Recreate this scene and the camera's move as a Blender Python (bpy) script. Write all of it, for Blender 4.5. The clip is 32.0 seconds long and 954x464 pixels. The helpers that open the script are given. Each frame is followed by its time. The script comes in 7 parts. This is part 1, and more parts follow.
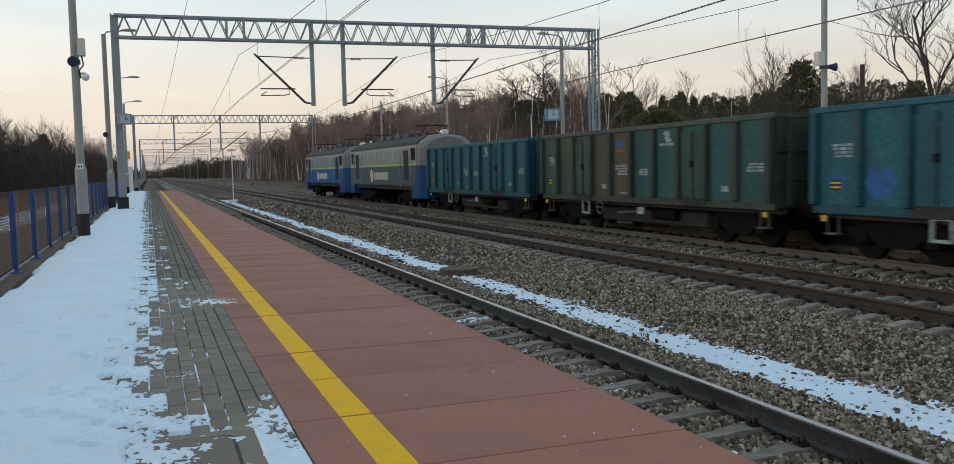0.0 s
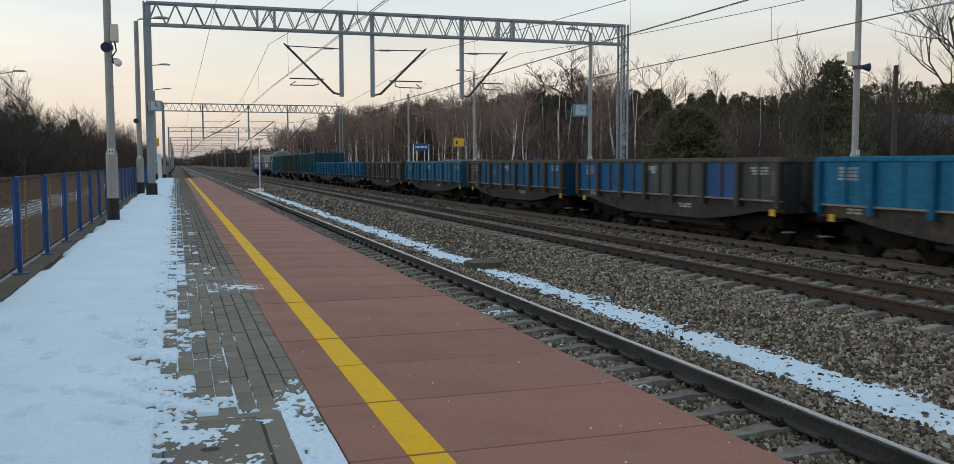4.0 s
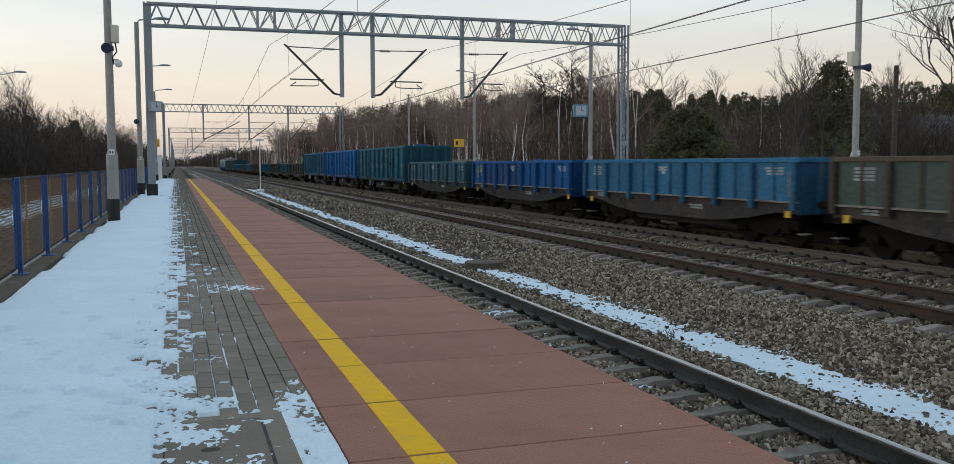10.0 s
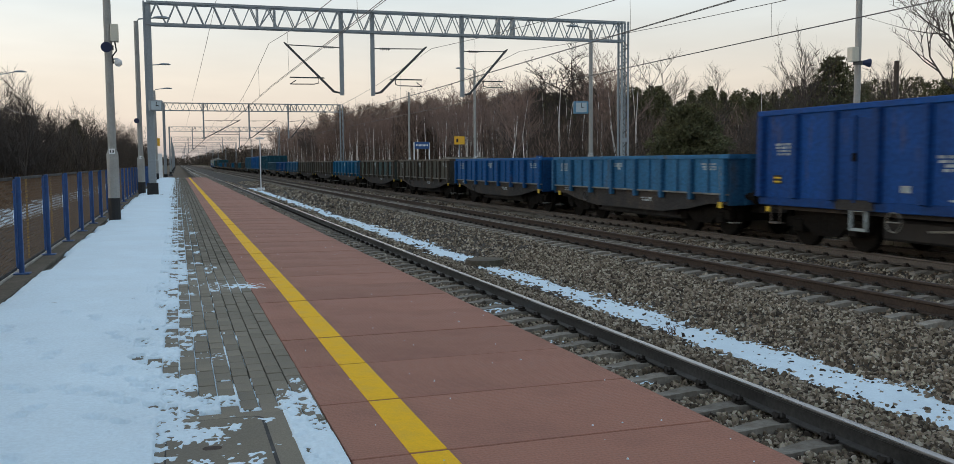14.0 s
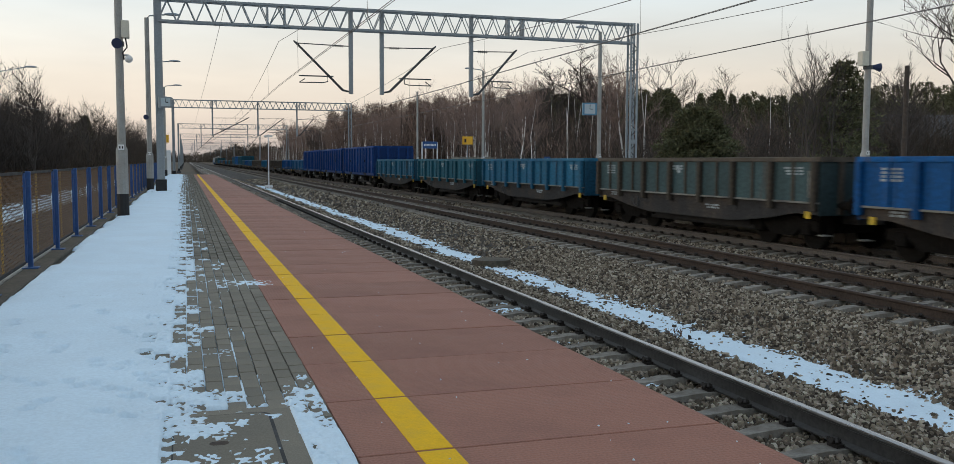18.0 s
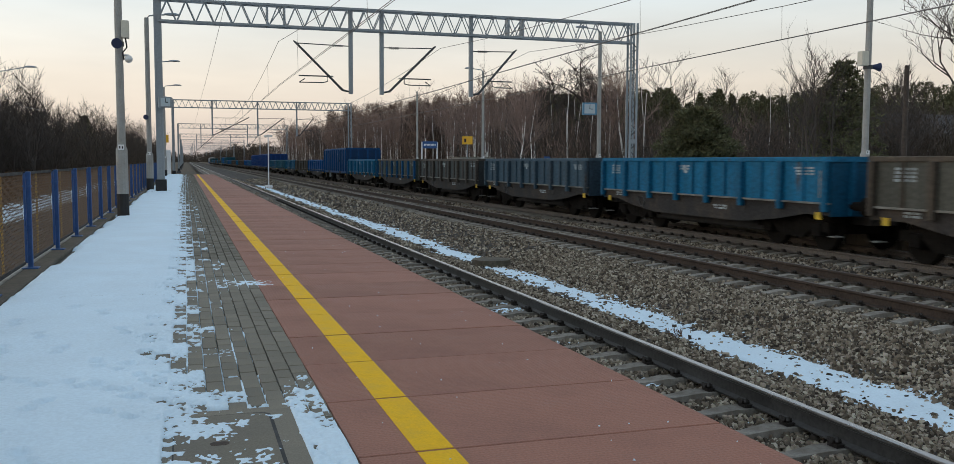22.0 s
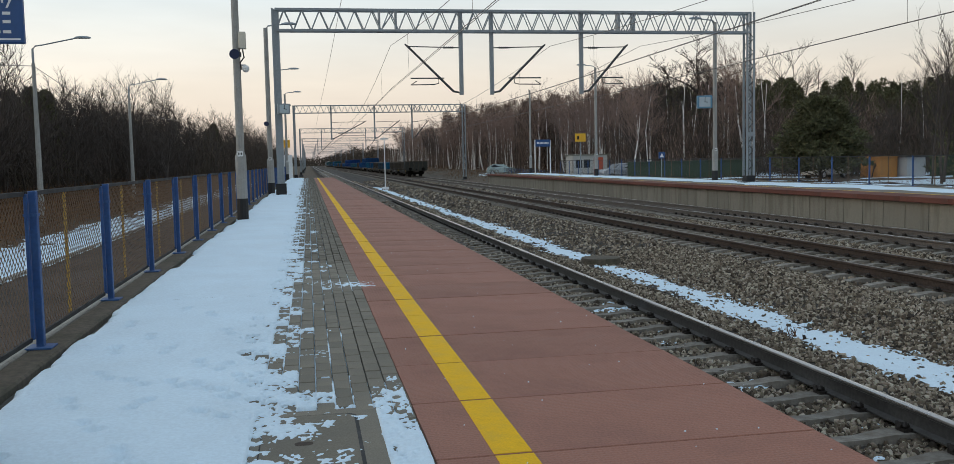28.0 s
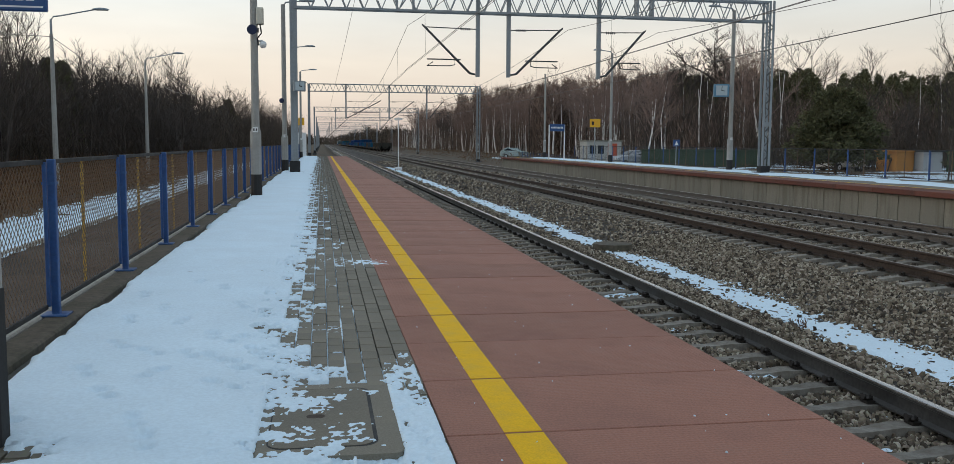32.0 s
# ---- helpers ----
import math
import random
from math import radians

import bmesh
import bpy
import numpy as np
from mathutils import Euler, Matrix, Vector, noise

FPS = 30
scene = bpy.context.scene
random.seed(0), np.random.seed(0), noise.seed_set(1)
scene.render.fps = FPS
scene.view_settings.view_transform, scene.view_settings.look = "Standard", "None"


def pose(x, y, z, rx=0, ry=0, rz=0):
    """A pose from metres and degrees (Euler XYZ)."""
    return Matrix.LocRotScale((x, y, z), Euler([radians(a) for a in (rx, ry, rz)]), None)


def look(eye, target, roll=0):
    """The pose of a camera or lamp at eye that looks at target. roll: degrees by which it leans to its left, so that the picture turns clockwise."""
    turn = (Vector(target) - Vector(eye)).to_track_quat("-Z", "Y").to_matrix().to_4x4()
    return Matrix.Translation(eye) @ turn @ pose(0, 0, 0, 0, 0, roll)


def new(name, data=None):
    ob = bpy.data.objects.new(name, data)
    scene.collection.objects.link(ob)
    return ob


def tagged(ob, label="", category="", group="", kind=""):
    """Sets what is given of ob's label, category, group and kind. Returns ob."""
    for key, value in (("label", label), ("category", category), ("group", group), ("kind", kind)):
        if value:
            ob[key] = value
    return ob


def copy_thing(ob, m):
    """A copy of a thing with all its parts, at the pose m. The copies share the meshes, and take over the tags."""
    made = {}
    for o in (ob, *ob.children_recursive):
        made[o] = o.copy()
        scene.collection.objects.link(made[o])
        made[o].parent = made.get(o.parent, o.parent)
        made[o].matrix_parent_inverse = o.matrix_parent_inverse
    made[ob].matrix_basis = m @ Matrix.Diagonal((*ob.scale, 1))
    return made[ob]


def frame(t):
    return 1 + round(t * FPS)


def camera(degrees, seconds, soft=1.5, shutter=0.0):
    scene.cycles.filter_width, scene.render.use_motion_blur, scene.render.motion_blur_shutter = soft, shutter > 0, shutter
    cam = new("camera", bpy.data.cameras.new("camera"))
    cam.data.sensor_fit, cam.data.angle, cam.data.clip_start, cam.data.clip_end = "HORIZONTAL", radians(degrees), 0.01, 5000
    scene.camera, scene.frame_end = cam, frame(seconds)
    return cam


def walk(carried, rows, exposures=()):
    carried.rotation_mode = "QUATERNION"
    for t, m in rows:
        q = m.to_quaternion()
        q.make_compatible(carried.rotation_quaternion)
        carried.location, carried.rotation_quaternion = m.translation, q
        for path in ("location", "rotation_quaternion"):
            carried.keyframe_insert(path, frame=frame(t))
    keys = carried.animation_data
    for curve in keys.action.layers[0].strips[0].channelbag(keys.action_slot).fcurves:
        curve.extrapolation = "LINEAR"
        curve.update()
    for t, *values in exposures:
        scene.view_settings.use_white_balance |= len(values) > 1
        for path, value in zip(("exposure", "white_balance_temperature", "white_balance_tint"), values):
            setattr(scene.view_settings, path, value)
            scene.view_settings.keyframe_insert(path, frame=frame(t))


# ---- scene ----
cam = camera(55.17, 32.0, soft=0.55, shutter=0.2)

# seconds, eye x y z, turn to the left, tilt up, roll
PATH = (
    (0, -0.004, -0.014, 1.305, -19.68, -3.97, -1.38),
    (0.5, -0.004, 0.003, 1.287, -18.51, -4.20, -1.26),
    (1, -0.007, 0.007, 1.288, -18.44, -4.40, -0.85),
    (1.5, -0.010, 0.008, 1.287, -18.41, -4.49, -0.66),
    (2, -0.008, 0.007, 1.287, -18.42, -4.51, -0.50),
    (2.5, -0.013, 0.007, 1.286, -18.38, -4.60, -0.43),
    (3, -0.022, 0.007, 1.283, -18.29, -4.52, -0.28),
    (3.5, -0.034, 0.003, 1.278, -18.22, -4.40, -0.19),
    (5.5, -0.033, 0.005, 1.280, -18.14, -4.17, -0.07),
    (6, -0.030, 0.007, 1.280, -18.15, -4.17, -0.14),
    (6.5, -0.028, 0.009, 1.280, -18.16, -4.16, -0.20),
    (7, -0.031, 0.009, 1.280, -18.17, -4.13, -0.21),
    (7.5, -0.034, 0.007, 1.282, -18.17, -4.10, -0.20),
    (8, -0.034, 0.005, 1.279, -18.15, -4.07, -0.17),
    (8.5, -0.034, 0.003, 1.277, -18.15, -4.04, -0.16),
    (9, -0.032, 0.007, 1.278, -18.17, -4.14, -0.21),
    (9.5, -0.034, 0.003, 1.277, -18.15, -4.21, -0.18),
    (10, -0.034, 0.002, 1.277, -18.15, -4.27, -0.18),
    (10.5, -0.033, 0.004, 1.277, -18.16, -4.27, -0.19),
    (11, -0.031, 0.004, 1.276, -18.17, -4.27, -0.24),
    (11.5, -0.025, 0.005, 1.275, -18.16, -4.31, -0.40),
    (12, -0.029, 0.003, 1.275, -18.12, -4.31, -0.44),
    (12.5, -0.030, 0.002, 1.277, -18.08, -4.33, -0.51),
    (13, -0.030, 0.004, 1.275, -18.08, -4.37, -0.49),
    (13.5, -0.032, 0.006, 1.279, -18.08, -4.41, -0.46),
    (14, -0.032, 0.002, 1.276, -18.10, -4.43, -0.46),
    (14.5, -0.034, 0.002, 1.274, -18.08, -4.44, -0.38),
    (16.5, -0.047, 0.003, 1.276, -18.12, -4.42, 0.12),
    (17, -0.047, 0.003, 1.277, -17.81, -4.44, 0.19),
    (17.5, -0.045, 0.001, 1.276, -17.72, -4.43, 0.19),
    (18, -0.041, -0.001, 1.271, -17.67, -4.41, 0.21),
    (18.5, -0.037, -0.001, 1.272, -17.68, -4.41, 0.18),
    (19, -0.037, -0.001, 1.272, -17.72, -4.42, 0.17),
    (19.5, -0.036, -0.001, 1.272, -17.73, -4.40, 0.17),
    (20, -0.034, 0.003, 1.273, -17.73, -4.42, 0.13),
    (20.5, -0.033, -0.002, 1.273, -17.72, -4.40, 0.08),
    (21, -0.038, -0.002, 1.273, -17.70, -4.39, 0.11),
    (21.5, -0.042, -0.001, 1.274, -17.70, -4.39, 0.12),
    (22, -0.044, -0.001, 1.273, -17.68, -4.42, 0.19),
    (22.5, -0.043, 0.002, 1.272, -17.63, -4.43, 0.23),
    (23, -0.043, 0.001, 1.270, -17.64, -4.39, 0.19),
    (23.5, -0.044, 0.004, 1.273, -17.68, -4.38, 0.20),
    (24, -0.052, -0.001, 1.271, -17.62, -4.38, 0.26),
    (24.5, -0.038, -0.002, 1.269, -17.43, -4.41, 0.32),
    (25, 0.025, -0.009, 1.276, -15.81, -4.41, 0.29),
    (25.5, 0.099, -0.014, 1.284, -13.64, -4.39, 0.30),
    (27.5, 0.139, -0.013, 1.288, -10.43, -4.38, -1.29),
    (28, 0.141, -0.013, 1.285, -10.36, -4.46, -1.21),
    (28.5, 0.142, -0.014, 1.282, -10.28, -4.55, -1.12),
    (29, 0.131, -0.016, 1.279, -10.03, -4.80, -0.79),
    (29.5, 0.125, -0.017, 1.277, -9.93, -4.99, -0.45),
    (30, 0.124, -0.016, 1.280, -9.86, -5.18, -0.26),
    (30.5, 0.125, -0.017, 1.273, -9.80, -5.26, -0.14),
    (31, 0.122, -0.016, 1.269, -9.72, -5.35, 0.06),
    (31.5, 0.119, -0.019, 1.268, -9.69, -5.43, 0.22),
    (32, 0.117, -0.021, 1.268, -9.65, -5.52, 0.38),
)


def aimed(x, y, z, turn, tilt, roll):
    a, b = radians(turn), radians(tilt)
    return look((x, y, z), (x - math.sin(a) * math.cos(b), y + math.cos(a) * math.cos(b), z + math.sin(b)), roll)


walk(cam, [(row[0], aimed(*row[1:])) for row in PATH])

# ---- sky and sun: clear winter dusk, the sun just above the trees ----
SUN_EL, SUN_AZ = radians(5.0), radians(-72)
world = bpy.data.worlds.new("sky")
scene.world = world
world.use_nodes = True
wn = world.node_tree
sky = wn.nodes.new("ShaderNodeTexSky")
sky.sky_type = "NISHITA"
sky.sun_disc = False
sky.sun_elevation, sky.sun_rotation = SUN_EL, SUN_AZ
sky.air_density, sky.dust_density, sky.ozone_density = 1.0, 2.0, 1.0
# thin high cloud that pales the blue towards a peach horizon
coord, split, veil, blend = (wn.nodes.new(k) for k in ("ShaderNodeTexCoord", "ShaderNodeSeparateXYZ", "ShaderNodeValToRGB", "ShaderNodeMix"))
wn.links.new(coord.outputs["Generated"], split.inputs[0])
wn.links.new(split.outputs[2], veil.inputs[0])
stops = ((0.0, (3.3, 3.05, 3.05)), (0.022, (4.7, 4.0, 3.6)), (0.05, (5.5, 4.8, 4.2)), (0.085, (6.05, 5.45, 4.8)), (0.125, (5.8, 5.65, 5.3)), (0.18, (5.1, 5.6, 5.8)), (0.5, (3.8, 4.5, 5.2)), (1.0, (3.2, 4.1, 5.1)))
while len(veil.color_ramp.elements) < len(stops):
    veil.color_ramp.elements.new(0.5)
for e, (p, c) in zip(veil.color_ramp.elements, stops):
    e.position, e.color = p, (*c, 1)
# faint long streaks in the veil
stretch, streaks, soften = (wn.nodes.new(k) for k in ("ShaderNodeMapping", "ShaderNodeTexNoise", "ShaderNodeMapRange"))
stretch.inputs["Scale"].default_value = (2.2, 2.2, 11.0)
stretch.inputs["Rotation"].default_value = (0.10, 0.06, 0.0)
streaks.inputs["Scale"].default_value, streaks.inputs["Detail"].default_value = 1.7, 4
wn.links.new(coord.outputs["Generated"], stretch.inputs["Vector"])
wn.links.new(stretch.outputs[0], streaks.inputs["Vector"])
for k, val in ((1, 0.35), (2, 0.68), (3, 0.95), (4, 1.07)):
    soften.inputs[k].default_value = val
wn.links.new(streaks.outputs["Fac"], soften.inputs[0])
blend.data_type = "RGBA"
blend.inputs[0].default_value = 0.80
wn.links.new(sky.outputs[0], blend.inputs[6])
wn.links.new(veil.outputs[0], blend.inputs[7])
# the side away from the set sun is a little darker
toward, fall, dim = (wn.nodes.new(k) for k in ("ShaderNodeVectorMath", "ShaderNodeMapRange", "ShaderNodeVectorMath"))
toward.operation, dim.operation = "DOT_PRODUCT", "SCALE"
toward.inputs[1].default_value = (math.sin(SUN_AZ), math.cos(SUN_AZ), 0)
wn.links.new(coord.outputs["Generated"], toward.inputs[0])
for k, val in ((1, -1.0), (2, 1.0), (3, 0.77), (4, 1.04)):
    fall.inputs[k].default_value = val
wn.links.new(toward.outputs["Value"], fall.inputs[0])
wn.links.new(blend.outputs[2], dim.inputs[0])
wn.links.new(fall.outputs[0], dim.inputs["Scale"])
drift = wn.nodes.new("ShaderNodeVectorMath")
drift.operation = "SCALE"
wn.links.new(dim.outputs[0], drift.inputs[0])
wn.links.new(soften.outputs[0], drift.inputs["Scale"])
wn.links.new(drift.outputs[0], wn.nodes["Background"].inputs[0])
wn.nodes["Background"].inputs[1].default_value = 0.19
scene.view_settings.exposure = -0.04
sun_data = bpy.data.lights.new("sun", "SUN")
sun_data.energy, sun_data.angle, sun_data.color = 0.6, radians(40), (1.0, 0.90, 0.80)
sun = new("sun", sun_data)
sun.matrix_world = look((0, 0, 60), (-math.sin(SUN_AZ), -math.cos(SUN_AZ), 60 - math.tan(SUN_EL)))


# ---- small builders ----
def thing(name, label, category, group="", at=(0, 0, 0), kind=""):
    ob = new(name)
    ob.location = at
    return tagged(ob, label, category, group, kind)


def mesh_of(bm, name, material):
    me = bpy.data.meshes.new(name)
    bm.to_mesh(me)
    bm.free()
    me.materials.append(material)
    return me


def part(name, bm, material, parent, label="", at=(0, 0, 0)):
    me = mesh_of(bm, name, material) if isinstance(bm, bmesh.types.BMesh) else bm
    ob = new(name, me)
    ob.parent = parent
    ob.location = at
    if label:
        ob["label"] = label
    return ob


def solo(name, bm, material, label="", category="", group="", kind="", at=(0, 0, 0)):
    me = mesh_of(bm, name, material) if isinstance(bm, bmesh.types.BMesh) else bm
    ob = new(name, me)
    ob.location = at
    return tagged(ob, label, category, group, kind)


def box(bm, x0, x1, y0, y1, z0, z1, bevel=0.0):
    vs = [bm.verts.new(p) for p in ((x0, y0, z0), (x1, y0, z0), (x1, y1, z0), (x0, y1, z0), (x0, y0, z1), (x1, y0, z1), (x1, y1, z1), (x0, y1, z1))]
    fs = [bm.faces.new([vs[i] for i in q]) for q in ((3, 2, 1, 0), (4, 5, 6, 7), (0, 1, 5, 4), (1, 2, 6, 5), (2, 3, 7, 6), (3, 0, 4, 7))]
    if bevel:
        es = {e for f in fs for e in f.edges}
        bmesh.ops.bevel(bm, geom=list(es), offset=bevel, segments=1, affect="EDGES")
    return bm


def boxed(*a, bevel=0.0):
    return box(bmesh.new(), *a, bevel=bevel)


def tube(bm, pts, radii, sides=8, cap=True):
    """A round bar through points; radii one number or one for each point."""
    pts = [Vector(p) for p in pts]
    radii = [radii] * len(pts) if isinstance(radii, (int, float)) else radii
    rings = []
    for i, p in enumerate(pts):
        d = (pts[min(i + 1, len(pts) - 1)] - pts[max(i - 1, 0)]).normalized()
        u = d.cross(Vector((0.13, 0.21, 1.0)) if abs(d.z) < 0.95 else Vector((1, 0.1, 0))).normalized()
        w = d.cross(u)
        rings.append([bm.verts.new(p + radii[i] * (u * math.cos(2 * math.pi * k / sides) + w * math.sin(2 * math.pi * k / sides))) for k in range(sides)])
    for a, b in zip(rings, rings[1:]):
        for k in range(sides):
            bm.faces.new((a[k], a[(k + 1) % sides], b[(k + 1) % sides], b[k]))
    if cap and sides > 2:
        bm.faces.new(rings[0][::-1])
        bm.faces.new(rings[-1])
    return bm


def tubed(pts, radii, sides=8):
    return tube(bmesh.new(), pts, radii, sides)


def prism(bm, poly, y0, y1):
    """A cross section of (x, z) points drawn out along y."""
    a = [bm.verts.new((x, y0, z)) for x, z in poly]
    b = [bm.verts.new((x, y1, z)) for x, z in poly]
    n = len(poly)
    for k in range(n):
        bm.faces.new((a[k], b[k], b[(k + 1) % n], a[(k + 1) % n]))
    bm.faces.new(a)
    bm.faces.new(b[::-1])
    bmesh.ops.recalc_face_normals(bm, faces=bm.faces[:])
    return bm


def sheet(name, xs, ys, zf, material):
    """A grid mesh over xs and ys with the height zf(X, Y)."""
    X, Y = np.meshgrid(np.asarray(xs, float), np.asarray(ys, float))
    Z = zf(X, Y)
    nx, ny = len(xs), len(ys)
    me = bpy.data.meshes.new(name)
    idx = np.arange(nx * ny).reshape(ny, nx)
    q = np.stack([idx[:-1, :-1], idx[:-1, 1:], idx[1:, 1:], idx[1:, :-1]], -1).reshape(-1, 4)
    me.from_pydata(np.stack([X, Y, Z], -1).reshape(-1, 3).tolist(), [], q.tolist())
    me.polygons.foreach_set("use_smooth", [True] * len(q))
    me.materials.append(material)
    return me


def value_noise(x, y, seed=0):
    """Smooth noise in -1..1 of arrays."""
    def h(i, j):
        s = np.sin(i * 127.1 + j * 311.7 + seed * 74.7) * 43758.5453
        return s - np.floor(s)
    i, j = np.floor(x), np.floor(y)
    u, v = x - i, y - j
    u, v = u * u * (3 - 2 * u), v * v * (3 - 2 * v)
    a, b, c, d = h(i, j), h(i + 1, j), h(i, j + 1), h(i + 1, j + 1)
    return 2 * (a + (b - a) * u + (c - a) * v + (a - b - c + d) * u * v) - 1


# ---- materials ----
def material(name, color, rough=0.7, metal=0.0, vary=0.15, grain=30.0, patch=1.5, bump=0.1, second=None, amount=0.5, spec=0.5, coord="Object", bump_scale=None, random_shade=0.0, streak=False):
    """A surface with fine grain and large patches; second: a colour that shows in patches."""
    m = bpy.data.materials.new(name)
    m.use_nodes = True
    n, l = m.node_tree.nodes, m.node_tree.links
    b = n["Principled BSDF"]
    b.inputs["Roughness"].default_value, b.inputs["Metallic"].default_value = rough, metal
    b.inputs["Specular IOR Level"].default_value = spec
    tc = n.new("ShaderNodeTexCoord")
    def tex(scale, detail=4, rgh=0.6):
        t = n.new("ShaderNodeTexNoise")
        t.inputs["Scale"].default_value, t.inputs["Detail"].default_value, t.inputs["Roughness"].default_value = scale, detail, rgh
        l.new(tc.outputs[coord], t.inputs["Vector"])
        return t
    fine, wide = tex(grain), tex(patch, 5, 0.65)
    if streak:
        mp_ = n.new("ShaderNodeMapping")
        mp_.inputs["Scale"].default_value = (1.0, 2.6, 0.35)
        oi_, shift_ = n.new("ShaderNodeObjectInfo"), n.new("ShaderNodeVectorMath")
        shift_.operation = "MULTIPLY_ADD"
        shift_.inputs[1].default_value = (61.0, 47.0, 53.0)
        l.new(oi_.outputs["Random"], shift_.inputs[0])
        l.new(tc.outputs[coord], shift_.inputs[2])
        l.new(shift_.outputs[0], mp_.inputs["Vector"])
        l.new(mp_.outputs[0], wide.inputs["Vector"])
    def mix(kind, fac, a, c):
        x = n.new("ShaderNodeMix")
        x.data_type, x.blend_type = "RGBA", kind
        for sock, val in ((x.inputs[0], fac), (x.inputs[6], a), (x.inputs[7], c)):
            if hasattr(val, "is_linked"):
                l.new(val, sock)
            else:
                sock.default_value = val
        return x.outputs[2]
    def ramp(src, lo, hi, p0=0.35, p1=0.65):
        r = n.new("ShaderNodeMapRange")
        r.inputs[1].default_value, r.inputs[2].default_value, r.inputs[3].default_value, r.inputs[4].default_value = p0, p1, lo, hi
        l.new(src, r.inputs[0])
        return r.outputs[0]
    if color == "object":
        oi = n.new("ShaderNodeObjectInfo")
        base = oi.outputs["Color"]
    else:
        base = (*color, 1)
    if second:
        base = mix("MIX", ramp(wide.outputs["Fac"], 0, 1, 0.62 - 0.3 * amount, 0.75 - 0.25 * amount), base, (*second, 1))
    def shade(src, v):
        c = n.new("ShaderNodeCombineColor")
        for k in range(3):
            l.new(src, c.inputs[k])
        return c.outputs[0]
    base = mix("MULTIPLY", 1.0, base, shade(ramp(fine.outputs["Fac"], 1 - vary, 1 + vary), 0))
    base = mix("MULTIPLY", 1.0, base, shade(ramp(wide.outputs["Fac"], 1 - vary * 0.8, 1 + vary * 0.8), 0))
    if random_shade:
        oi2 = n.new("ShaderNodeObjectInfo")
        base = mix("MULTIPLY", 1.0, base, shade(ramp(oi2.outputs["Random"], 1 - random_shade, 1 + random_shade, 0, 1), 0))
    l.new(base, b.inputs["Base Color"])
    l.new(ramp(wide.outputs["Fac"], max(rough - 0.12, 0.02), min(rough + 0.12, 1)), b.inputs["Roughness"])
    if bump:
        bp = n.new("ShaderNodeBump")
        bp.inputs["Strength"].default_value, bp.inputs["Distance"].default_value = bump, bump_scale or 0.01
        l.new(fine.outputs["Fac"], bp.inputs["Height"])
        l.new(bp.outputs[0], b.inputs["Normal"])
    return m


def island_material(name, stops, rough=0.9, bump=0.3, grain=60.0):
    """Loose pieces in one mesh, each with its own tone."""
    m = bpy.data.materials.new(name)
    m.use_nodes = True
    n, l = m.node_tree.nodes, m.node_tree.links
    b = n["Principled BSDF"]
    b.inputs["Roughness"].default_value = rough
    b.inputs["Specular IOR Level"].default_value = 0.3
    g = n.new("ShaderNodeNewGeometry")
    r = n.new("ShaderNodeValToRGB")
    while len(r.color_ramp.elements) < len(stops):
        r.color_ramp.elements.new(0.5)
    for e, (p, c) in zip(r.color_ramp.elements, stops):
        e.position, e.color = p, (*c, 1)
    l.new(g.outputs["Random Per Island"], r.inputs[0])
    tc, t, bp = n.new("ShaderNodeTexCoord"), n.new("ShaderNodeTexNoise"), n.new("ShaderNodeBump")
    t.inputs["Scale"].default_value = grain
    l.new(tc.outputs["Object"], t.inputs["Vector"])
    bp.inputs["Strength"].default_value, bp.inputs["Distance"].default_value = bump, 0.01
    l.new(t.outputs["Fac"], bp.inputs["Height"])
    l.new(bp.outputs[0], b.inputs["Normal"])
    x = n.new("ShaderNodeMix")
    x.data_type, x.blend_type = "RGBA", "MULTIPLY"
    x.inputs[0].default_value = 0.35
    l.new(r.outputs[0], x.inputs[6])
    l.new(t.outputs["Color"], x.inputs[7])
    l.new(x.outputs[2], b.inputs["Base Color"])
    return m


M_EARTH = material("winter_grass", (0.080, 0.049, 0.024), 0.95, vary=0.35, grain=6, patch=0.12, bump=0.6, second=(0.05, 0.045, 0.03), amount=0.5, bump_scale=0.05)
M_BALLAST = material("ballast_bed", (0.045, 0.036, 0.028), 0.95, vary=0.45, grain=16, patch=0.5, bump=1.0, second=(0.028, 0.023, 0.018), bump_scale=0.05)
M_STONES = island_material("ballast_stones", ((0.0, (0.038, 0.028, 0.020)), (0.35, (0.148, 0.113, 0.078)), (0.75, (0.325, 0.264, 0.194)), (1.0, (0.56, 0.49, 0.385))))
M_SNOW = material("snow", (0.655, 0.780, 0.865), 0.75, vary=0.05, grain=45, patch=1.2, bump=0.5, spec=0.3, bump_scale=0.012)
M_RAIL = material("rail_rust", (0.055, 0.04, 0.032), 0.75, metal=0.0, spec=0.2, vary=0.3, grain=25, patch=1.2, bump=0.2)
M_RAIL_DUST = material("rail_dust", (0.105, 0.09, 0.078), 0.75, metal=0.1, vary=0.25, grain=25, patch=1.2, bump=0.2)
M_RAILTOP = material("rail_head", (0.42, 0.40, 0.39), 0.28, metal=1.0, vary=0.1, grain=40, patch=0.8, bump=0.02)
M_RAILTOP_RUST = material("rail_head_dull", (0.13, 0.10, 0.085), 0.45, metal=0.8, vary=0.2, grain=40, patch=0.8, bump=0.05)
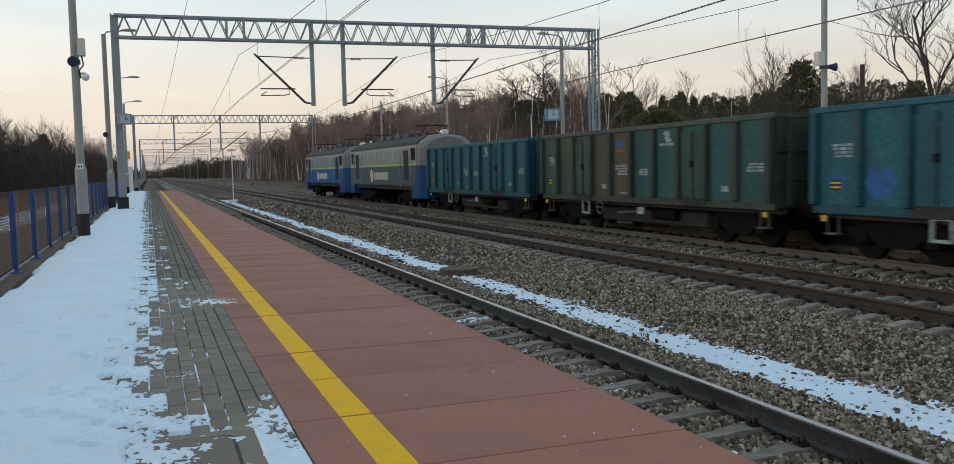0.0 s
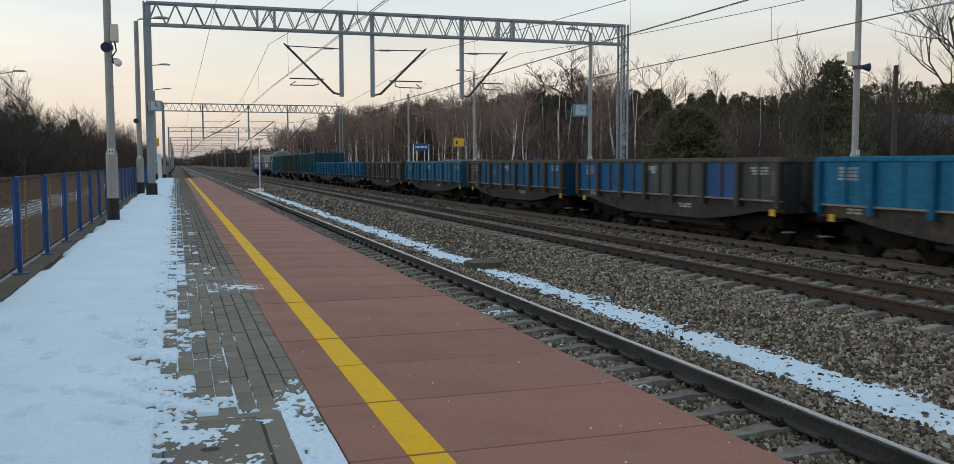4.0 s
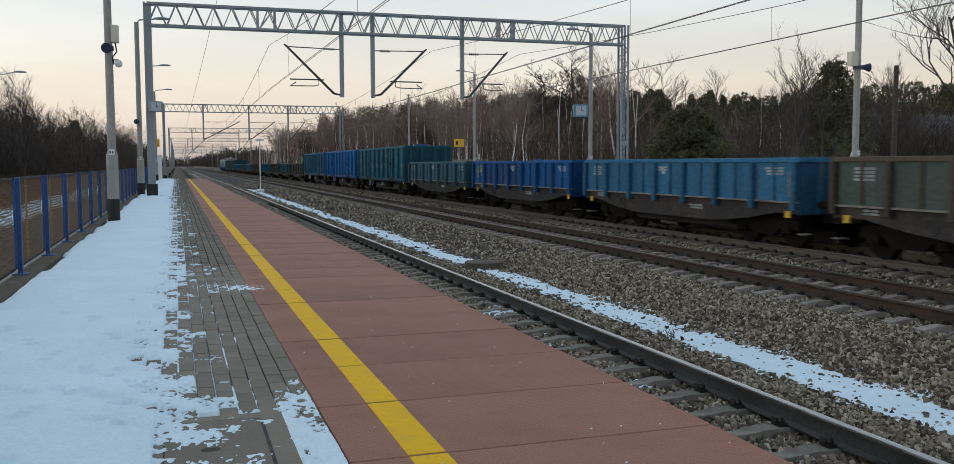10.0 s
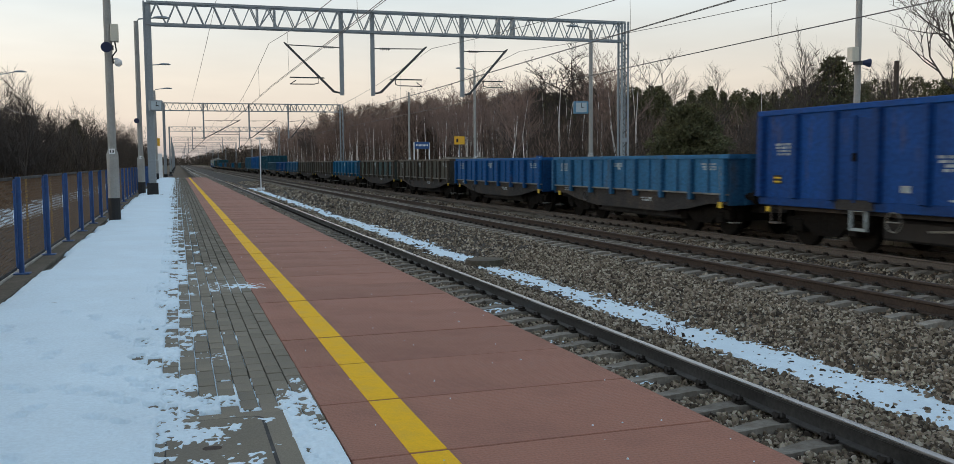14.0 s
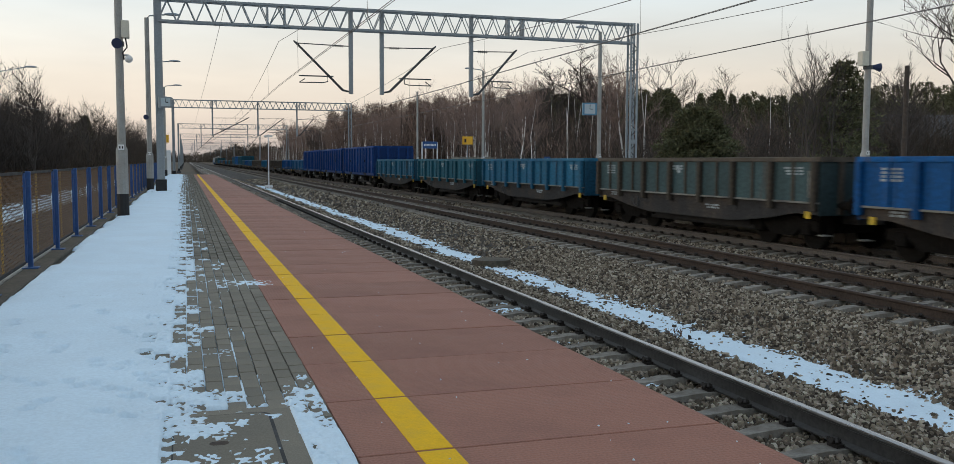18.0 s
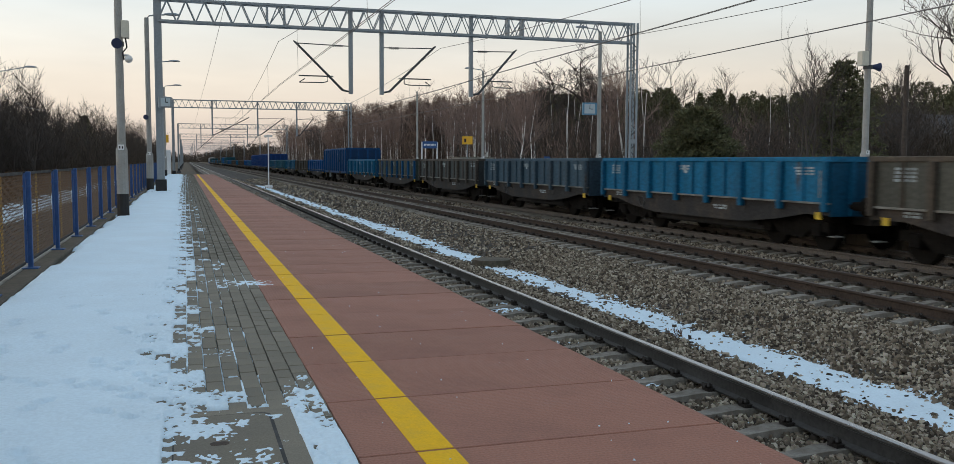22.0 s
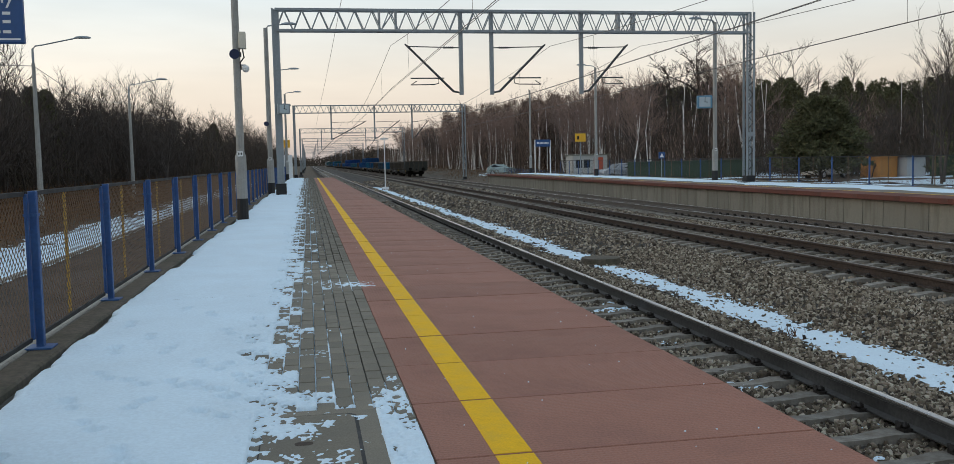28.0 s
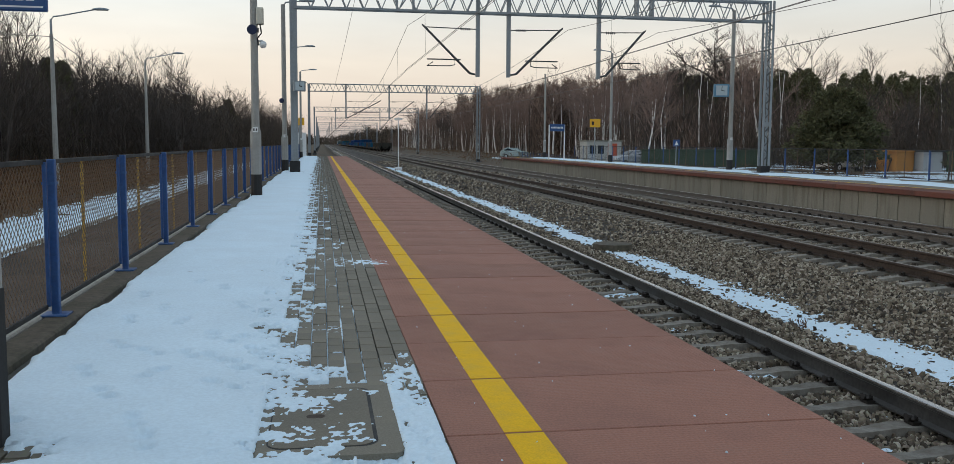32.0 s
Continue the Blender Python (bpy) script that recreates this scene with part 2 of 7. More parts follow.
M_RAIL_STEEL = material("rail_steel", (0.11, 0.105, 0.10), 0.42, metal=0.6, vary=0.2, grain=25, patch=1.2, bump=0.08)
M_SLEEPER = material("sleeper_concrete", (0.27, 0.248, 0.212), 0.9, vary=0.22, grain=40, patch=2.5, bump=0.3, second=(0.13, 0.108, 0.086), amount=0.6, random_shade=0.2)
M_CLIP = material("clip_iron", (0.03, 0.024, 0.02), 0.7, metal=0.3, vary=0.3, grain=60, patch=6, bump=0.2)
M_RED = material("red_slab", (0.310, 0.138, 0.095), 0.72, vary=0.17, grain=90, patch=1.1, bump=0.35, second=(0.238, 0.113, 0.083), amount=0.6, spec=0.25, bump_scale=0.004, random_shade=0.09)
# darker red for the edge slabs of the far platform
M_RED_FAR = material("far_red_slab", (0.165, 0.066, 0.050), 0.85, vary=0.2, grain=60, patch=1.1, bump=0.3, second=(0.11, 0.056, 0.046), amount=0.6, spec=0.15, random_shade=0.12)
M_YELLOW = material("yellow_paint", (0.78, 0.445, 0.004), 0.7, spec=0.2, vary=0.10, grain=130, patch=5, bump=0.1, second=(0.55, 0.31, 0.02), amount=0.10)
M_PAVER = material("paver", (0.178, 0.158, 0.122), 0.9, vary=0.15, grain=120, patch=2, bump=0.3, random_shade=0.13, bump_scale=0.004)
M_PAVER_ISL = island_material("paver_far", ((0.0, (0.14, 0.124, 0.096)), (0.5, (0.178, 0.158, 0.122)), (1.0, (0.22, 0.197, 0.155))))
M_JOINT = material("joint_sand", (0.10, 0.092, 0.078), 0.95, vary=0.25, grain=40, patch=1.5, bump=0.3)
M_CONCRETE = material("concrete", (0.36, 0.345, 0.31), 0.9, vary=0.13, grain=35, patch=1.6, bump=0.25, second=(0.27, 0.25, 0.215), amount=0.5)
M_WALL = material("platform_wall", (0.225, 0.210, 0.172), 0.9, vary=0.14, grain=35, patch=1.2, bump=0.25, second=(0.155, 0.142, 0.112), amount=0.5, random_shade=0.10, streak=True)
M_KERB = material("mossy_kerb", (0.105, 0.083, 0.060), 0.95, vary=0.25, grain=20, patch=1.2, bump=0.4, second=(0.065, 0.056, 0.038), amount=0.65)
M_POLE = material("pole_concrete", (0.33, 0.33, 0.315), 0.85, vary=0.1, grain=40, patch=2.0, bump=0.2, second=(0.26, 0.255, 0.24))
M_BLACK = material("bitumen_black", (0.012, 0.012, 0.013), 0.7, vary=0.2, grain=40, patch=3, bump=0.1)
M_STEEL = material("grey_paint_steel", (0.265, 0.30, 0.325), 0.55, metal=0.3, vary=0.1, grain=20, patch=1.0, bump=0.08)
M_STEEL_DK = material("dark_steel", (0.075, 0.08, 0.085), 0.6, metal=0.4, vary=0.15, grain=20, patch=1.5, bump=0.08)
M_WIRE = material("wire", (0.17, 0.16, 0.155), 0.6, metal=0.5, vary=0.1, grain=20, patch=2, bump=0)
M_BLUE = material("blue_paint", (0.016, 0.068, 0.215), 0.5, vary=0.12, grain=30, patch=3, bump=0.05, second=(0.03, 0.09, 0.23))
M_MESH = material("chain_link", (0.130, 0.084, 0.053), 0.8, metal=0.0, vary=0.1, grain=20, patch=2, bump=0)
M_YPOST = material("yellow_post", (0.46, 0.28, 0.05), 0.7, vary=0.1, grain=20, patch=2, bump=0.05)
M_SIGNY = material("yellow_sign", (0.75, 0.40, 0.02), 0.5, vary=0.04, grain=20, patch=2, bump=0)
M_SIGNB = material("blue_sign", (0.02, 0.075, 0.22), 0.45, vary=0.05, grain=20, patch=2, bump=0)
M_WHITE = material("white_paint", (0.72, 0.73, 0.73), 0.6, vary=0.06, grain=25, patch=2, bump=0.05)
M_OFFWHITE = material("cream_box", (0.60, 0.57, 0.48), 0.6, vary=0.06, grain=25, patch=2, bump=0.05)
M_NAVY = material("navy_plastic", (0.012, 0.022, 0.07), 0.5, vary=0.05, grain=20, patch=2, bump=0)
M_GLASS = material("dark_glass", (0.02, 0.025, 0.03), 0.08, vary=0.05, grain=5, patch=1, bump=0)
M_PAINT = material("wagon_paint", "object", 0.6, vary=0.26, grain=14, patch=0.9, bump=0.15, second=(0.06, 0.05, 0.042), amount=0.05, spec=0.2, streak=True)
M_UNDER = material("wagon_underframe", (0.040, 0.040, 0.041), 0.8, vary=0.3, grain=15, patch=1.2, bump=0.2, spec=0.12, second=(0.055, 0.047, 0.041))
# pale steel for small fittings; on the frame flange it paints a highlight
M_FLANGE = material("pale_metal", (0.20, 0.20, 0.18), 0.7, vary=0.25, grain=6, patch=1.5, bump=0.1, second=(0.08, 0.075, 0.07))
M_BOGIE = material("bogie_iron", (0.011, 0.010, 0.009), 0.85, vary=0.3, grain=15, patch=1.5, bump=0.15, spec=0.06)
M_BARK = material("bark", (0.06, 0.047, 0.039), 0.95, vary=0.3, grain=12, patch=1.0, bump=0.5, bump_scale=0.03)
M_BIRCH = material("birch_bark", (0.74, 0.71, 0.67), 0.85, vary=0.2, grain=5, patch=2.0, bump=0.2, second=(0.09, 0.08, 0.075), amount=0.12)
M_TWIG = material("twigs", (0.066, 0.052, 0.044), 0.95, vary=0.3, grain=2, patch=0.3, bump=0)
M_TWIG_GREY = material("twigs_grey", (0.235, 0.165, 0.138), 0.95, vary=0.25, grain=2, patch=0.3, bump=0)
M_NEEDLE = island_material("pine_needles", ((0.0, (0.055, 0.058, 0.028)), (0.5, (0.115, 0.115, 0.056)), (1.0, (0.185, 0.180, 0.092))), 0.8, 0, 5)

# moulded tread on the red slabs
n_, l_ = M_RED.node_tree.nodes, M_RED.node_tree.links
tread, lift, where_ = (n_.new(k) for k in ("ShaderNodeTexVoronoi", "ShaderNodeBump", "ShaderNodeTexCoord"))
tread.inputs["Scale"].default_value, tread.inputs["Randomness"].default_value = 36.0, 0.12
lift.inputs["Strength"].default_value, lift.inputs["Distance"].default_value = 0.55, 0.006
l_.new(where_.outputs["Object"], tread.inputs["Vector"])
l_.new(tread.outputs["Distance"], lift.inputs["Height"])
b_ = n_["Principled BSDF"]
l_.new(b_.inputs["Normal"].links[0].from_socket, lift.inputs["Normal"])
l_.new(lift.outputs[0], b_.inputs["Normal"])

# ---- ground: one sheet to the horizon, with the track bed as its middle ----
RAIL_Z = -0.72
AXES = (4.02, 10.60, 14.65)
GAUGE = 0.7535


def bed_height(X, Y):
    """The ballast profile across the tracks, before the stones."""
    z = np.interp(X, (2.2, 2.9, 4.7, 4.95, 5.4, 5.95, 6.8, 8.0, 8.7, 9.2, 16.6), (-0.97, -0.955, -0.955, -0.94, -0.935, -1.05, -1.07, -0.94, -0.925, -0.975, -0.975))
    return z + 0.018 * value_noise(X * 3.1, Y * 3.1, 2) + 0.012 * value_noise(X * 9, Y * 9, 3)


def ground_height(X, Y):
    z = np.where(X < 0, np.interp(X, (-60, -24, -16, -9, -3.2, -2.6), (-0.6, -0.8, -1.12, -1.12, -1.25, -0.9)), np.interp(X, (15, 19, 23, 60, 140), (-1.1, -0.95, -0.7, -0.65, -0.2)))
    z = np.where((X > -2.6) & (X < 17), -1.35, z)
    return z + 0.07 * value_noise(X * 0.35, Y * 0.35, 5) + 0.03 * value_noise(X * 1.3, Y * 1.3, 6)


gx = np.concatenate([[-2500, -900, -300, -120, -70], np.arange(-50, 60, 1.0), [70, 90, 120, 200, 500, 1200, 2500]])
gy = np.concatenate([[-2500, -700, -200, -60], np.arange(-20, 160, 1.5), np.arange(160, 700, 12), [900, 1300, 2200, 3500]])
ground = tagged(new("ground", sheet("ground", gx, gy, ground_height, M_EARTH)), "brown frosted winter grass around the railway station", "ground", kind="structure")

by = np.concatenate([np.arange(0, 45, 0.15), np.arange(45, 120, 0.6), np.arange(120, 1100, 10), [1500, 2200]])
by = np.concatenate([[-560, -200, -60, -20, -12], np.arange(-8, 0, 0.3), by])
bx = np.concatenate([np.arange(2.3, 9.0, 0.12), np.arange(9.0, 17.0, 0.3)])
ballast_bed = tagged(new("ballast_bed", sheet("ballast_bed", bx, by, bed_height, M_BALLAST)), "grey brown ballast bed under three railway tracks", "ballast", kind="structure")


def scatter_stones(name, pts, sizes, material, seed=1):
    """Broken stones as joined jittered blocks."""
    rng = np.random.default_rng(seed)
    n = len(pts)
    cube = np.array([(-1, -1, -1), (1, -1, -1), (1, 1, -1), (-1, 1, -1), (-1, -1, 1), (1, -1, 1), (1, 1, 1), (-1, 1, 1)], float)
    v = cube[None] * rng.uniform(0.35, 1.05, (n, 8, 3)) * sizes[:, None, None] * rng.uniform(0.5, 1.35, (n, 1, 3))
    v[:, 4:, :2] *= rng.uniform(0.35, 0.9, (n, 1, 2))
    a, b = rng.uniform(0, 2 * np.pi, n), rng.normal(0, 0.45, n)
    ca, sa, cb, sb = np.cos(a)[:, None], np.sin(a)[:, None], np.cos(b)[:, None], np.sin(b)[:, None]
    x, y, z = v[..., 0], v[..., 1], v[..., 2]
    y, z = y * cb - z * sb, y * sb + z * cb
    x, y = x * ca - y * sa, x * sa + y * ca
    v = np.stack([x, y, z], -1) + pts[:, None, :]
    quads = np.array([(4, 5, 6, 7), (0, 1, 5, 4), (1, 2, 6, 5), (2, 3, 7, 6), (3, 0, 4, 7)])
    faces = (quads[None] + 8 * np.arange(n)[:, None, None]).reshape(-1)
    me = bpy.data.meshes.new(name)
    me.vertices.add(8 * n)
    me.vertices.foreach_set("co", v.astype(np.float32).ravel())
    me.loops.add(20 * n)
    me.loops.foreach_set("vertex_index", faces.astype(np.int32))
    me.polygons.add(5 * n)
    me.polygons.foreach_set("loop_start", np.arange(0, 20 * n, 4, dtype=np.int32))
    me.update(calc_edges=True)
    me.materials.append(material)
    return me


rng = np.random.default_rng(4)
def stone_field(count, x0, x1, y0, y1, power=1.0, size=(0.018, 0.034)):
    x = rng.uniform(x0, x1, count)
    y = y0 + (y1 - y0) * rng.uniform(0, 1, count) ** power
    keep = ~((np.abs(x - np.interp(y, (6, 16), (6.52, 6.38))) < 0.36) & (rng.uniform(0, 1, count) < 0.93))
    for axis, start in ((AXES[0], 3.3), (AXES[1], 6.6), (AXES[2], 8.0)):
        off = np.abs(((y - start) / 0.6 + 0.5) % 1 - 0.5) * 0.6
        keep &= ~((np.abs(x - axis) < 1.30) & (off < 0.112) & (rng.uniform(0, 1, count) < 0.94))
    x, y = x[keep], y[keep]
    s = rng.uniform(*size, len(x))
    z = bed_height(x, y) + s * rng.uniform(-0.2, 0.55, len(x))
    return np.stack([x, y, z], -1), s


near_p, near_s = stone_field(84000, 2.5, 9.3, 4.0, 21, 1.45, (0.017, 0.036))
mid_p, mid_s = stone_field(26000, 2.6, 13.6, 17, 44, 1.3, (0.025, 0.046))
side_p, side_s = stone_field(24000, 9.3, 16.3, 8, 32, 1.2, (0.022, 0.04))
far_p_, far_s_ = stone_field(11000, 2.6, 16.4, 44, 115, 1.2, (0.05, 0.085))
back_p, back_s = stone_field(12000, 2.5, 16.3, -5, 6, 1.0, (0.03, 0.05))
ballast_stones = tagged(new("ballast_stones", scatter_stones("ballast_stones", np.concatenate([near_p, mid_p, side_p, far_p_, back_p]), np.concatenate([near_s, mid_s, side_s, far_s_, back_s]), M_STONES)),
                        "loose grey brown broken ballast stones", "stones", kind="stuff")

# snow lying in the ditch between the first and the second track
def ditch_snow(X, Y):
    edge = np.interp(Y, (6, 10, 16), (0.62, 0.44, 0.34)) + 0.10 * value_noise(Y * 0.9, Y * 0 + 3, 8) + 0.12 * value_noise(Y * 3.3, X * 3.3, 9)
    f = edge - np.abs(X - np.interp(Y, (6, 16), (6.62, 6.45)) - 0.08 * value_noise(Y * 0.4, Y * 0, 11))
    bits = 0.15 * value_noise(X * 9, Y * 7, 12) + 0.26 * value_noise(X * 21, Y * 13, 13)
    return bed_height(X, Y) + np.clip(0.09 * (f + bits * 0.9), -0.05, 0.018) - 0.002


sy = np.concatenate([np.arange(-5, 4.5, 0.1), np.arange(4.5, 16, 0.03), np.arange(16, 30, 0.08), np.arange(30, 88, 0.4)])
ditch = tagged(new("ditch_snow", sheet("ditch_snow", np.arange(5.6, 7.5, 0.03), sy, ditch_snow, M_SNOW)), "thin patchy snow in the ditch between two tracks", "snow", kind="structure")


def pocket_snow(X, Y):
    f = value_noise(X * 2.6, Y * 2.6, 21) + 0.6 * value_noise(X * 8, Y * 8, 22) + 0.35 * value_noise(X * 20, Y * 20, 23)
    return bed_height(X, Y) + np.clip(0.07 * (f - 0.62), -0.05, 0.035)


py_ = np.concatenate([np.arange(4.5, 14, 0.05)])
pocket = tagged(new("pocket_snow", sheet("pocket_snow", np.arange(2.6, 4.75, 0.05), py_, pocket_snow, M_SNOW)), "scraps of snow between the concrete sleepers", "snow", kind="structure")

# ---- tracks: rails, sleepers, clips ----
RAIL_PROFILE = ((-0.024, 0.0), (0.024, 0.0), (0.033, -0.004), (0.036, -0.014), (0.036, -0.035), (0.009, -0.05), (0.009, -0.145), (0.07, -0.158), (0.07, -0.172), (-0.07, -0.172), (-0.07, -0.158), (-0.009, -0.145), (-0.009, -0.05), (-0.036, -0.035), (-0.036, -0.014), (-0.033, -0.004))


def sleeper_mesh():
    bm = bmesh.new()
    xs = (-1.3, -1.05, -0.5, -0.25, 0.25, 0.5, 1.05, 1.3)
    top = (-0.215, -0.186, -0.177, -0.205, -0.205, -0.177, -0.186, -0.215)
    half = (0.08, 0.092, 0.092, 0.07, 0.07, 0.092, 0.092, 0.08)
    rows = [[bm.verts.new((x, sy_, z)) for sy_, z in ((-w - 0.03, t - 0.2), (-w, t), (w, t), (w + 0.03, t - 0.2))] for x, t, w in zip(xs, top, half)]
    for a, b in zip(rows, rows[1:]):
        for k in range(3):
            bm.faces.new((a[k], b[k], b[k + 1], a[k + 1]))
    bm.faces.new(rows[0])
    bm.faces.new(rows[-1][::-1])
    bmesh.ops.recalc_face_normals(bm, faces=bm.faces[:])
    return bm


def clip_into(bm, x, y=0.0):
    for s in (-1, 1):
        box(bm, x + s * 0.10 - 0.04, x + s * 0.10 + 0.04, y - 0.055, y + 0.055, -0.178, -0.152)
        arc = [(x + s * (0.115 + 0.022 * math.cos(a)), y - 0.055 + 0.11 * k / 6, -0.135 + 0.026 * math.sin(a)) for k, a in enumerate((0.0, 1.2, 2.4, 3.6, 4.8, 6.0, 7.2))]
        tube(bm, arc, 0.016, 5)
        tube(bm, [(x + s * 0.07, y, -0.145), (x + s * 0.15, y, -0.125)], 0.026, 6)


SLEEPER = mesh_of(sleeper_mesh(), "sleeper", M_SLEEPER)
cb = bmesh.new()
clip_into(cb, 0)
CLIP = mesh_of(cb, "rail_clip", M_CLIP)


def railway_track(axis, head, near, label, web=M_RAIL):
    ob = thing("railway_track", label, "railway track", at=(axis, 0, RAIL_Z), kind="structure")
    ob.name = "track"
    for s in (-1, 1):
        rail = part("rail", prism(bmesh.new(), RAIL_PROFILE, -560, 1100), web, ob, at=(s * GAUGE, 0, 0))
        part("rail_head", prism(bmesh.new(), ((-0.026, 0.001), (-0.012, 0.0045), (0.012, 0.0045), (0.026, 0.001), (0.0348, -0.0035), (0.0375, -0.014), (0.0375, -0.02), (0.0, -0.006), (-0.0375, -0.02), (-0.0375, -0.014), (-0.0348, -0.0035)) if web is M_RAIL_STEEL else ((-0.026, 0.001), (0.026, 0.001), (0.022, 0.004), (-0.022, 0.004)), -560, 1100), head, rail, "worn steel running surface")
    y0, count = near
    far = bmesh.new()
    proto = sleeper_mesh()
    for k in range(count):
        y = y0 + 0.6 * k
        sl = part("sleeper", SLEEPER, None, ob, at=(0, y, 0))
        for s in (-1, 1):
            part("rail_clip", CLIP, None, sl, at=(s * GAUGE, 0, 0))
    y = y0 + 0.6 * count
    vs = [v.co.copy() for v in proto.verts]
    fs = [[v.index for v in f.verts] for f in proto.faces]
    proto.free()
    V, F = [], []
    while y < 260:
        o = len(V)
        V += [(v.x, v.y + y, v.z) for v in vs]
        F += [[i + o for i in f] for f in fs]
        y += 0.6
    me = bpy.data.meshes.new("sleepers_far")
    me.from_pydata(V, [], F)
    me.materials.append(M_SLEEPER)
    tagged(part("far_sleepers", me, None, ob), kind="stuff")
    return ob


railway_track(AXES[0], M_RAILTOP, (-5.1, 94), "single track with a polished rail on concrete sleepers beside the platform", M_RAIL_STEEL)
railway_track(AXES[1], M_RAILTOP_RUST, (-5.4, 76), "railway track with rust brown rails on concrete sleepers")
railway_track(AXES[2], M_RAILTOP, (-4.0, 62), "railway track with dusty rails on concrete sleepers beside the far platform", M_RAIL_DUST)

# concrete lid in the ditch
lid_bm = bmesh.new()
bmesh.ops.create_cone(lid_bm, cap_ends=True, segments=28, radius1=0.45, radius2=0.43, depth=0.13)
solo("drain_cover", lid_bm, M_KERB, "round weathered concrete drain cover in the ditch", "drain cover", at=(6.50, 19.45, -0.99))
# marker post
mp = thing("marker_post", "thin white marker post with a small crossbar on a concrete foot", "post", at=(6.74, 80.2, -1.05))
part("post", tubed([(0, 0, 0.2), (0, 0, 4.6)], 0.045), M_WHITE, mp)
part("crossbar", boxed(-0.35, 0.35, -0.03, 0.03, 4.35, 4.5), M_WHITE, mp)
part("foot", boxed(-0.3, 0.3, -0.3, 0.3, 0, 0.22, bevel=0.03), M_WHITE, mp)

# ---- near platform ----
PL_END = 88.0
EDGE = 2.43
platform = thing("platform_1", "railway platform with red edge slabs, grey pavers and a yellow line", "platform", kind="structure")
part("base", boxed(-1.62, 0.64, -14, PL_END, -1.3, -0.035), M_JOINT, platform)
part("edge_wall", boxed(2.05, 2.30, -14, PL_END, -1.3, -0.16), M_CONCRETE, platform, "rough concrete platform wall")
part("slab_bed", boxed(0.64, 2.05, -14, PL_END, -1.3, -0.16), M_JOINT, platform)
SEAM0, SEAM = 3.82, 0.932
slab = mesh_of(boxed(0.640, EDGE, 0.005, SEAM - 0.005, -0.16, 0.0, bevel=0.003), "red_slab", M_RED)
line = mesh_of(boxed(0.900, 1.072, 0.012, SEAM - 0.012, 0.0, 0.0025), "yellow_line", M_YELLOW)
for k in range(-14, int((PL_END - SEAM0) / SEAM)):
    s = part("edge_slab", slab, None, platform, at=(0, SEAM0 + k * SEAM, 0.0012 * math.sin(k * 2.7) - 0.001))
    part("yellow_line", line, None, s)
part("near_slab", boxed(0.645, EDGE, -14, SEAM0 - 14 * SEAM, -0.16, 0.0), M_RED, platform)
part("kerb", boxed(-1.842, -1.62, -14, PL_END, -1.3, 0.02, bevel=0.015), M_KERB, platform, "mossy earth-stained kerb carrying the fence")
part("kerb_edge", boxed(-1.965, -1.846, -14, PL_END, -1.3, 0.03, bevel=0.012), M_CONCRETE, platform, "pale concrete edging under the fence")


# snow over the pavers
def cell_hash(i, j, seed):
    v = np.sin(i * 12.9898 + j * 78.233 + seed * 37.719) * 43758.5453
    return v - np.floor(v)


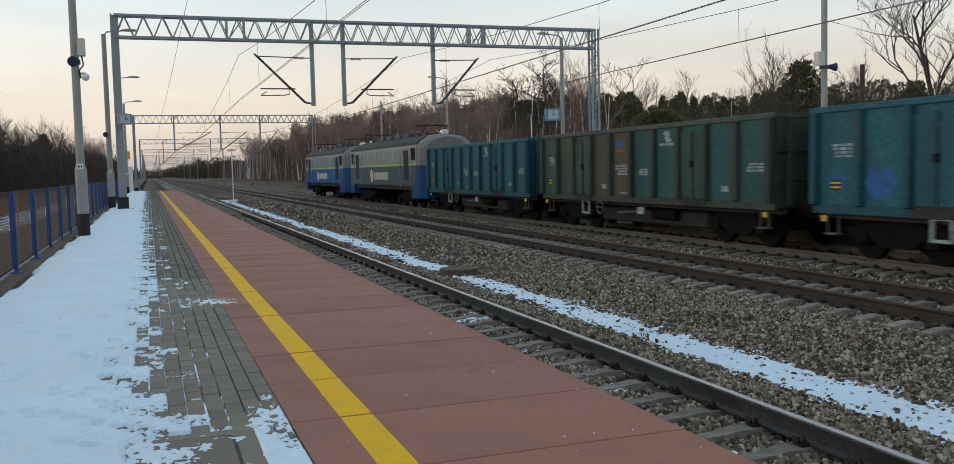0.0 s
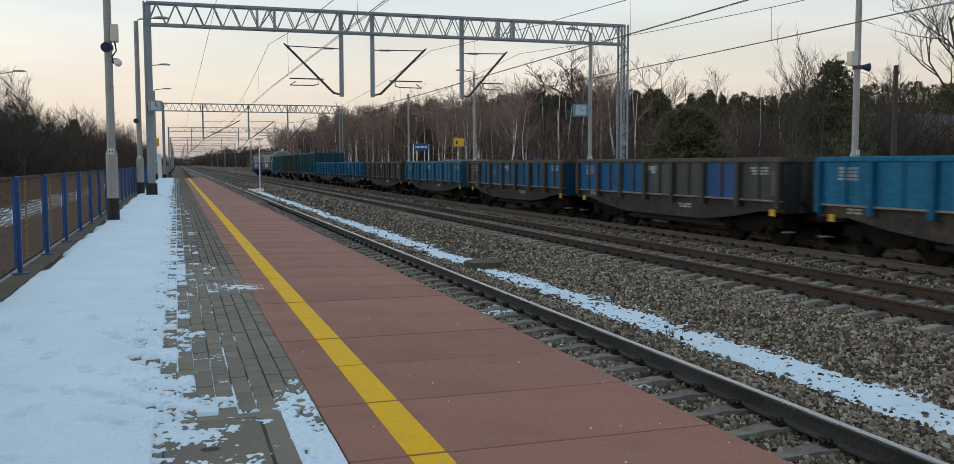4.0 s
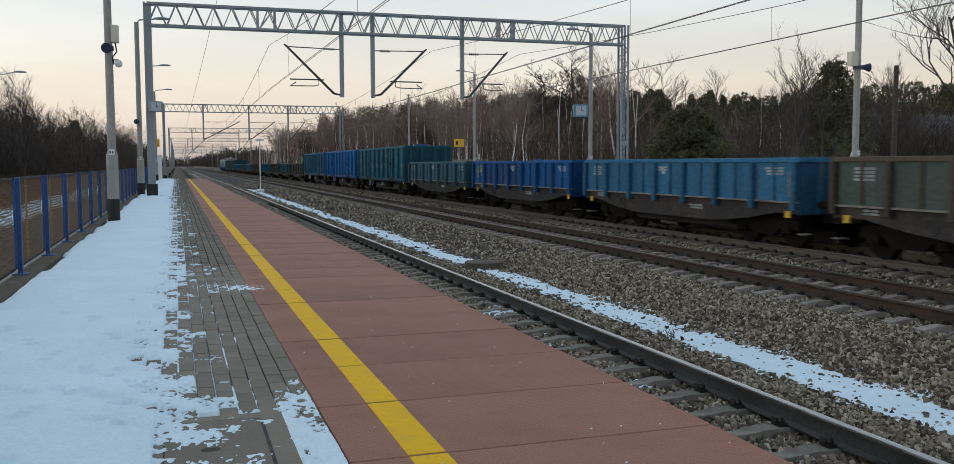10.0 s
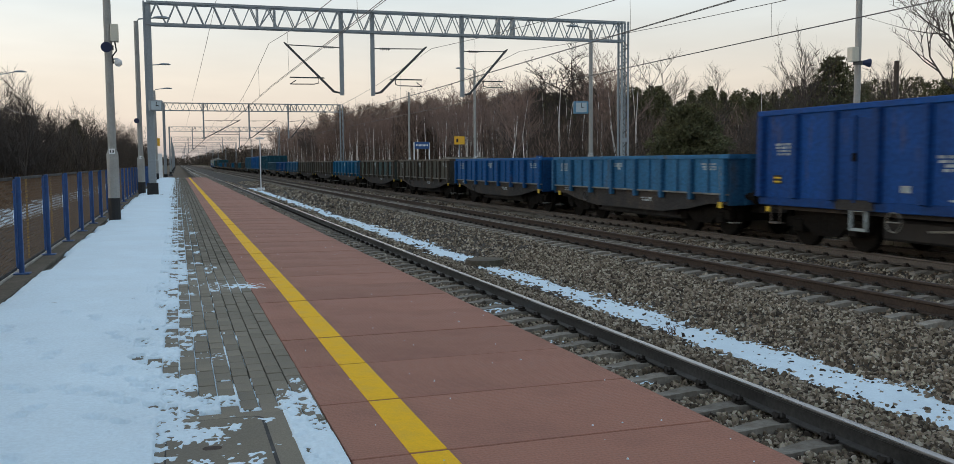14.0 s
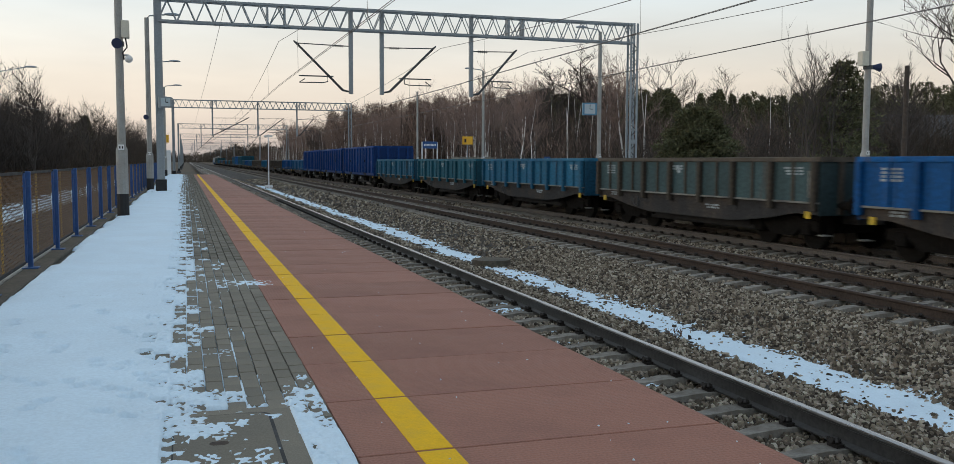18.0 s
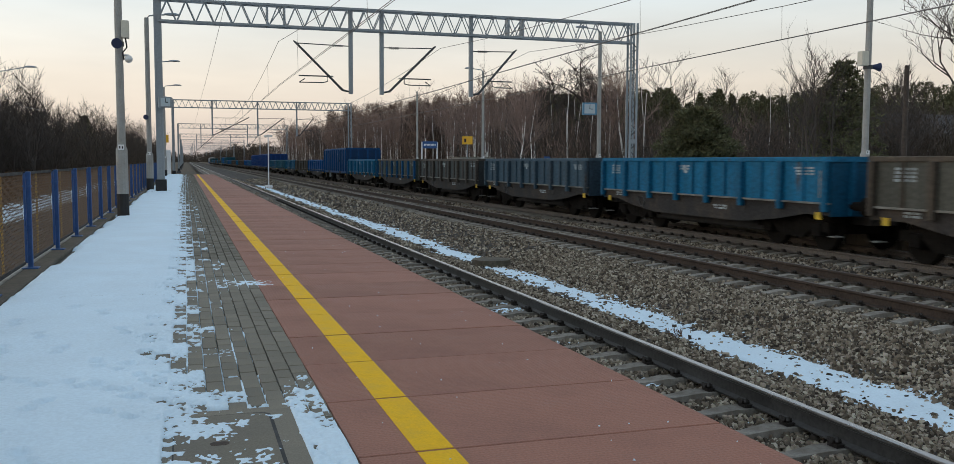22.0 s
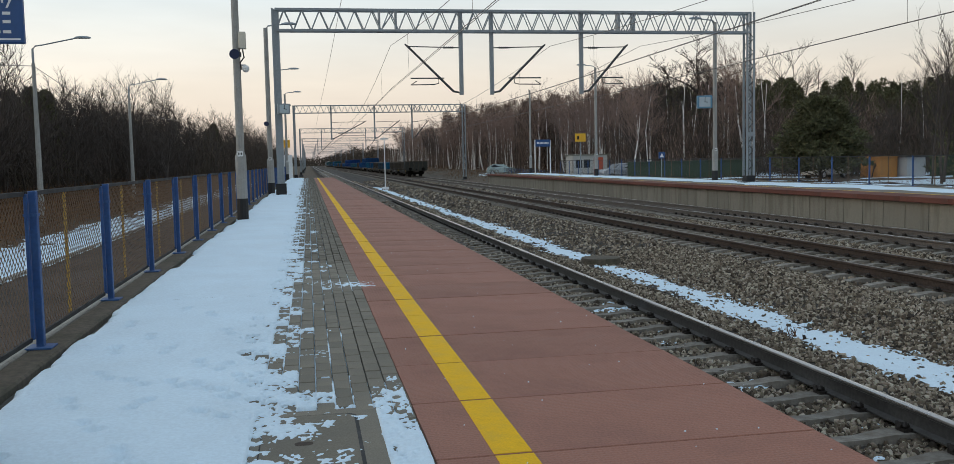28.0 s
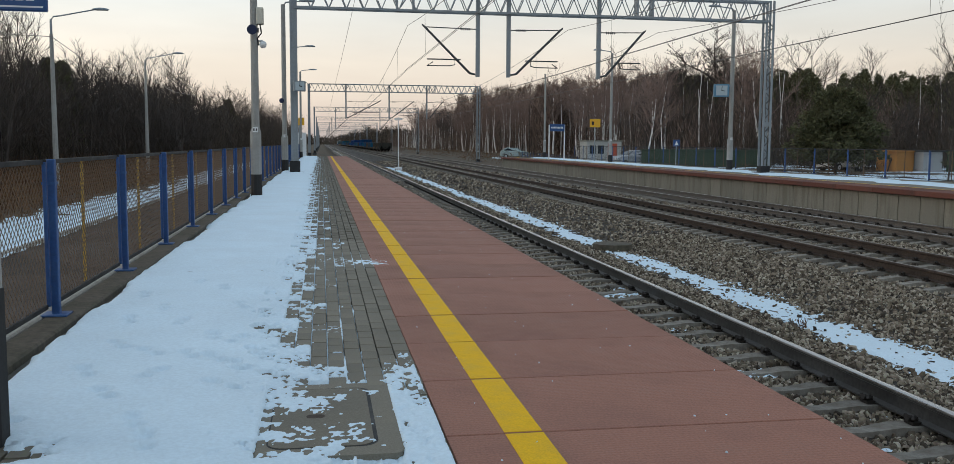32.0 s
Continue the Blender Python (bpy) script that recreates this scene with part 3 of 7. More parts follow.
def paver_snow(X, Y):
    """Snow that ends brick by brick, keeps in the joints and covers the strip beside the hatch."""
    e = np.interp(Y, (3.3, 4.9, 5.2, 5.5, 6.0, 7.4, 8.3, 10.6, 20, 40, 90), (-0.02, -0.06, -0.12, -0.02, -0.13, -0.13, -0.05, -0.06, -0.14, -0.26, -0.32))
    e = e + 0.05 * value_noise(Y * 0.7, Y * 0, 31)
    col = np.floor((0.64 - X) / 0.1)
    row = np.floor((Y + 9.1 - 0.1 * (col % 2)) / 0.2)
    xb = 0.64 - 0.1 * (col + 0.5)
    h1, h2 = cell_hash(col, row, 1) - 0.5, cell_hash(col, row, 2)
    fine = 0.030 * value_noise(X * 9, Y * 6, 33) + 0.035 * value_noise(X * 19, Y * 13, 34) + 0.040 * value_noise(X * 41, Y * 29, 35) + 0.035 * value_noise(X * 73, Y * 57, 36)
    past = np.clip(X - e, 0, 9)
    g = 0.35 * (e - X) + 0.65 * (e - xb) + 0.30 * h1 + 1.8 * fine
    thin = (h2 > 0.86) & (past < 0.42)
    g = np.where(thin, np.maximum(g, 2.2 * fine - 0.10 * past + 0.02 * h1), g)
    dx = np.abs(((0.64 - X) / 0.1 + 0.5) % 1 - 0.5) * 0.1
    dy = np.abs(((Y + 9.1 - 0.1 * (col % 2)) / 0.2 + 0.5) % 1 - 0.5) * 0.2
    lane = np.interp(Y, (8, 12), (0.045, -0.03)) - 0.36 * past + 0.15 * value_noise(X * 8, Y * 4.2, 47) + fine
    cross = np.interp(Y, (8, 12), (0.04, -0.03)) - 0.42 * past + 0.14 * value_noise(X * 5, Y * 4, 43) + fine
    g = np.where(dx < 0.007, np.maximum(g, lane), g)
    g = np.where((dy < 0.007) & (dx >= 0.007), np.maximum(g, cross), g)
    near = np.clip((5.32 + 0.12 * value_noise(X * 4, Y * 0, 44) - Y) * 6, 0, 1)
    g = g + near * (0.12 + 1.6 * fine) * np.exp(-past * 1.3)
    strip = 0.10 + 0.07 * value_noise(X * 5, Y * 3, 45) + 2.0 * fine - 4.0 * np.clip(0.455 - X, 0, 1) - 0.7 * np.clip(Y - 5.02 - 0.9 * np.clip(X - 0.5, 0, 1), 0, 9)
    g = np.maximum(g, strip)
    hatch_zone = (X > -0.17) & (X < 0.447) & (Y > 3.60) & (Y < 4.76)
    patches = 0.04 - 0.24 * np.clip(X + 0.02, 0, 1) + 0.07 * value_noise(X * 3.2, Y * 8.5, 48) + 0.07 * value_noise(X * 11, Y * 26, 50) + 1.5 * fine - 0.10 * np.clip(X - 0.18, 0, 1)
    g = np.where(hatch_zone, np.minimum(patches, 0.11), g)
    g = np.where(X > 0.628, -0.3, g)
    g = np.where(X < -1.40, np.minimum(g, (X + 1.565 + 0.04 * value_noise(Y * 1.3, Y * 0, 57) + 0.03 * value_noise(Y * 6, X * 6, 58)) * 2.5), g)
    g = np.minimum(g, (np.hypot((X + 1.17) / 1.4, Y - 3.80) - 0.14) * 2 + 2.0 * fine)
    z = np.where(g > 0, 0.016 * np.tanh(g * 7), 0.12 * g)
    deep = np.clip((e - 0.05 - X) * 2, 0, 1)
    z = z + deep * (g > 0.02) * (0.010 * value_noise(X * 2.2, Y * 2.0, 38) + 0.005 * value_noise(X * 7, Y * 7, 39) + 0.020)
    return np.where((g < -0.02) & (X < -0.7), -0.05, np.clip(z, -0.06, 0.07) - 0.010 * (g < 0))


FOOTPRINTS = ((-0.95, 4.62, 25), (-1.15, 5.1, 20), (-1.12, 5.75, 30), (-0.72, 4.15, 15), (-0.78, 5.0, -20), (-1.22, 6.6, 10), (-1.05, 7.0, 12), (-0.35, 5.2, 30), (-0.4, 4.75, 45), (-0.62, 3.85, 10), (-0.3, 6.2, 20), (-0.9, 5.55, 35), (-0.66, 5.45, 20), (-0.58, 6.0, 5), (-0.85, 6.5, -10), (-0.5, 7.1, 15), (-1.3, 4.3, 40), (-1.3, 7.6, 5), (-0.7, 7.9, 10), (-0.95, 8.3, 0), (-0.30, 5.55, 10), (-0.42, 5.9, -15), (-0.28, 5.05, 60), (-0.5, 5.35, 30))


def trodden(X, Y):
    Z = paver_snow(X, Y)
    for fx, fy, a in FOOTPRINTS:
        c, s = math.cos(radians(a)), math.sin(radians(a))
        for off, rx, ry in ((0.06, 0.045, 0.075), (-0.10, 0.036, 0.05)):
            u, v = (X - fx) * c + (Y - fy) * s, -(X - fx) * s + (Y - fy) * c - off
            r = (u / rx) ** 2 + (v / ry) ** 2
            Z = Z - 0.025 * np.exp(-r ** 3) + 0.006 * np.exp(-(r - 1.7) ** 2) * (1 + 0.6 * value_noise(X * 30, Y * 30, 49))
    return Z


snow_x = np.concatenate([np.arange(-1.66, -0.42, 0.03), np.arange(-0.42, 0.64, 0.0085)])
near_snow = tagged(new("platform_snow", sheet("platform_snow", snow_x, np.arange(3.3, 9.0, 0.0125), trodden, M_SNOW)), "trodden snow with footprints thinning out over grey pavers", "snow", kind="structure")
back_snow = tagged(new("platform_snow", sheet("platform_snow_back", np.concatenate([np.arange(-1.66, -0.5, 0.08), np.arange(-0.5, 0.64, 0.03)]), np.arange(-9, 3.34, 0.05), paver_snow, M_SNOW)), "snow lying along the fence side of the platform", "snow", kind="structure")
far_snow = tagged(new("platform_snow", sheet("platform_snow_far", np.concatenate([np.arange(-1.66, -0.5, 0.08), np.arange(-0.5, 0.64, 0.0125)]), np.concatenate([np.arange(8.9875, 16, 0.025), np.arange(16, 30, 0.05), np.arange(30, 88, 0.2)]), paver_snow, M_SNOW)), "snow lying along the fence side of the platform", "snow", kind="structure")

def frost(X, Y):
    f = -0.25 - ((X - 0.55) / 0.42) ** 2 - ((Y - 10.05 + 0.45 * X) / 0.30) ** 2 + 0.35 * value_noise(X * 6, Y * 5, 45) + 0.75 * value_noise(X * 38, Y * 24, 46)
    return np.clip(0.006 * f, -0.012, 0.003) + 0.001
tagged(new("frost_patch", sheet("frost_patch", np.arange(0.1, 1.1, 0.012), np.arange(9.3, 10.8, 0.02), frost, M_SNOW)), "thin smear of snow across the pavers and slabs", "snow", kind="structure")

# access hatch in the paving
hatch = thing("access_hatch", "grey concrete access hatch with a sunken steel lid in the paving", "hatch", at=(0, 0, 0))
def rounded_plate(x0, x1, y0, y1, r, z0, z1):
    ring = []
    for cx, cy, a0 in ((x1 - r, y0 + r, -90), (x1 - r, y1 - r, 0), (x0 + r, y1 - r, 90), (x0 + r, y0 + r, 180)):
        ring += [(cx + r * math.cos(radians(a0 + k * 18)), cy + r * math.sin(radians(a0 + k * 18))) for k in range(6)]
    bm = bmesh.new()
    lo, hi = ([bm.verts.new((x, y, z)) for x, y in ring] for z in (z0, z1))
    for k in range(len(ring)):
        bm.faces.new((lo[k], lo[(k + 1) % len(ring)], hi[(k + 1) % len(ring)], hi[k]))
    bm.faces.new(hi)
    bm.faces.new(lo[::-1])
    return bm


part("frame", rounded_plate(-0.165, 0.445, 3.63, 4.755, 0.05, -0.06, 0.0015), M_PAVER, hatch)
part("gap", rounded_plate(-0.125, 0.345, 3.735, 4.665, 0.075, 0.0, 0.0022), M_BLACK, hatch, "dark gap round the lid")
part("lid", rounded_plate(-0.118, 0.327, 3.745, 4.652, 0.07, 0.0, 0.0045), M_PAVER, hatch)
part("lifting_hole", rounded_plate(0.035, 0.12, 4.15, 4.205, 0.026, 0.004, 0.0055), M_RAIL, hatch, "rusty lifting hole")

# ---- fence beside the near platform ----
def chain_link(length, height, cell=0.075, wire=0.0026):
    bm = bmesh.new()
    n = int((length + height) / cell)
    for s in (1, -1):
        for k in range(n):
            a = -height + k * cell
            y0, y1 = a, a + height
            z0, z1 = 0.0, height
            if y0 < 0:
                z0, y0 = -y0, 0.0
            if y1 > length:
                z1, y1 = height - (y1 - length), length
            if z1 - z0 < 0.02:
                continue
            p, q = ((0.002 * s, y0, z0), (0.002 * s, y1, z1))
            if s < 0:
                p, q = (p[0], length - y0, z0), (q[0], length - y1, z1)
            tube(bm, [p, q], wire, 3, cap=False)
    return bm


POST = mesh_of(boxed(-0.027, 0.027, -0.027, 0.027, 0.0, 1.12, bevel=0.005), "post", M_BLUE)
PLATE = mesh_of(boxed(-0.09, 0.09, -0.09, 0.09, 0.0, 0.014, bevel=0.003), "base_plate", M_BLUE)
LINK = mesh_of(chain_link(2.36, 1.03, 0.072, 0.0029), "mesh_panel", M_MESH)
FRAME_Y = mesh_of(boxed(-0.016, 0.016, 0, 2.38, -0.016, 0.016), "panel_rail", M_BLACK)
FRAME_Z = mesh_of(boxed(-0.013, 0.013, -0.015, 0.015, 0, 1.03, bevel=0.003), "panel_upright", M_BLUE)
TIE = mesh_of(boxed(-0.062, 0.031, -0.036, 0.036, -0.010, 0.010), "bracket", M_BLUE)
MID = mesh_of(boxed(-0.011, 0.011, -0.011, 0.011, 0, 1.03), "yellow_upright", M_YPOST)


LINK_FINE = mesh_of(chain_link(2.36, 1.03, 0.09, 0.002), "mesh_panel", M_STEEL_DK)
MID_DARK = mesh_of(boxed(-0.011, 0.011, -0.011, 0.011, 0, 1.03), "middle_upright", M_MESH)


def fence_bay(y, x, z, bay, far=False):
    f = thing("fence_bay", "blue fence post with a framed chain-link panel", "fence", "fence along the platform", at=(x, y, z))
    part("post", POST, None, f, "blue painted steel post")
    part("base_plate", PLATE, None, f)
    sc = bay / 2.5
    for zz in (0.07, 1.10):
        r = part("panel_rail", FRAME_Y, None, f, at=(-0.055, 0.06, zz))
        r.scale.y = sc
    part("panel_upright", FRAME_Z, None, f, at=(-0.036, 2.5 * sc - 0.044, 0.07))
    part("bracket", TIE, None, f, at=(0, 0, 0.95))
    m = part("mesh_panel", LINK_FINE if far else LINK, None, f, "fine dark chain-link mesh" if far else "brown chain-link mesh", at=(-0.055, 0.07, 0.07))
    m.scale.y = sc
    part("middle_upright" if far else "yellow_upright", MID_DARK if far else MID, None, f, "thin rusty upright" if far else "thin yellow upright", at=(-0.085, 1.25 * sc, 0.07))
    return f


for k in range(-2, 32):
    fence_bay(6.88 + 2.36 * k, -1.775, 0.02, 2.36)

# ---- far platform ----
FAR_Z = 0.04
far_platform = thing("platform_2", "far railway platform with a concrete wall and a red edge", "platform", kind="structure")
part("deck", boxed(16.9, 22.0, -30, 83, -1.2, FAR_Z - 0.02), M_PAVER, far_platform)
part("wall_core", boxed(16.62, 16.9, -30, 83, -1.4, FAR_Z - 0.14), M_CONCRETE, far_platform)
PANEL = mesh_of(boxed(16.58, 16.62, 0.012, 0.988, -1.2, FAR_Z - 0.16, bevel=0.006), "wall_panel", M_WALL)
COPE = mesh_of(boxed(16.40, 17.6, 0.004, 1.996, FAR_Z - 0.14, FAR_Z + 0.012, bevel=0.01), "edge_slab", M_RED_FAR)
for k in range(-6, 83):
    part("wall_panel", PANEL, None, far_platform, at=(0, k, 0))
for k in range(-6, 41):
    part("edge_slab", COPE, None, far_platform, at=(0, 2 * k + 1, 0))
part("yellow_line", boxed(17.62, 17.80, -20, 83, FAR_Z - 0.02, FAR_Z + 0.004), M_YELLOW, far_platform)
def far_snow_z(X, Y):
    f = -0.72 + np.minimum(X - 18.4 - 0.3 * value_noise(Y * 0.5, X * 0.2, 41), 21.9 - X) + 0.5 * value_noise(X * 1.2, Y * 0.8, 42)
    return FAR_Z - 0.02 + np.clip(0.05 * f, -0.03, 0.035)
tagged(new("far_platform_snow", sheet("far_platform_snow", np.arange(17.7, 22.0, 0.1), np.arange(-10, 83, 0.25), far_snow_z, M_SNOW)), "snow patches on the far platform", "snow", kind="structure")
for k in range(-5, 18):
    fence_bay(29.62 + 2.6 * k, 21.6, FAR_Z, 2.6, True)
for k in range(18, 34):
    fence_bay(29.62 + 2.6 * k, 21.6 + 0.25 * (k - 17), -0.85, 2.6, True)

# ---- overhead line: portals, droppers, wires ----
def lattice(bm, p, q, bars, width, r, along):
    """A zigzag between the chords p-q and the same moved by width along a direction."""
    p, q, w = Vector(p), Vector(q), Vector(along) * width
    for k in range(bars):
        a, b = p.lerp(q, k / bars), p.lerp(q, (k + 1) / bars)
        if k % 2:
            a, b = a + w, b
        else:
            b = b + w
        tube(bm, [a, b], r, 4, cap=False)
    return bm


def cantilever(parent, x, tip, z0, z1, drop_top):
    """A tube hanging from the beam with its slanting bracket and registration arm."""
    s = 1 if tip > x else -1
    d = part("drop_tube", boxed(x - 0.085, x + 0.085, -0.085, 0.085, z0 - 0.1, drop_top, bevel=0.01), M_STEEL, parent)
    part("bracket", tubed([(x + s * 0.1, 0, z0), (x + s * 0.35, 0, z0 + 0.05), (tip, 0, z1), (tip + s * 0.12, 0, z1 + 0.1)], [0.04, 0.055, 0.05, 0.03]), M_STEEL_DK, d)
    part("stay_rod", tubed([(x, 0, z1 - 0.05), (tip, 0, z1)], 0.022, 6), M_STEEL_DK, d)
    ins = bmesh.new()
    for k in range(5):
        a = x + s * (0.35 + 0.09 * k)
        tube(ins, [(a, 0, z1 - 0.05), (a + s * 0.05, 0, z1 - 0.05)], [0.065, 0.03], 8)
    part("insulator", ins, M_STEEL_DK, d, "ribbed brown insulator")
    za = z0 + 0.62
    reg = bmesh.new()
    tube(reg, [(tip - s * 0.1, 0, za), (x + s * 0.75, 0, za), ], 0.028, 6)
    tube(reg, [(x + s * 1.0, 0, za), (x + s * 1.0, 0, za - 0.22), (x + s * 1.2, 0, za - 0.27), (tip - s * 0.1, 0, za - 0.28), (tip - s * 0.35, 0, za - 0.12)], 0.022, 6)
    part("registration_arm", reg, M_STEEL_DK, d)
    return d


def portal(y, x0, x1, top, base0, base1, drops, detail=True):
    ob = thing("catenary_portal", "grey steel lattice portal carrying the overhead wires across the tracks", "portal", "portals over the tracks", at=(0, y, 0))
    hgt, dep = 0.86, 0.42
    n = 58 if detail else 40
    for zz in (top, top - hgt):
        for yy in (-dep / 2, dep / 2):
            part("chord", boxed(x0, x1, yy - 0.04, yy + 0.04, zz - 0.045, zz + 0.045), M_STEEL, ob)
    for yy in (-dep / 2, dep / 2):
        part("lattice", lattice(bmesh.new(), (x0, yy, top - hgt), (x1, yy, top - hgt), n, hgt, 0.026, (0, 0, 1)), M_STEEL, ob)
    part("top_lattice", lattice(bmesh.new(), (x0, -dep / 2, top), (x1, -dep / 2, top), n // 2, dep, 0.02, (0, 1, 0)), M_STEEL, ob)
    for fx in (0.22, 0.72):
        xx = x0 + (x1 - x0) * fx
        jo = bmesh.new()
        for dx in (-0.35, 0.35):
            box(jo, xx + dx - 0.035, xx + dx + 0.035, -dep / 2 - 0.02, dep / 2 + 0.02, top - hgt, top)
        tube(jo, [(xx - 0.3, -dep / 2, top - hgt), (xx + 0.3, -dep / 2, top)], 0.03, 4)
        part("splice", jo, M_STEEL, ob)
    for xx, bz, lat in ((x0, base0, False), (x1, base1, True)):
        if lat:
            col = part("column", boxed(xx - 0.21, xx - 0.115, -0.20, -0.15, bz + 0.3, top + 0.05), M_STEEL, ob, "open lattice steel column")
            for dx, dy in ((0.115, -0.2), (-0.21, 0.15), (0.115, 0.15)):
                part("column_leg", boxed(xx + dx, xx + dx + 0.095, dy, dy + 0.05, bz + 0.3, top + 0.05), M_STEEL, col)
            for dy in (-0.17, 0.17):
                part("column_lattice", lattice(bmesh.new(), (xx - 0.16, dy, bz + 0.5), (xx - 0.16, dy, top - 0.8), 20, 0.32, 0.024, (1, 0, 0)), M_STEEL_DK, col)
            part("tie_plate", boxed(xx - 0.19, xx + 0.19, -0.205, -0.2, bz + 2.1, bz + 2.3), M_STEEL, col)
        else:
            col = part("column", boxed(xx - 0.15, xx - 0.08, -0.15, 0.15, bz + 0.5, top + 0.05, bevel=0.006), M_STEEL, ob, "grey painted steel column")
            part("column_leg", boxed(xx + 0.08, xx + 0.15, -0.15, 0.15, bz + 0.5, top + 0.05, bevel=0.006), M_STEEL, col)
            part("column_web", boxed(xx - 0.085, xx + 0.085, -0.12, 0.12, bz + 0.5, top), M_STEEL, col)
        part("column_foot", boxed(xx - 0.215, xx + 0.215, -0.215, 0.215, bz - 0.3, bz + (0.3 if lat else 0.5), bevel=0.01), M_BLACK, col, "black bitumen coat on the foot")
        part("foundation", boxed(xx - 0.4, xx + 0.4, -0.4, 0.4, bz - 0.4, bz + 0.03, bevel=0.02), M_STEEL_DK, col)
    for x, tip in drops:
        cantilever(ob, x, tip, 4.25, 6.22, top)
    return ob


DROPS = ((6.8, 4.5), (8.15, 10.45), (12.2, 14.25))
portal(39.4, -1.0, 20.2, 7.72, 0.0, FAR_Z, DROPS)
portal(110, -1.3, 18.9, 8.15, -0.4, -0.9, ((3.0, 7.0), (8.1, 11.0), (12.6, 14.5)))
for y in (190, 262, 332, 405, 480, 560):
    portal(y, -1.3, 19.8, 8.5, -0.8, -0.9, ((3.0, 5.5), (12.0, 14.0)), detail=False)


def wire(name, pts, r, label):
    bm = bmesh.new()
    tube(bm, pts, r, 5, cap=False)
    return solo(name, bm, M_WIRE, label, "wire", "overhead wires")


STAYS = [-36, 39.4, 110, 190, 262, 332, 405, 480, 560, 640]
for ax, off in ((AXES[0], 0.25), (AXES[1], -0.2), (AXES[2], -0.3)):
    cat, con = [], []
    hang = bmesh.new()
    for i, (a, b) in enumerate(zip(STAYS, STAYS[1:])):
        for k in range(12):
            u = k / 12
            y = a + (b - a) * u
            x = ax + off * (-1 if i % 2 else 1) * (1 - 2 * u)
            zc = 6.25 - 4 * 1.25 * u * (1 - u)
            cat.append((x, y, zc))
            con.append((x + 0.02, y, 4.47))
            if k in (1, 3, 5, 7, 9, 11):
                tube(hang, [(x, y, zc), (x + 0.02, y, 4.47)], 0.006, 3, cap=False)
    wire("catenary_wire", cat, 0.010, "thin dark stranded wire sagging between the portals")
    wire("contact_wire", con, 0.009, "thin dark contact wire over the track")
    wire("contact_wire", [(x + 0.06, y, z) for x, y, z in con], 0.008, "thin dark contact wire over the track")
    solo("hangers", hang, M_WIRE, "thin wires holding the contact wire", "wire", kind="stuff")
for x, z in ((1.8, 8.35),):
    wire("feeder_wire", [(x, a + (b - a) * k / 8, z - 4 * 0.15 * (k / 8) * (1 - k / 8)) for a, b in zip(STAYS, STAYS[1:]) for k in range(8)], 0.012, "thin dark feeder wire over the tracks")


# ---- lamp posts, loudspeakers, signs ----
def lamp_head(bm_parent, x, z, reach, side, rise=0.16):
    arm = part("arm", tubed([(x, 0, z - 0.4), (x, 0, z - 0.05), (x + side * 0.12, 0, z + 0.09), (x + side * 0.4, 0, z + 0.13), (x + side * reach, 0, z + rise)], [0.055, 0.045, 0.035, 0.03, 0.03]), M_STEEL, bm_parent)
    bm = bmesh.new()
    bmesh.ops.create_uvsphere(bm, u_segments=12, v_segments=6, radius=1)
    for v in bm.verts:
        v.co = Vector((v.co.x * 0.36, v.co.y * 0.13, max(v.co.z, -0.35) * 0.085))
    part("lantern", bm, M_STEEL, arm, "flat grey lantern", at=(x + side * (reach + 0.28), 0, z + rise + 0.015))


def lamp_post(x, y, z, h, side, label, r=0.12, foot=0.45, head=True, thick=False):
    ob = thing("lamp_post", label, "lamp post", "lamp posts", at=(x, y, z))
    r0, r1 = (r * 1.25, r * 0.72) if thick else (r, r * 0.62)
    part("pole", tubed([(0, 0, 0), (0, 0, foot), (0, 0, 1.5), (0, 0, 1.6), (0, 0, h - 0.3)], [r0, r0, r0, r0 * 0.72, r1], 12), M_POLE, ob)
    part("foot_coating", tubed([(0, 0, 0), (0, 0, foot)], r0 + 0.006, 12), M_BLACK, ob, "black bitumen coat")
    part("post_plate", boxed(-0.06, 0.06, -r0 - 0.008, -r0 + 0.01, 1.5, 1.62), M_WHITE, ob, "small white plate with dark marks")
    for dx in (-0.03, 0.025):
        part("plate_mark", boxed(dx - 0.014, dx + 0.014, -r0 - 0.010, -r0 - 0.008, 1.53, 1.59), M_BLACK, ob)
    if head:
        lamp_head(ob, 0, h - 0.3, 0.75, side)
    return ob


def speaker(parent, x, z, r):
    box_ = part("junction_box", boxed(x + 0.06, x + 0.22, -0.12, 0.1, z + 0.12, z + 0.5, bevel=0.01), M_OFFWHITE, parent, "cream equipment box")
    horn = bmesh.new()
    tube(horn, [(x - 0.02, -0.12, z - 0.02), (x - 0.02, -0.2, z - 0.02), (x - 0.02, -0.36, z - 0.04)], [0.05, 0.07, 0.115], 14)
    part("loudspeaker", horn, M_NAVY, parent, "dark blue horn loudspeaker")
    part("clamp", tubed([(x, 0, z - 0.06), (x, 0, z + 0.04)], r + 0.02, 12), M_STEEL_DK, parent)
    part("cable", tubed([(x + 0.14, -0.05, z + 0.12), (x + 0.17, -0.05, z - 0.08), (x + 0.08, -0.05, z - 0.2), (x + 0.1, -0.03, z - 0.36)], 0.018, 6), M_BLACK, parent)


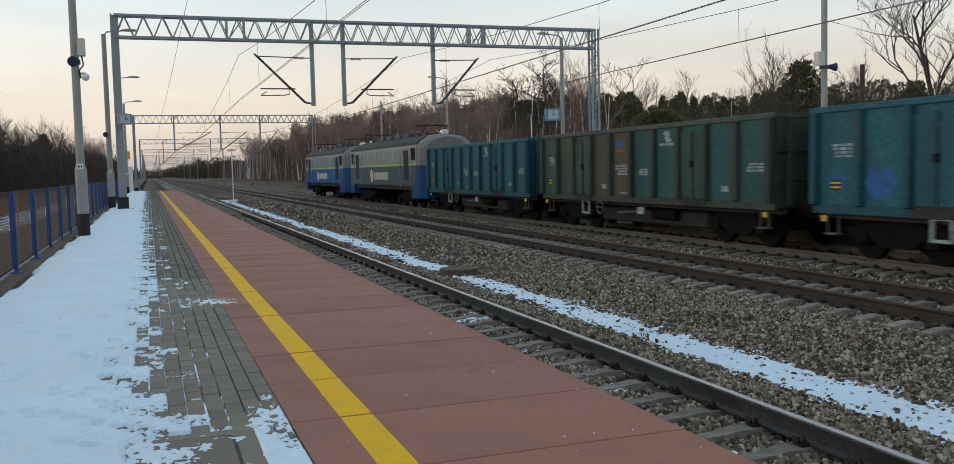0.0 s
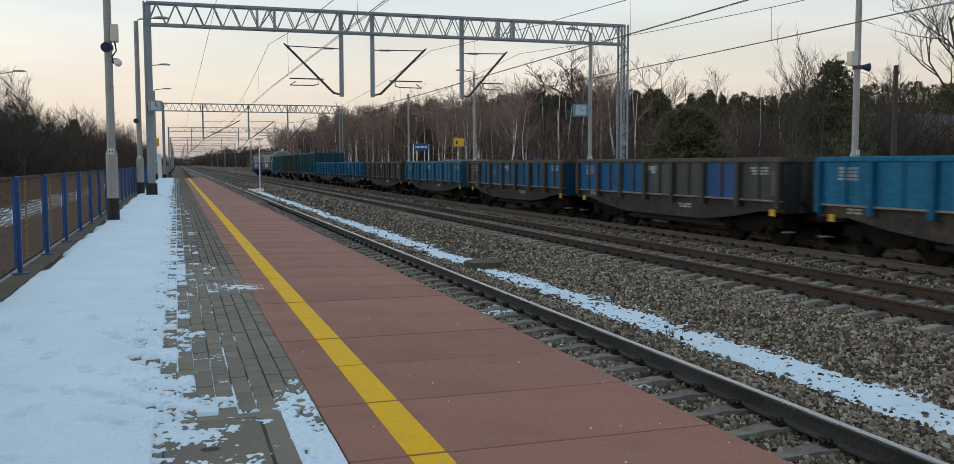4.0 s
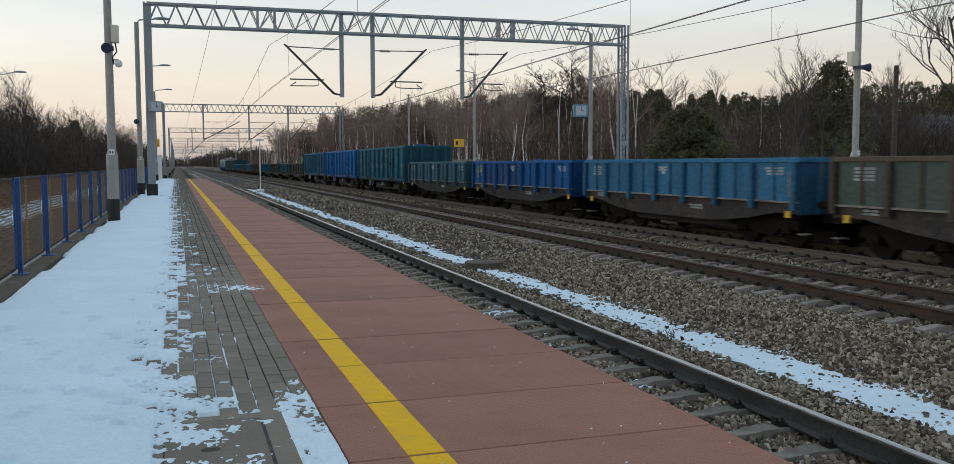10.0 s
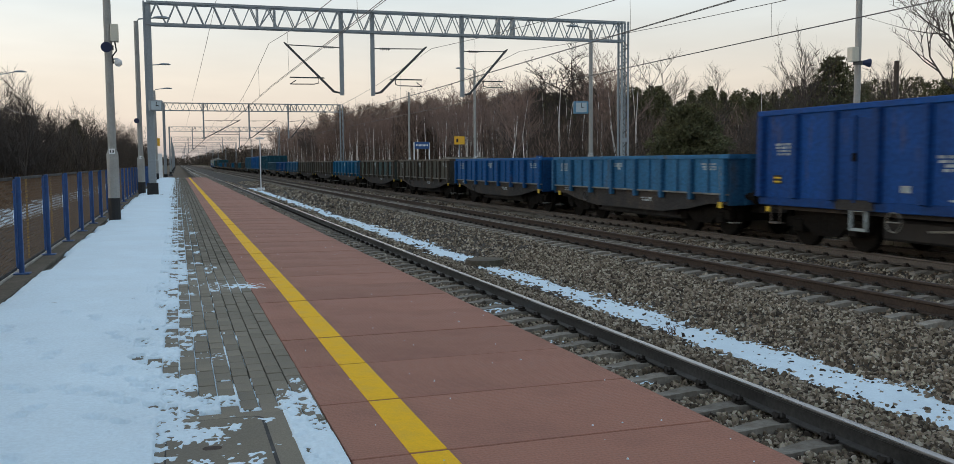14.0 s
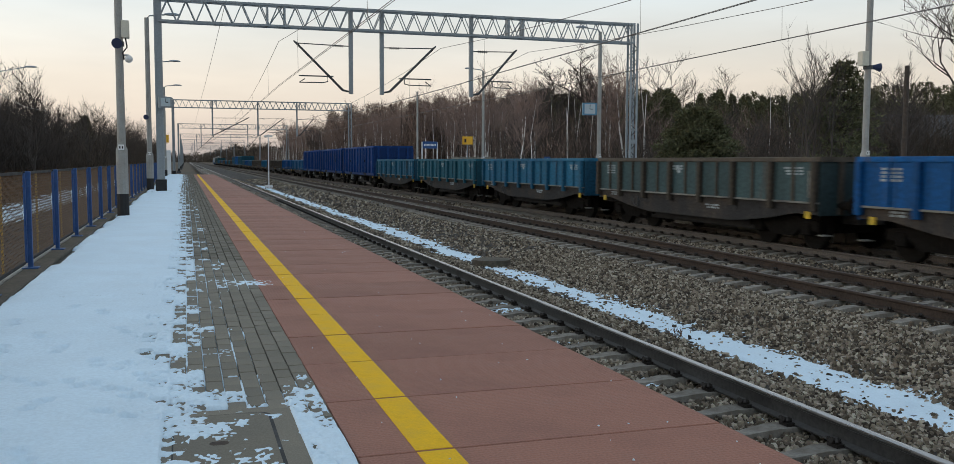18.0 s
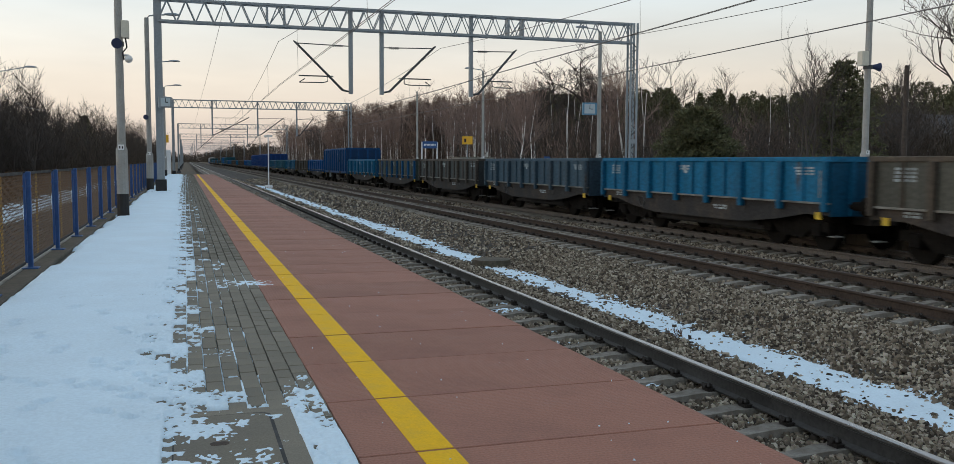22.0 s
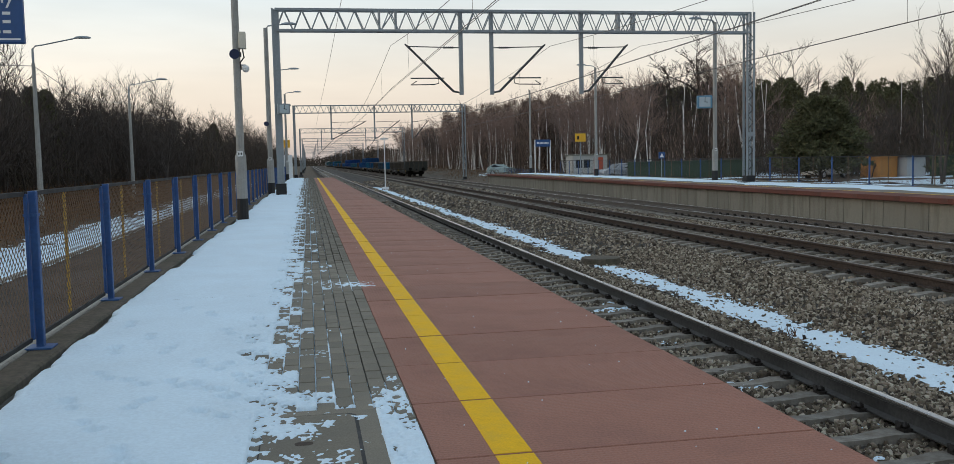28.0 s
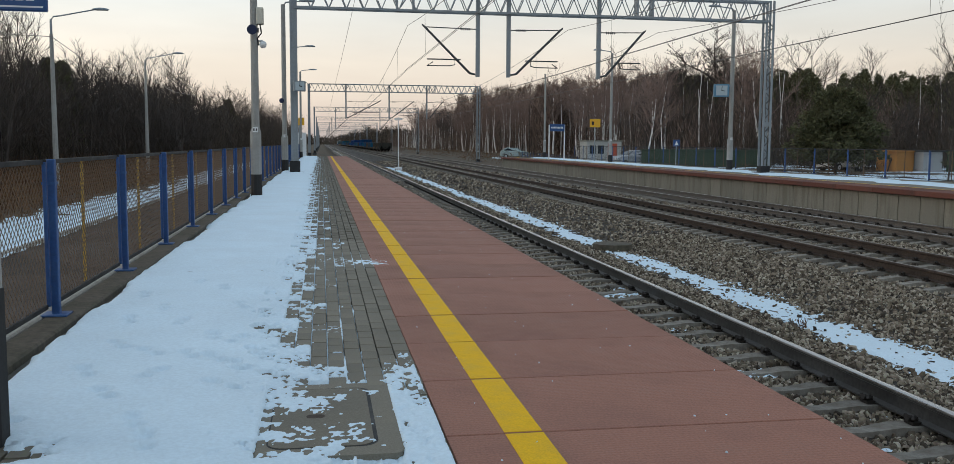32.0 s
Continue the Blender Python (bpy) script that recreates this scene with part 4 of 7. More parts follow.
p1 = lamp_post(-1.40, 22.0, 0.0, 8.0, 1, "grey concrete lamp post with loudspeaker and camera, black foot in snow", r=0.10, foot=0.52, thick=True)
speaker(p1, 0.0, 3.86, 0.09)
dome = bmesh.new()
bmesh.ops.create_uvsphere(dome, u_segments=14, v_segments=8, radius=0.085)
part("camera_dome", dome, M_WHITE, p1, "white dome camera", at=(0.2, -0.05, 3.52))
part("camera_bracket", tubed([(0.05, 0, 3.6), (0.2, -0.05, 3.6)], 0.025, 6), M_WHITE, p1)
near_lamp = lamp_post(-1.322, 4.0, 0.0, 8.0, 1, "grey lamp post with a tall black foot on cleared pavers", r=0.10, foot=0.66, thick=True)
l2 = lamp_post(-1.50, 41.7, 0.0, 7.6, 1, "slim grey lamp post with a flat lantern on the platform", r=0.15, foot=0.5)
part("loudspeaker", tubed([(-0.1, -0.1, 3.1), (-0.1, -0.3, 3.1)], [0.05, 0.11], 12), M_NAVY, l2)
for y in (60, 79):
    lamp_post(-1.6, y, 0.0, 7.5, 1, "slim grey lamp post with a flat lantern on the platform", r=0.13, foot=0.5)

# clocks
M_CASE = material("clock_case", (0.10, 0.25, 0.38), 0.5, vary=0.05, grain=20, patch=2, bump=0)
M_FACE = material("clock_face", (0.42, 0.50, 0.54), 0.5, vary=0.05, grain=20, patch=2, bump=0)
def clock(name, x, y, z, w, label, turn=0):
    ob = thing(name, label, "clock", "platform clocks", at=(x, y, z))
    ob.rotation_euler.z = radians(turn)
    part("case", boxed(-w / 2, w / 2, -0.12, 0.12, -w * 0.42, w * 0.42, bevel=0.015), M_CASE if w > 0.6 else M_STEEL, ob)
    part("face", boxed(-w * 0.37, w * 0.37, -0.126, -0.122, -w * 0.33, w * 0.33), M_FACE, ob, "pale clock face")
    part("minute_hand", boxed(-0.012, 0.012, -0.132, -0.128, -0.02, w * 0.3), M_BLACK, ob).rotation_euler.y = radians(4)
    part("hour_hand", boxed(-0.016, 0.016, -0.134, -0.129, -0.02, w * 0.2), M_BLACK, ob).rotation_euler.y = radians(100)
    part("bracket", tubed([(0, 0, w * 0.42), (w * 0.6, 0, w * 0.3)], 0.03, 6), M_STEEL, ob)
    return ob


clock("platform_clock", -0.78, 39.0, 3.6, 0.5, "small grey framed clock with a pale face on the portal column", 12)
clock("platform_clock", 19.75, 43.2, 3.98, 0.74, "navy framed clock with a pale face on a lamp post", -14)

ys = thing("track_sign", "yellow track number sign on a grey post", "sign", at=(-1.75, 80.5, 0))
part("post", tubed([(0, 0, 0), (0, 0, 3.4)], 0.06), M_STEEL, ys)
part("plate", boxed(-0.42, 0.42, -0.1, -0.05, 2.75, 3.4), M_SIGNY, ys)
cab = thing("electrical_cabinet", "white electrical cabinet at the end of the platform", "cabinet", at=(-1.7, 87.5, 0))
part("body", boxed(-0.4, 0.4, -0.3, 0.3, 0, 2.2, bevel=0.02), M_WHITE, cab)
part("plinth", boxed(-0.45, 0.45, -0.35, 0.35, -0.6, 0.0), M_CONCRETE, cab)

# far platform posts
rl = lamp_post(20.40, 43.4, FAR_Z, 8.2, -1, "grey concrete lamp post on the far platform", r=0.15, foot=0.5)
rl2 = lamp_post(20.2, 62.2, FAR_Z, 7.9, -1, "grey concrete lamp post on the far platform", r=0.14, foot=0.5)
rl3 = lamp_post(20.3, 82.0, FAR_Z, 7.9, -1, "grey concrete lamp post on the far platform", r=0.13, foot=0.5, head=False)
r4 = lamp_post(20.7, 24.2, FAR_Z, 8.5, -1, "grey concrete lamp post with loudspeaker on the far platform", r=0.15, foot=0.5)
part("junction_box", boxed(-0.34, -0.08, -0.14, 0.1, 4.3, 4.75, bevel=0.01), M_OFFWHITE, r4, "cream equipment box")
part("loudspeaker", tubed([(0.08, -0.05, 4.27), (0.2, -0.08, 4.27), (0.36, -0.12, 4.26)], [0.06, 0.08, 0.14], 14), M_NAVY, r4, "dark blue horn loudspeaker")
part("clamp", tubed([(0, 0, 4.2), (0, 0, 4.32)], 0.15, 12), M_STEEL_DK, r4)
wp = thing("wooden_pole", "dark weathered wooden pole behind the far fence", "pole", at=(25.0, 27.2, -0.4))
part("shaft", tubed([(0, 0, 0), (0, 0, 5.2)], [0.105, 0.085], 10), M_BARK, wp)
# blue station name board and yellow track sign on the far platform
nb = thing("station_sign", "blue station name board on two white posts", "sign", at=(18.95, 72.4, FAR_Z))
nb.rotation_euler.z = radians(20)
for x in (-0.75, 0.75):
    part("post", tubed([(x, 0, 0), (x, 0, 2.8)], 0.05), M_WHITE, nb)
part("board", boxed(-0.72, 0.72, -0.06, 0.0, 2.28, 2.85, bevel=0.01), M_SIGNB, nb)
for k in range(9):
    part("name_bar", boxed(-0.58 + 0.13 * k, -0.49 + 0.13 * k, -0.064, -0.06, 2.50, 2.64), M_WHITE, nb)
y2 = thing("track_sign", "yellow track number sign on a thin grey post", "sign", at=(20.05, 65.5, FAR_Z))
part("post", tubed([(0, 0, 0), (0, 0, 2.6)], 0.04), M_STEEL, y2)
part("plate", boxed(-0.4, 0.4, -0.04, 0.0, 2.5, 3.1), M_SIGNY, y2)
part("plate_mark", boxed(-0.25, -0.1, -0.044, -0.04, 2.66, 2.92), M_BLACK, y2)

# street lamps beyond the fence
for x, y in ((-11.2, 42), (-10.9, 61.5)):
    sl = thing("street_lamp", "grey concrete street lamp with a long arm beyond the fence", "street lamp", "street lamps", at=(x, y, -1.1))
    part("pole", tubed([(0, 0, 0), (0, 0, 6.9)], [0.13, 0.075], 10), M_POLE, sl)
    lamp_head(sl, 0, 7.55, 1.75, 1, 0.42)
    part("stub", tubed([(0, 0, 6.9), (0, 0, 7.3)], 0.05), M_STEEL, sl)
wire("overhead_cable", [(-19, 30, 5.2), (-15, 36, 5.2), (-11.2, 42, 5.7), (-11.15, 48, 5.1), (-11.05, 55, 5.05), (-10.9, 61.5, 5.4), (-10.8, 72, 5.0), (-10.7, 84, 5.3)], 0.016, "thin cable between the street lamps")

# ---- the goods train: every vehicle rides on the third track, away from the camera ----
SPEED = 22.4
TRAIN_X = AXES[2]
WHEEL_R = 0.46


def wheel_mesh():
    bm = bmesh.new()
    tube(bm, [(-0.07, 0, 0), (0.05, 0, 0)], WHEEL_R, 20)
    tube(bm, [(0.05, 0, 0), (0.075, 0, 0)], WHEEL_R + 0.03, 20)
    tube(bm, [(-0.1, 0, 0), (-0.07, 0, 0)], [0.12, 0.16], 12)
    return bm


WHEEL = mesh_of(wheel_mesh(), "wheel", M_BOGIE)


def bogie(parent, y, base=1.8, r=1.0):
    """Two wheelsets in a cast side frame; the origin is on the rail."""
    fr = bmesh.new()
    for s in (-1, 1):
        x = s * 1.02
        prof = [(-base / 2 - 0.42, 0.42), (-base / 2 - 0.42, 0.66), (-base / 2 + 0.2, 0.70), (-0.45, 0.88), (0.45, 0.88), (base / 2 - 0.2, 0.70), (base / 2 + 0.42, 0.66), (base / 2 + 0.42, 0.42), (base / 2 - 0.2, 0.50), (0.42, 0.28), (-0.42, 0.28), (-base / 2 + 0.2, 0.50)]
        a = [fr.verts.new((x - 0.07, p, q)) for p, q in prof]
        b = [fr.verts.new((x + 0.07, p, q)) for p, q in prof]
        n = len(prof)
        for k in range(n):
            fr.faces.new((a[k], b[k], b[(k + 1) % n], a[(k + 1) % n]))
        fr.faces.new(a)
        fr.faces.new(b[::-1])
        for yy in (-base / 2, base / 2):
            box(fr, x - 0.13, x + 0.13, yy - 0.16, yy + 0.16, 0.32, 0.62, bevel=0.03)
        for yy in (-0.22, 0, 0.22):
            tube(fr, [(x, yy, 0.34), (x, yy, 0.8)], 0.085, 8)
    # added filler, no bogie part: closes the lit gap between the wheels
    box(fr, -0.95, 0.95, -base / 2 - 0.3, base / 2 + 0.3, 0.38, 0.80)
    bmesh.ops.recalc_face_normals(fr, faces=fr.faces[:])
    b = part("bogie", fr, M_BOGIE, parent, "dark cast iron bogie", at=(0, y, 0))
    for yy in (-base / 2, base / 2):
        for s in (-1, 1):
            w = part("wheel", WHEEL, None, b, at=(s * 0.78, yy, WHEEL_R))
            w.scale.x = -s
        part("axle", tubed([(-0.8, yy, WHEEL_R), (0.8, yy, WHEEL_R)], 0.08), M_BOGIE, b)
    return b


def buffers(parent, half, z=1.05):
    for e in (-1, 1):
        for s in (-1, 1):
            bm = bmesh.new()
            tube(bm, [(s * 0.875, e * half, z), (s * 0.875, e * (half + 0.4), z)], 0.1, 10)
            tube(bm, [(s * 0.875, e * (half + 0.5), z), (s * 0.875, e * (half + 0.6), z)], 0.22, 14)
            part("buffer", bm, M_BOGIE, parent)
        hk = bmesh.new()
        tube(hk, [(0, e * half, z), (0, e * (half + 0.55), z - 0.05)], 0.06, 6)
        part("coupling_hook", hk, M_BOGIE, parent)


def bars_on(parent, x, y, z, w, h, n, mat, seed):
    """Small unreadable markings as bars on a wagon's side."""
    r = random.Random(seed)
    bm = bmesh.new()
    for k in range(n):
        zz = z - k * h * 1.5
        yy = y
        while yy < y + w:
            l = r.uniform(0.08, 0.24)
            box(bm, x - 0.004, x, yy, yy + l, zz, zz + h)
            yy += l + 0.06
    return part("marking", bm, mat, parent, "small white stencilled markings")


M_STENCIL = material("stencil_white", (0.27, 0.32, 0.34), 0.7, vary=0.3, grain=8, patch=3, bump=0)
M_STENCIL_Y = material("stencil_yellow", (0.55, 0.38, 0.03), 0.7, vary=0.2, grain=8, patch=3, bump=0)
M_ORANGE = material("orange_mark", (0.22, 0.075, 0.025), 0.7, vary=0.2, grain=8, patch=3, bump=0)
M_LIME = material("lime_stripe", (0.36, 0.46, 0.07), 0.6, vary=0.1, grain=8, patch=3, bump=0)
M_LOGO = material("cream_mark", (0.50, 0.47, 0.34), 0.6, vary=0.1, grain=8, patch=3, bump=0)
M_SOOT = material("sooty_roof", (0.072, 0.069, 0.063), 0.9, vary=0.25, grain=8, patch=1.2, bump=0.15, spec=0.15)
M_COAL = material("dark_load", (0.035, 0.03, 0.027), 0.95, vary=0.4, grain=9, patch=1.2, bump=0.8, bump_scale=0.06)


def emblem(parent, x, y, z, r):
    """A round two-part mark."""
    bm = bmesh.new()
    for a0, dy, dz in ((20, 0.25, 0.12), (200, -0.25, -0.12)):
        arc = [(y + r * (dy + 0.9 * math.cos(radians(a0 + 18 * k))), z + r * (dz + 0.75 * math.sin(radians(a0 + 18 * k)))) for k in range(11)]
        bm.faces.new([bm.verts.new((x, p, q)) for p, q in arc])
    return part("emblem", bm, M_STENCIL, parent, "pale round emblem")


def bent_frame(x, y):
    bm = bmesh.new()
    for dy in (-0.22, 0.22):
        box(bm, x - 0.02, x + 0.02, y + dy - 0.03, y + dy + 0.03, 0.5, 0.95)
    for z in (0.5, 0.9):
        box(bm, x - 0.02, x + 0.02, y - 0.19, y + 0.19, z, z + 0.06)
    return bm


def scrawl(parent, x, y, z, w, h, mat, seed):
    """Loops of sprayed paint with no writing in them."""
    r = random.Random(seed)
    bm = bmesh.new()
    for k in range(max(3, int(w / 0.28))):
        cy, cz = y + w * (r.random() - 0.5), z + h * (r.random() - 0.5) * 0.5
        a, turn, ry, rz, t = r.uniform(0, 6.3), r.choice((-1, 1)) * r.uniform(2.2, 4.6), w * r.uniform(0.10, 0.24), h * r.uniform(0.22, 0.48), r.uniform(0.025, 0.06)
        rows = []
        for j in range(12):
            b = a + turn * j / 11
            rows.append([bm.verts.new((x, cy + (ry + q) * math.cos(b), cz + (rz + q) * math.sin(b))) for q in (-t, t)])
        for p, q in zip(rows, rows[1:]):
            bm.faces.new((p[0], p[1], q[1], q[0]))
    return part("scrawl", bm, mat, parent, "looped scrawl of spray paint")


def high_wagon(length, marked=True):
    """A four-axle high-sided open wagon; the origin is on the rail under its middle."""
    ob = thing("gondola_wagon", "high-sided open goods wagon", "goods wagon", "goods train")
    hb = length / 2 - 0.62
    zb, zt, hw = 0.98, 3.12, 1.42
    for s in (-1, 1):
        side = part("side_wall", boxed(s * hw - (0.03 if s > 0 else -0.012), s * hw + 0.03, -hb, hb, zb + 0.1, zt - 0.06), M_PAINT, ob)
        part("top_rim", boxed(s * hw - 0.07, s * hw + 0.09, -hb - 0.02, hb + 0.02, zt - 0.13, zt, bevel=0.015), M_PAINT, side)
        part("sill", boxed(s * hw - 0.05, s * hw + 0.075, -hb, hb, zb - 0.06, zb + 0.14, bevel=0.01), M_PAINT, side)
        n = 11
        rib = bmesh.new()
        w0, w1, d = 0.11, 0.085, 0.15
        a = [rib.verts.new(p) for p in ((0, -w0, zb + 0.1), (0, w0, zb + 0.1), (s * d, w1, zb + 0.14), (s * d, -w1, zb + 0.14))]
        b = [rib.verts.new(p) for p in ((0, -w0, zt - 0.12), (0, w0, zt - 0.12), (s * d * 0.8, w1, zt - 0.14), (s * d * 0.8, -w1, zt - 0.14))]
        for k in range(4):
            rib.faces.new((a[k], a[(k + 1) % 4], b[(k + 1) % 4], b[k]))
        rib.faces.new(a[::-1])
        rib.faces.new(b)
        bmesh.ops.recalc_face_normals(rib, faces=rib.faces[:])
        RIB = mesh_of(rib, "rib", M_PAINT)
        for k in range(n):
            part("rib", RIB, None, side, at=(s * (hw + 0.03), -hb + 0.12 + (2 * hb - 0.24) * k / (n - 1), 0))
        pitch = (2 * hb - 0.24) / (n - 1)
        if s < 0:
            SKIN = mesh_of(boxed(-0.03, 0.0, 0.004, pitch - 0.004, zb + 0.1, zt - 0.08), "wall_panel", M_PAINT)
            for k in range(n - 1):
                part("wall_panel", SKIN, None, side, at=(-hw + 0.0, -hb + 0.12 + pitch * k, 0))
        for kk in (2, 7):
            yc = -hb + 0.12 + pitch * (kk + 0.5)
            door = part("side_door", boxed(s * (hw + 0.05) - 0.02, s * (hw + 0.05) + 0.02, yc - pitch * 0.44, yc + pitch * 0.44, zb + 0.16, zt - 0.3, bevel=0.01), M_PAINT, side)
            part("door_bar", tubed([(s * (hw + 0.09), yc, zb + 0.1), (s * (hw + 0.09), yc, zt - 0.25)], 0.03, 6), M_PAINT, door)
            part("door_latch", boxed(s * (hw + 0.08) - 0.04, s * (hw + 0.08) + 0.04, yc - 0.05, yc + 0.05, zb + 0.95, zb + 1.12), M_BOGIE, door)
    for e in (-1, 1):
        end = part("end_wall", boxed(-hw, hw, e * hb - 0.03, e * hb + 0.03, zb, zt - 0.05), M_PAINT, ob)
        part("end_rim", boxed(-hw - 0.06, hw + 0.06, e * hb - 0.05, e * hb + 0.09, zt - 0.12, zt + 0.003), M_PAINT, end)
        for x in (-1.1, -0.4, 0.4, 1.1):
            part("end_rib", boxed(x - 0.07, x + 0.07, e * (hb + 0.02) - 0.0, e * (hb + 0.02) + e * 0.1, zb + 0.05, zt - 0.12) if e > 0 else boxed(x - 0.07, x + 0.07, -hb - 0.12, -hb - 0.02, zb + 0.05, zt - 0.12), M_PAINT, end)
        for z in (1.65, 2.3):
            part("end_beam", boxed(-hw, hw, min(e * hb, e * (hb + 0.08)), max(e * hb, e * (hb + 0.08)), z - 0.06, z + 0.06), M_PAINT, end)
    part("floor", boxed(-hw + 0.04, hw - 0.04, -hb + 0.04, hb - 0.04, zb, zb + 0.1), M_UNDER, ob)
    load = sheet("load", np.linspace(-hw + 0.05, hw - 0.05, 10), np.linspace(-hb + 0.05, hb - 0.05, 40), lambda X, Y: 2.2 + 0.25 * value_noise(X * 1.1, Y * 0.5, 71) - 0.1 * X * X, M_COAL)
    part("load", load, None, ob, "dark bulk load")
    part("centre_sill", boxed(-0.35, 0.35, -hb, hb, 0.72, zb), M_UNDER, ob)
    for s in (-1, 1):
        part("solebar", boxed(s * 1.2 - 0.06, s * 1.2 + 0.06, -hb, hb, 0.82, zb), M_UNDER, ob)
    # plain black block: puts in the shade below the floor, hides the view through
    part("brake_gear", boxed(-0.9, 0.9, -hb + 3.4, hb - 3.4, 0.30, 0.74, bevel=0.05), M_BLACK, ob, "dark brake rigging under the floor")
    part("air_tank", tubed([(-0.95, -1.6, 0.62), (-0.95, -0.4, 0.62)], 0.17, 12), M_BOGIE, ob)
    part("brake_lever", tubed([(-1.15, 0.3, 0.66), (-1.15, 1.5, 0.58)], 0.025, 6), M_FLANGE, ob)
    part("load_plate", boxed(-1.30, -1.27, -0.35, 0.05, 0.60, 0.80), M_STENCIL, ob, "pale brake plate")
    for s in (-1, 1):
        for yy in (-hb + 0.5, hb - 0.5):
            step = bmesh.new()
            for dy in (-0.16, 0.16):
                tube(step, [(s * 1.36, yy + dy, 0.95), (s * 1.36, yy + dy, 0.5)], 0.018, 5)
            box(step, s * 1.36 - 0.1, s * 1.36 + 0.1, yy - 0.17, yy + 0.17, 0.49, 0.52)
            part("footstep", step, M_RAIL_DUST, ob, "steel footstep")
    wy = -hb + 0.12 + (2 * hb - 0.24) * 0.665
    ring = [(-1.46, wy + 0.2 * math.cos(a * math.pi / 6), 0.74 + 0.2 * math.sin(a * math.pi / 6)) for a in range(13)]
    hand_ring = tubed(ring, 0.014, 6)
    tube(hand_ring, [(-1.46, wy - 0.2, 0.74), (-1.46, wy + 0.2, 0.74)], 0.015, 5)
    part("brake_wheel", hand_ring, M_FLANGE if marked else M_STENCIL, ob, "pale brake hand wheel")
    for y in (-hb + 0.35, hb - 0.35):
        part("end_marker", boxed(-1.48, -1.45, y - 0.07, y + 0.07, 0.76, 0.88), M_STENCIL_Y, ob, "small yellow plate")
    cell = (2 * hb - 0.24) / 10
    def panel_y(k):
        return -hb + 0.12 + cell * k
    bars_on(ob, -hw - 0.034, panel_y(5) + 0.25, 1.98, 0.62, 0.055, 4, M_STENCIL, 3)
    bars_on(ob, -hw - 0.034, panel_y(4) + 0.4, 1.86, 0.34, 0.045, 3, M_STENCIL, 5)
    bars_on(ob, -hw - 0.034, panel_y(9) + 0.25, 2.3, 0.5, 0.05, 4, M_STENCIL, 7)
    bars_on(ob, -hw - 0.034, panel_y(0) + 0.3, 1.95, 0.5, 0.05, 3, M_STENCIL, 9)
    bars_on(ob, -hw - 0.034, panel_y(3) + 0.18, 2.52, 0.75, 0.07, 1, M_STENCIL, 8)
    bars_on(ob, -hw - 0.034, panel_y(5) + 0.3, 1.19, 0.4, 0.04, 1, M_STENCIL, 25)
    if marked:
        emblem(ob, -hw - 0.034, panel_y(3) + cell * 0.5, 2.76, 0.19)
    for k in (6, 1):
        part("plate", boxed(-hw - 0.04, -hw - 0.03, panel_y(k) + 0.4, panel_y(k) + 0.66, 1.32, 1.46), M_STENCIL, ob, "small pale plate")
    part("hazard_plate", boxed(-hw - 0.04, -hw - 0.03, panel_y(9) + 0.55, panel_y(9) + 0.85, 1.42, 1.62), M_BLACK, ob, "small black and yellow plate")
    for k in (0, 1):
        part("hazard_bar", boxed(-hw - 0.043, -hw - 0.04, panel_y(9) + 0.57, panel_y(9) + 0.83, 1.45 + 0.09 * k, 1.49 + 0.09 * k), M_STENCIL_Y, ob)
    part("step_frame", bent_frame(-1.44, panel_y(7) + 0.55), M_STENCIL, ob, "pale steel step frame")
    for k in (2, 7):
        part("door_sill", boxed(-hw - 0.085, -hw - 0.076, panel_y(k) + 0.06, panel_y(k + 1) - 0.06, zb - 0.05, zb + 0.16), M_UNDER, ob, "rust brown sill under a door")
    for y in (-hb + 1.9, hb - 1.9):
        bogie(ob, y)
    buffers(ob, hb)
    return ob


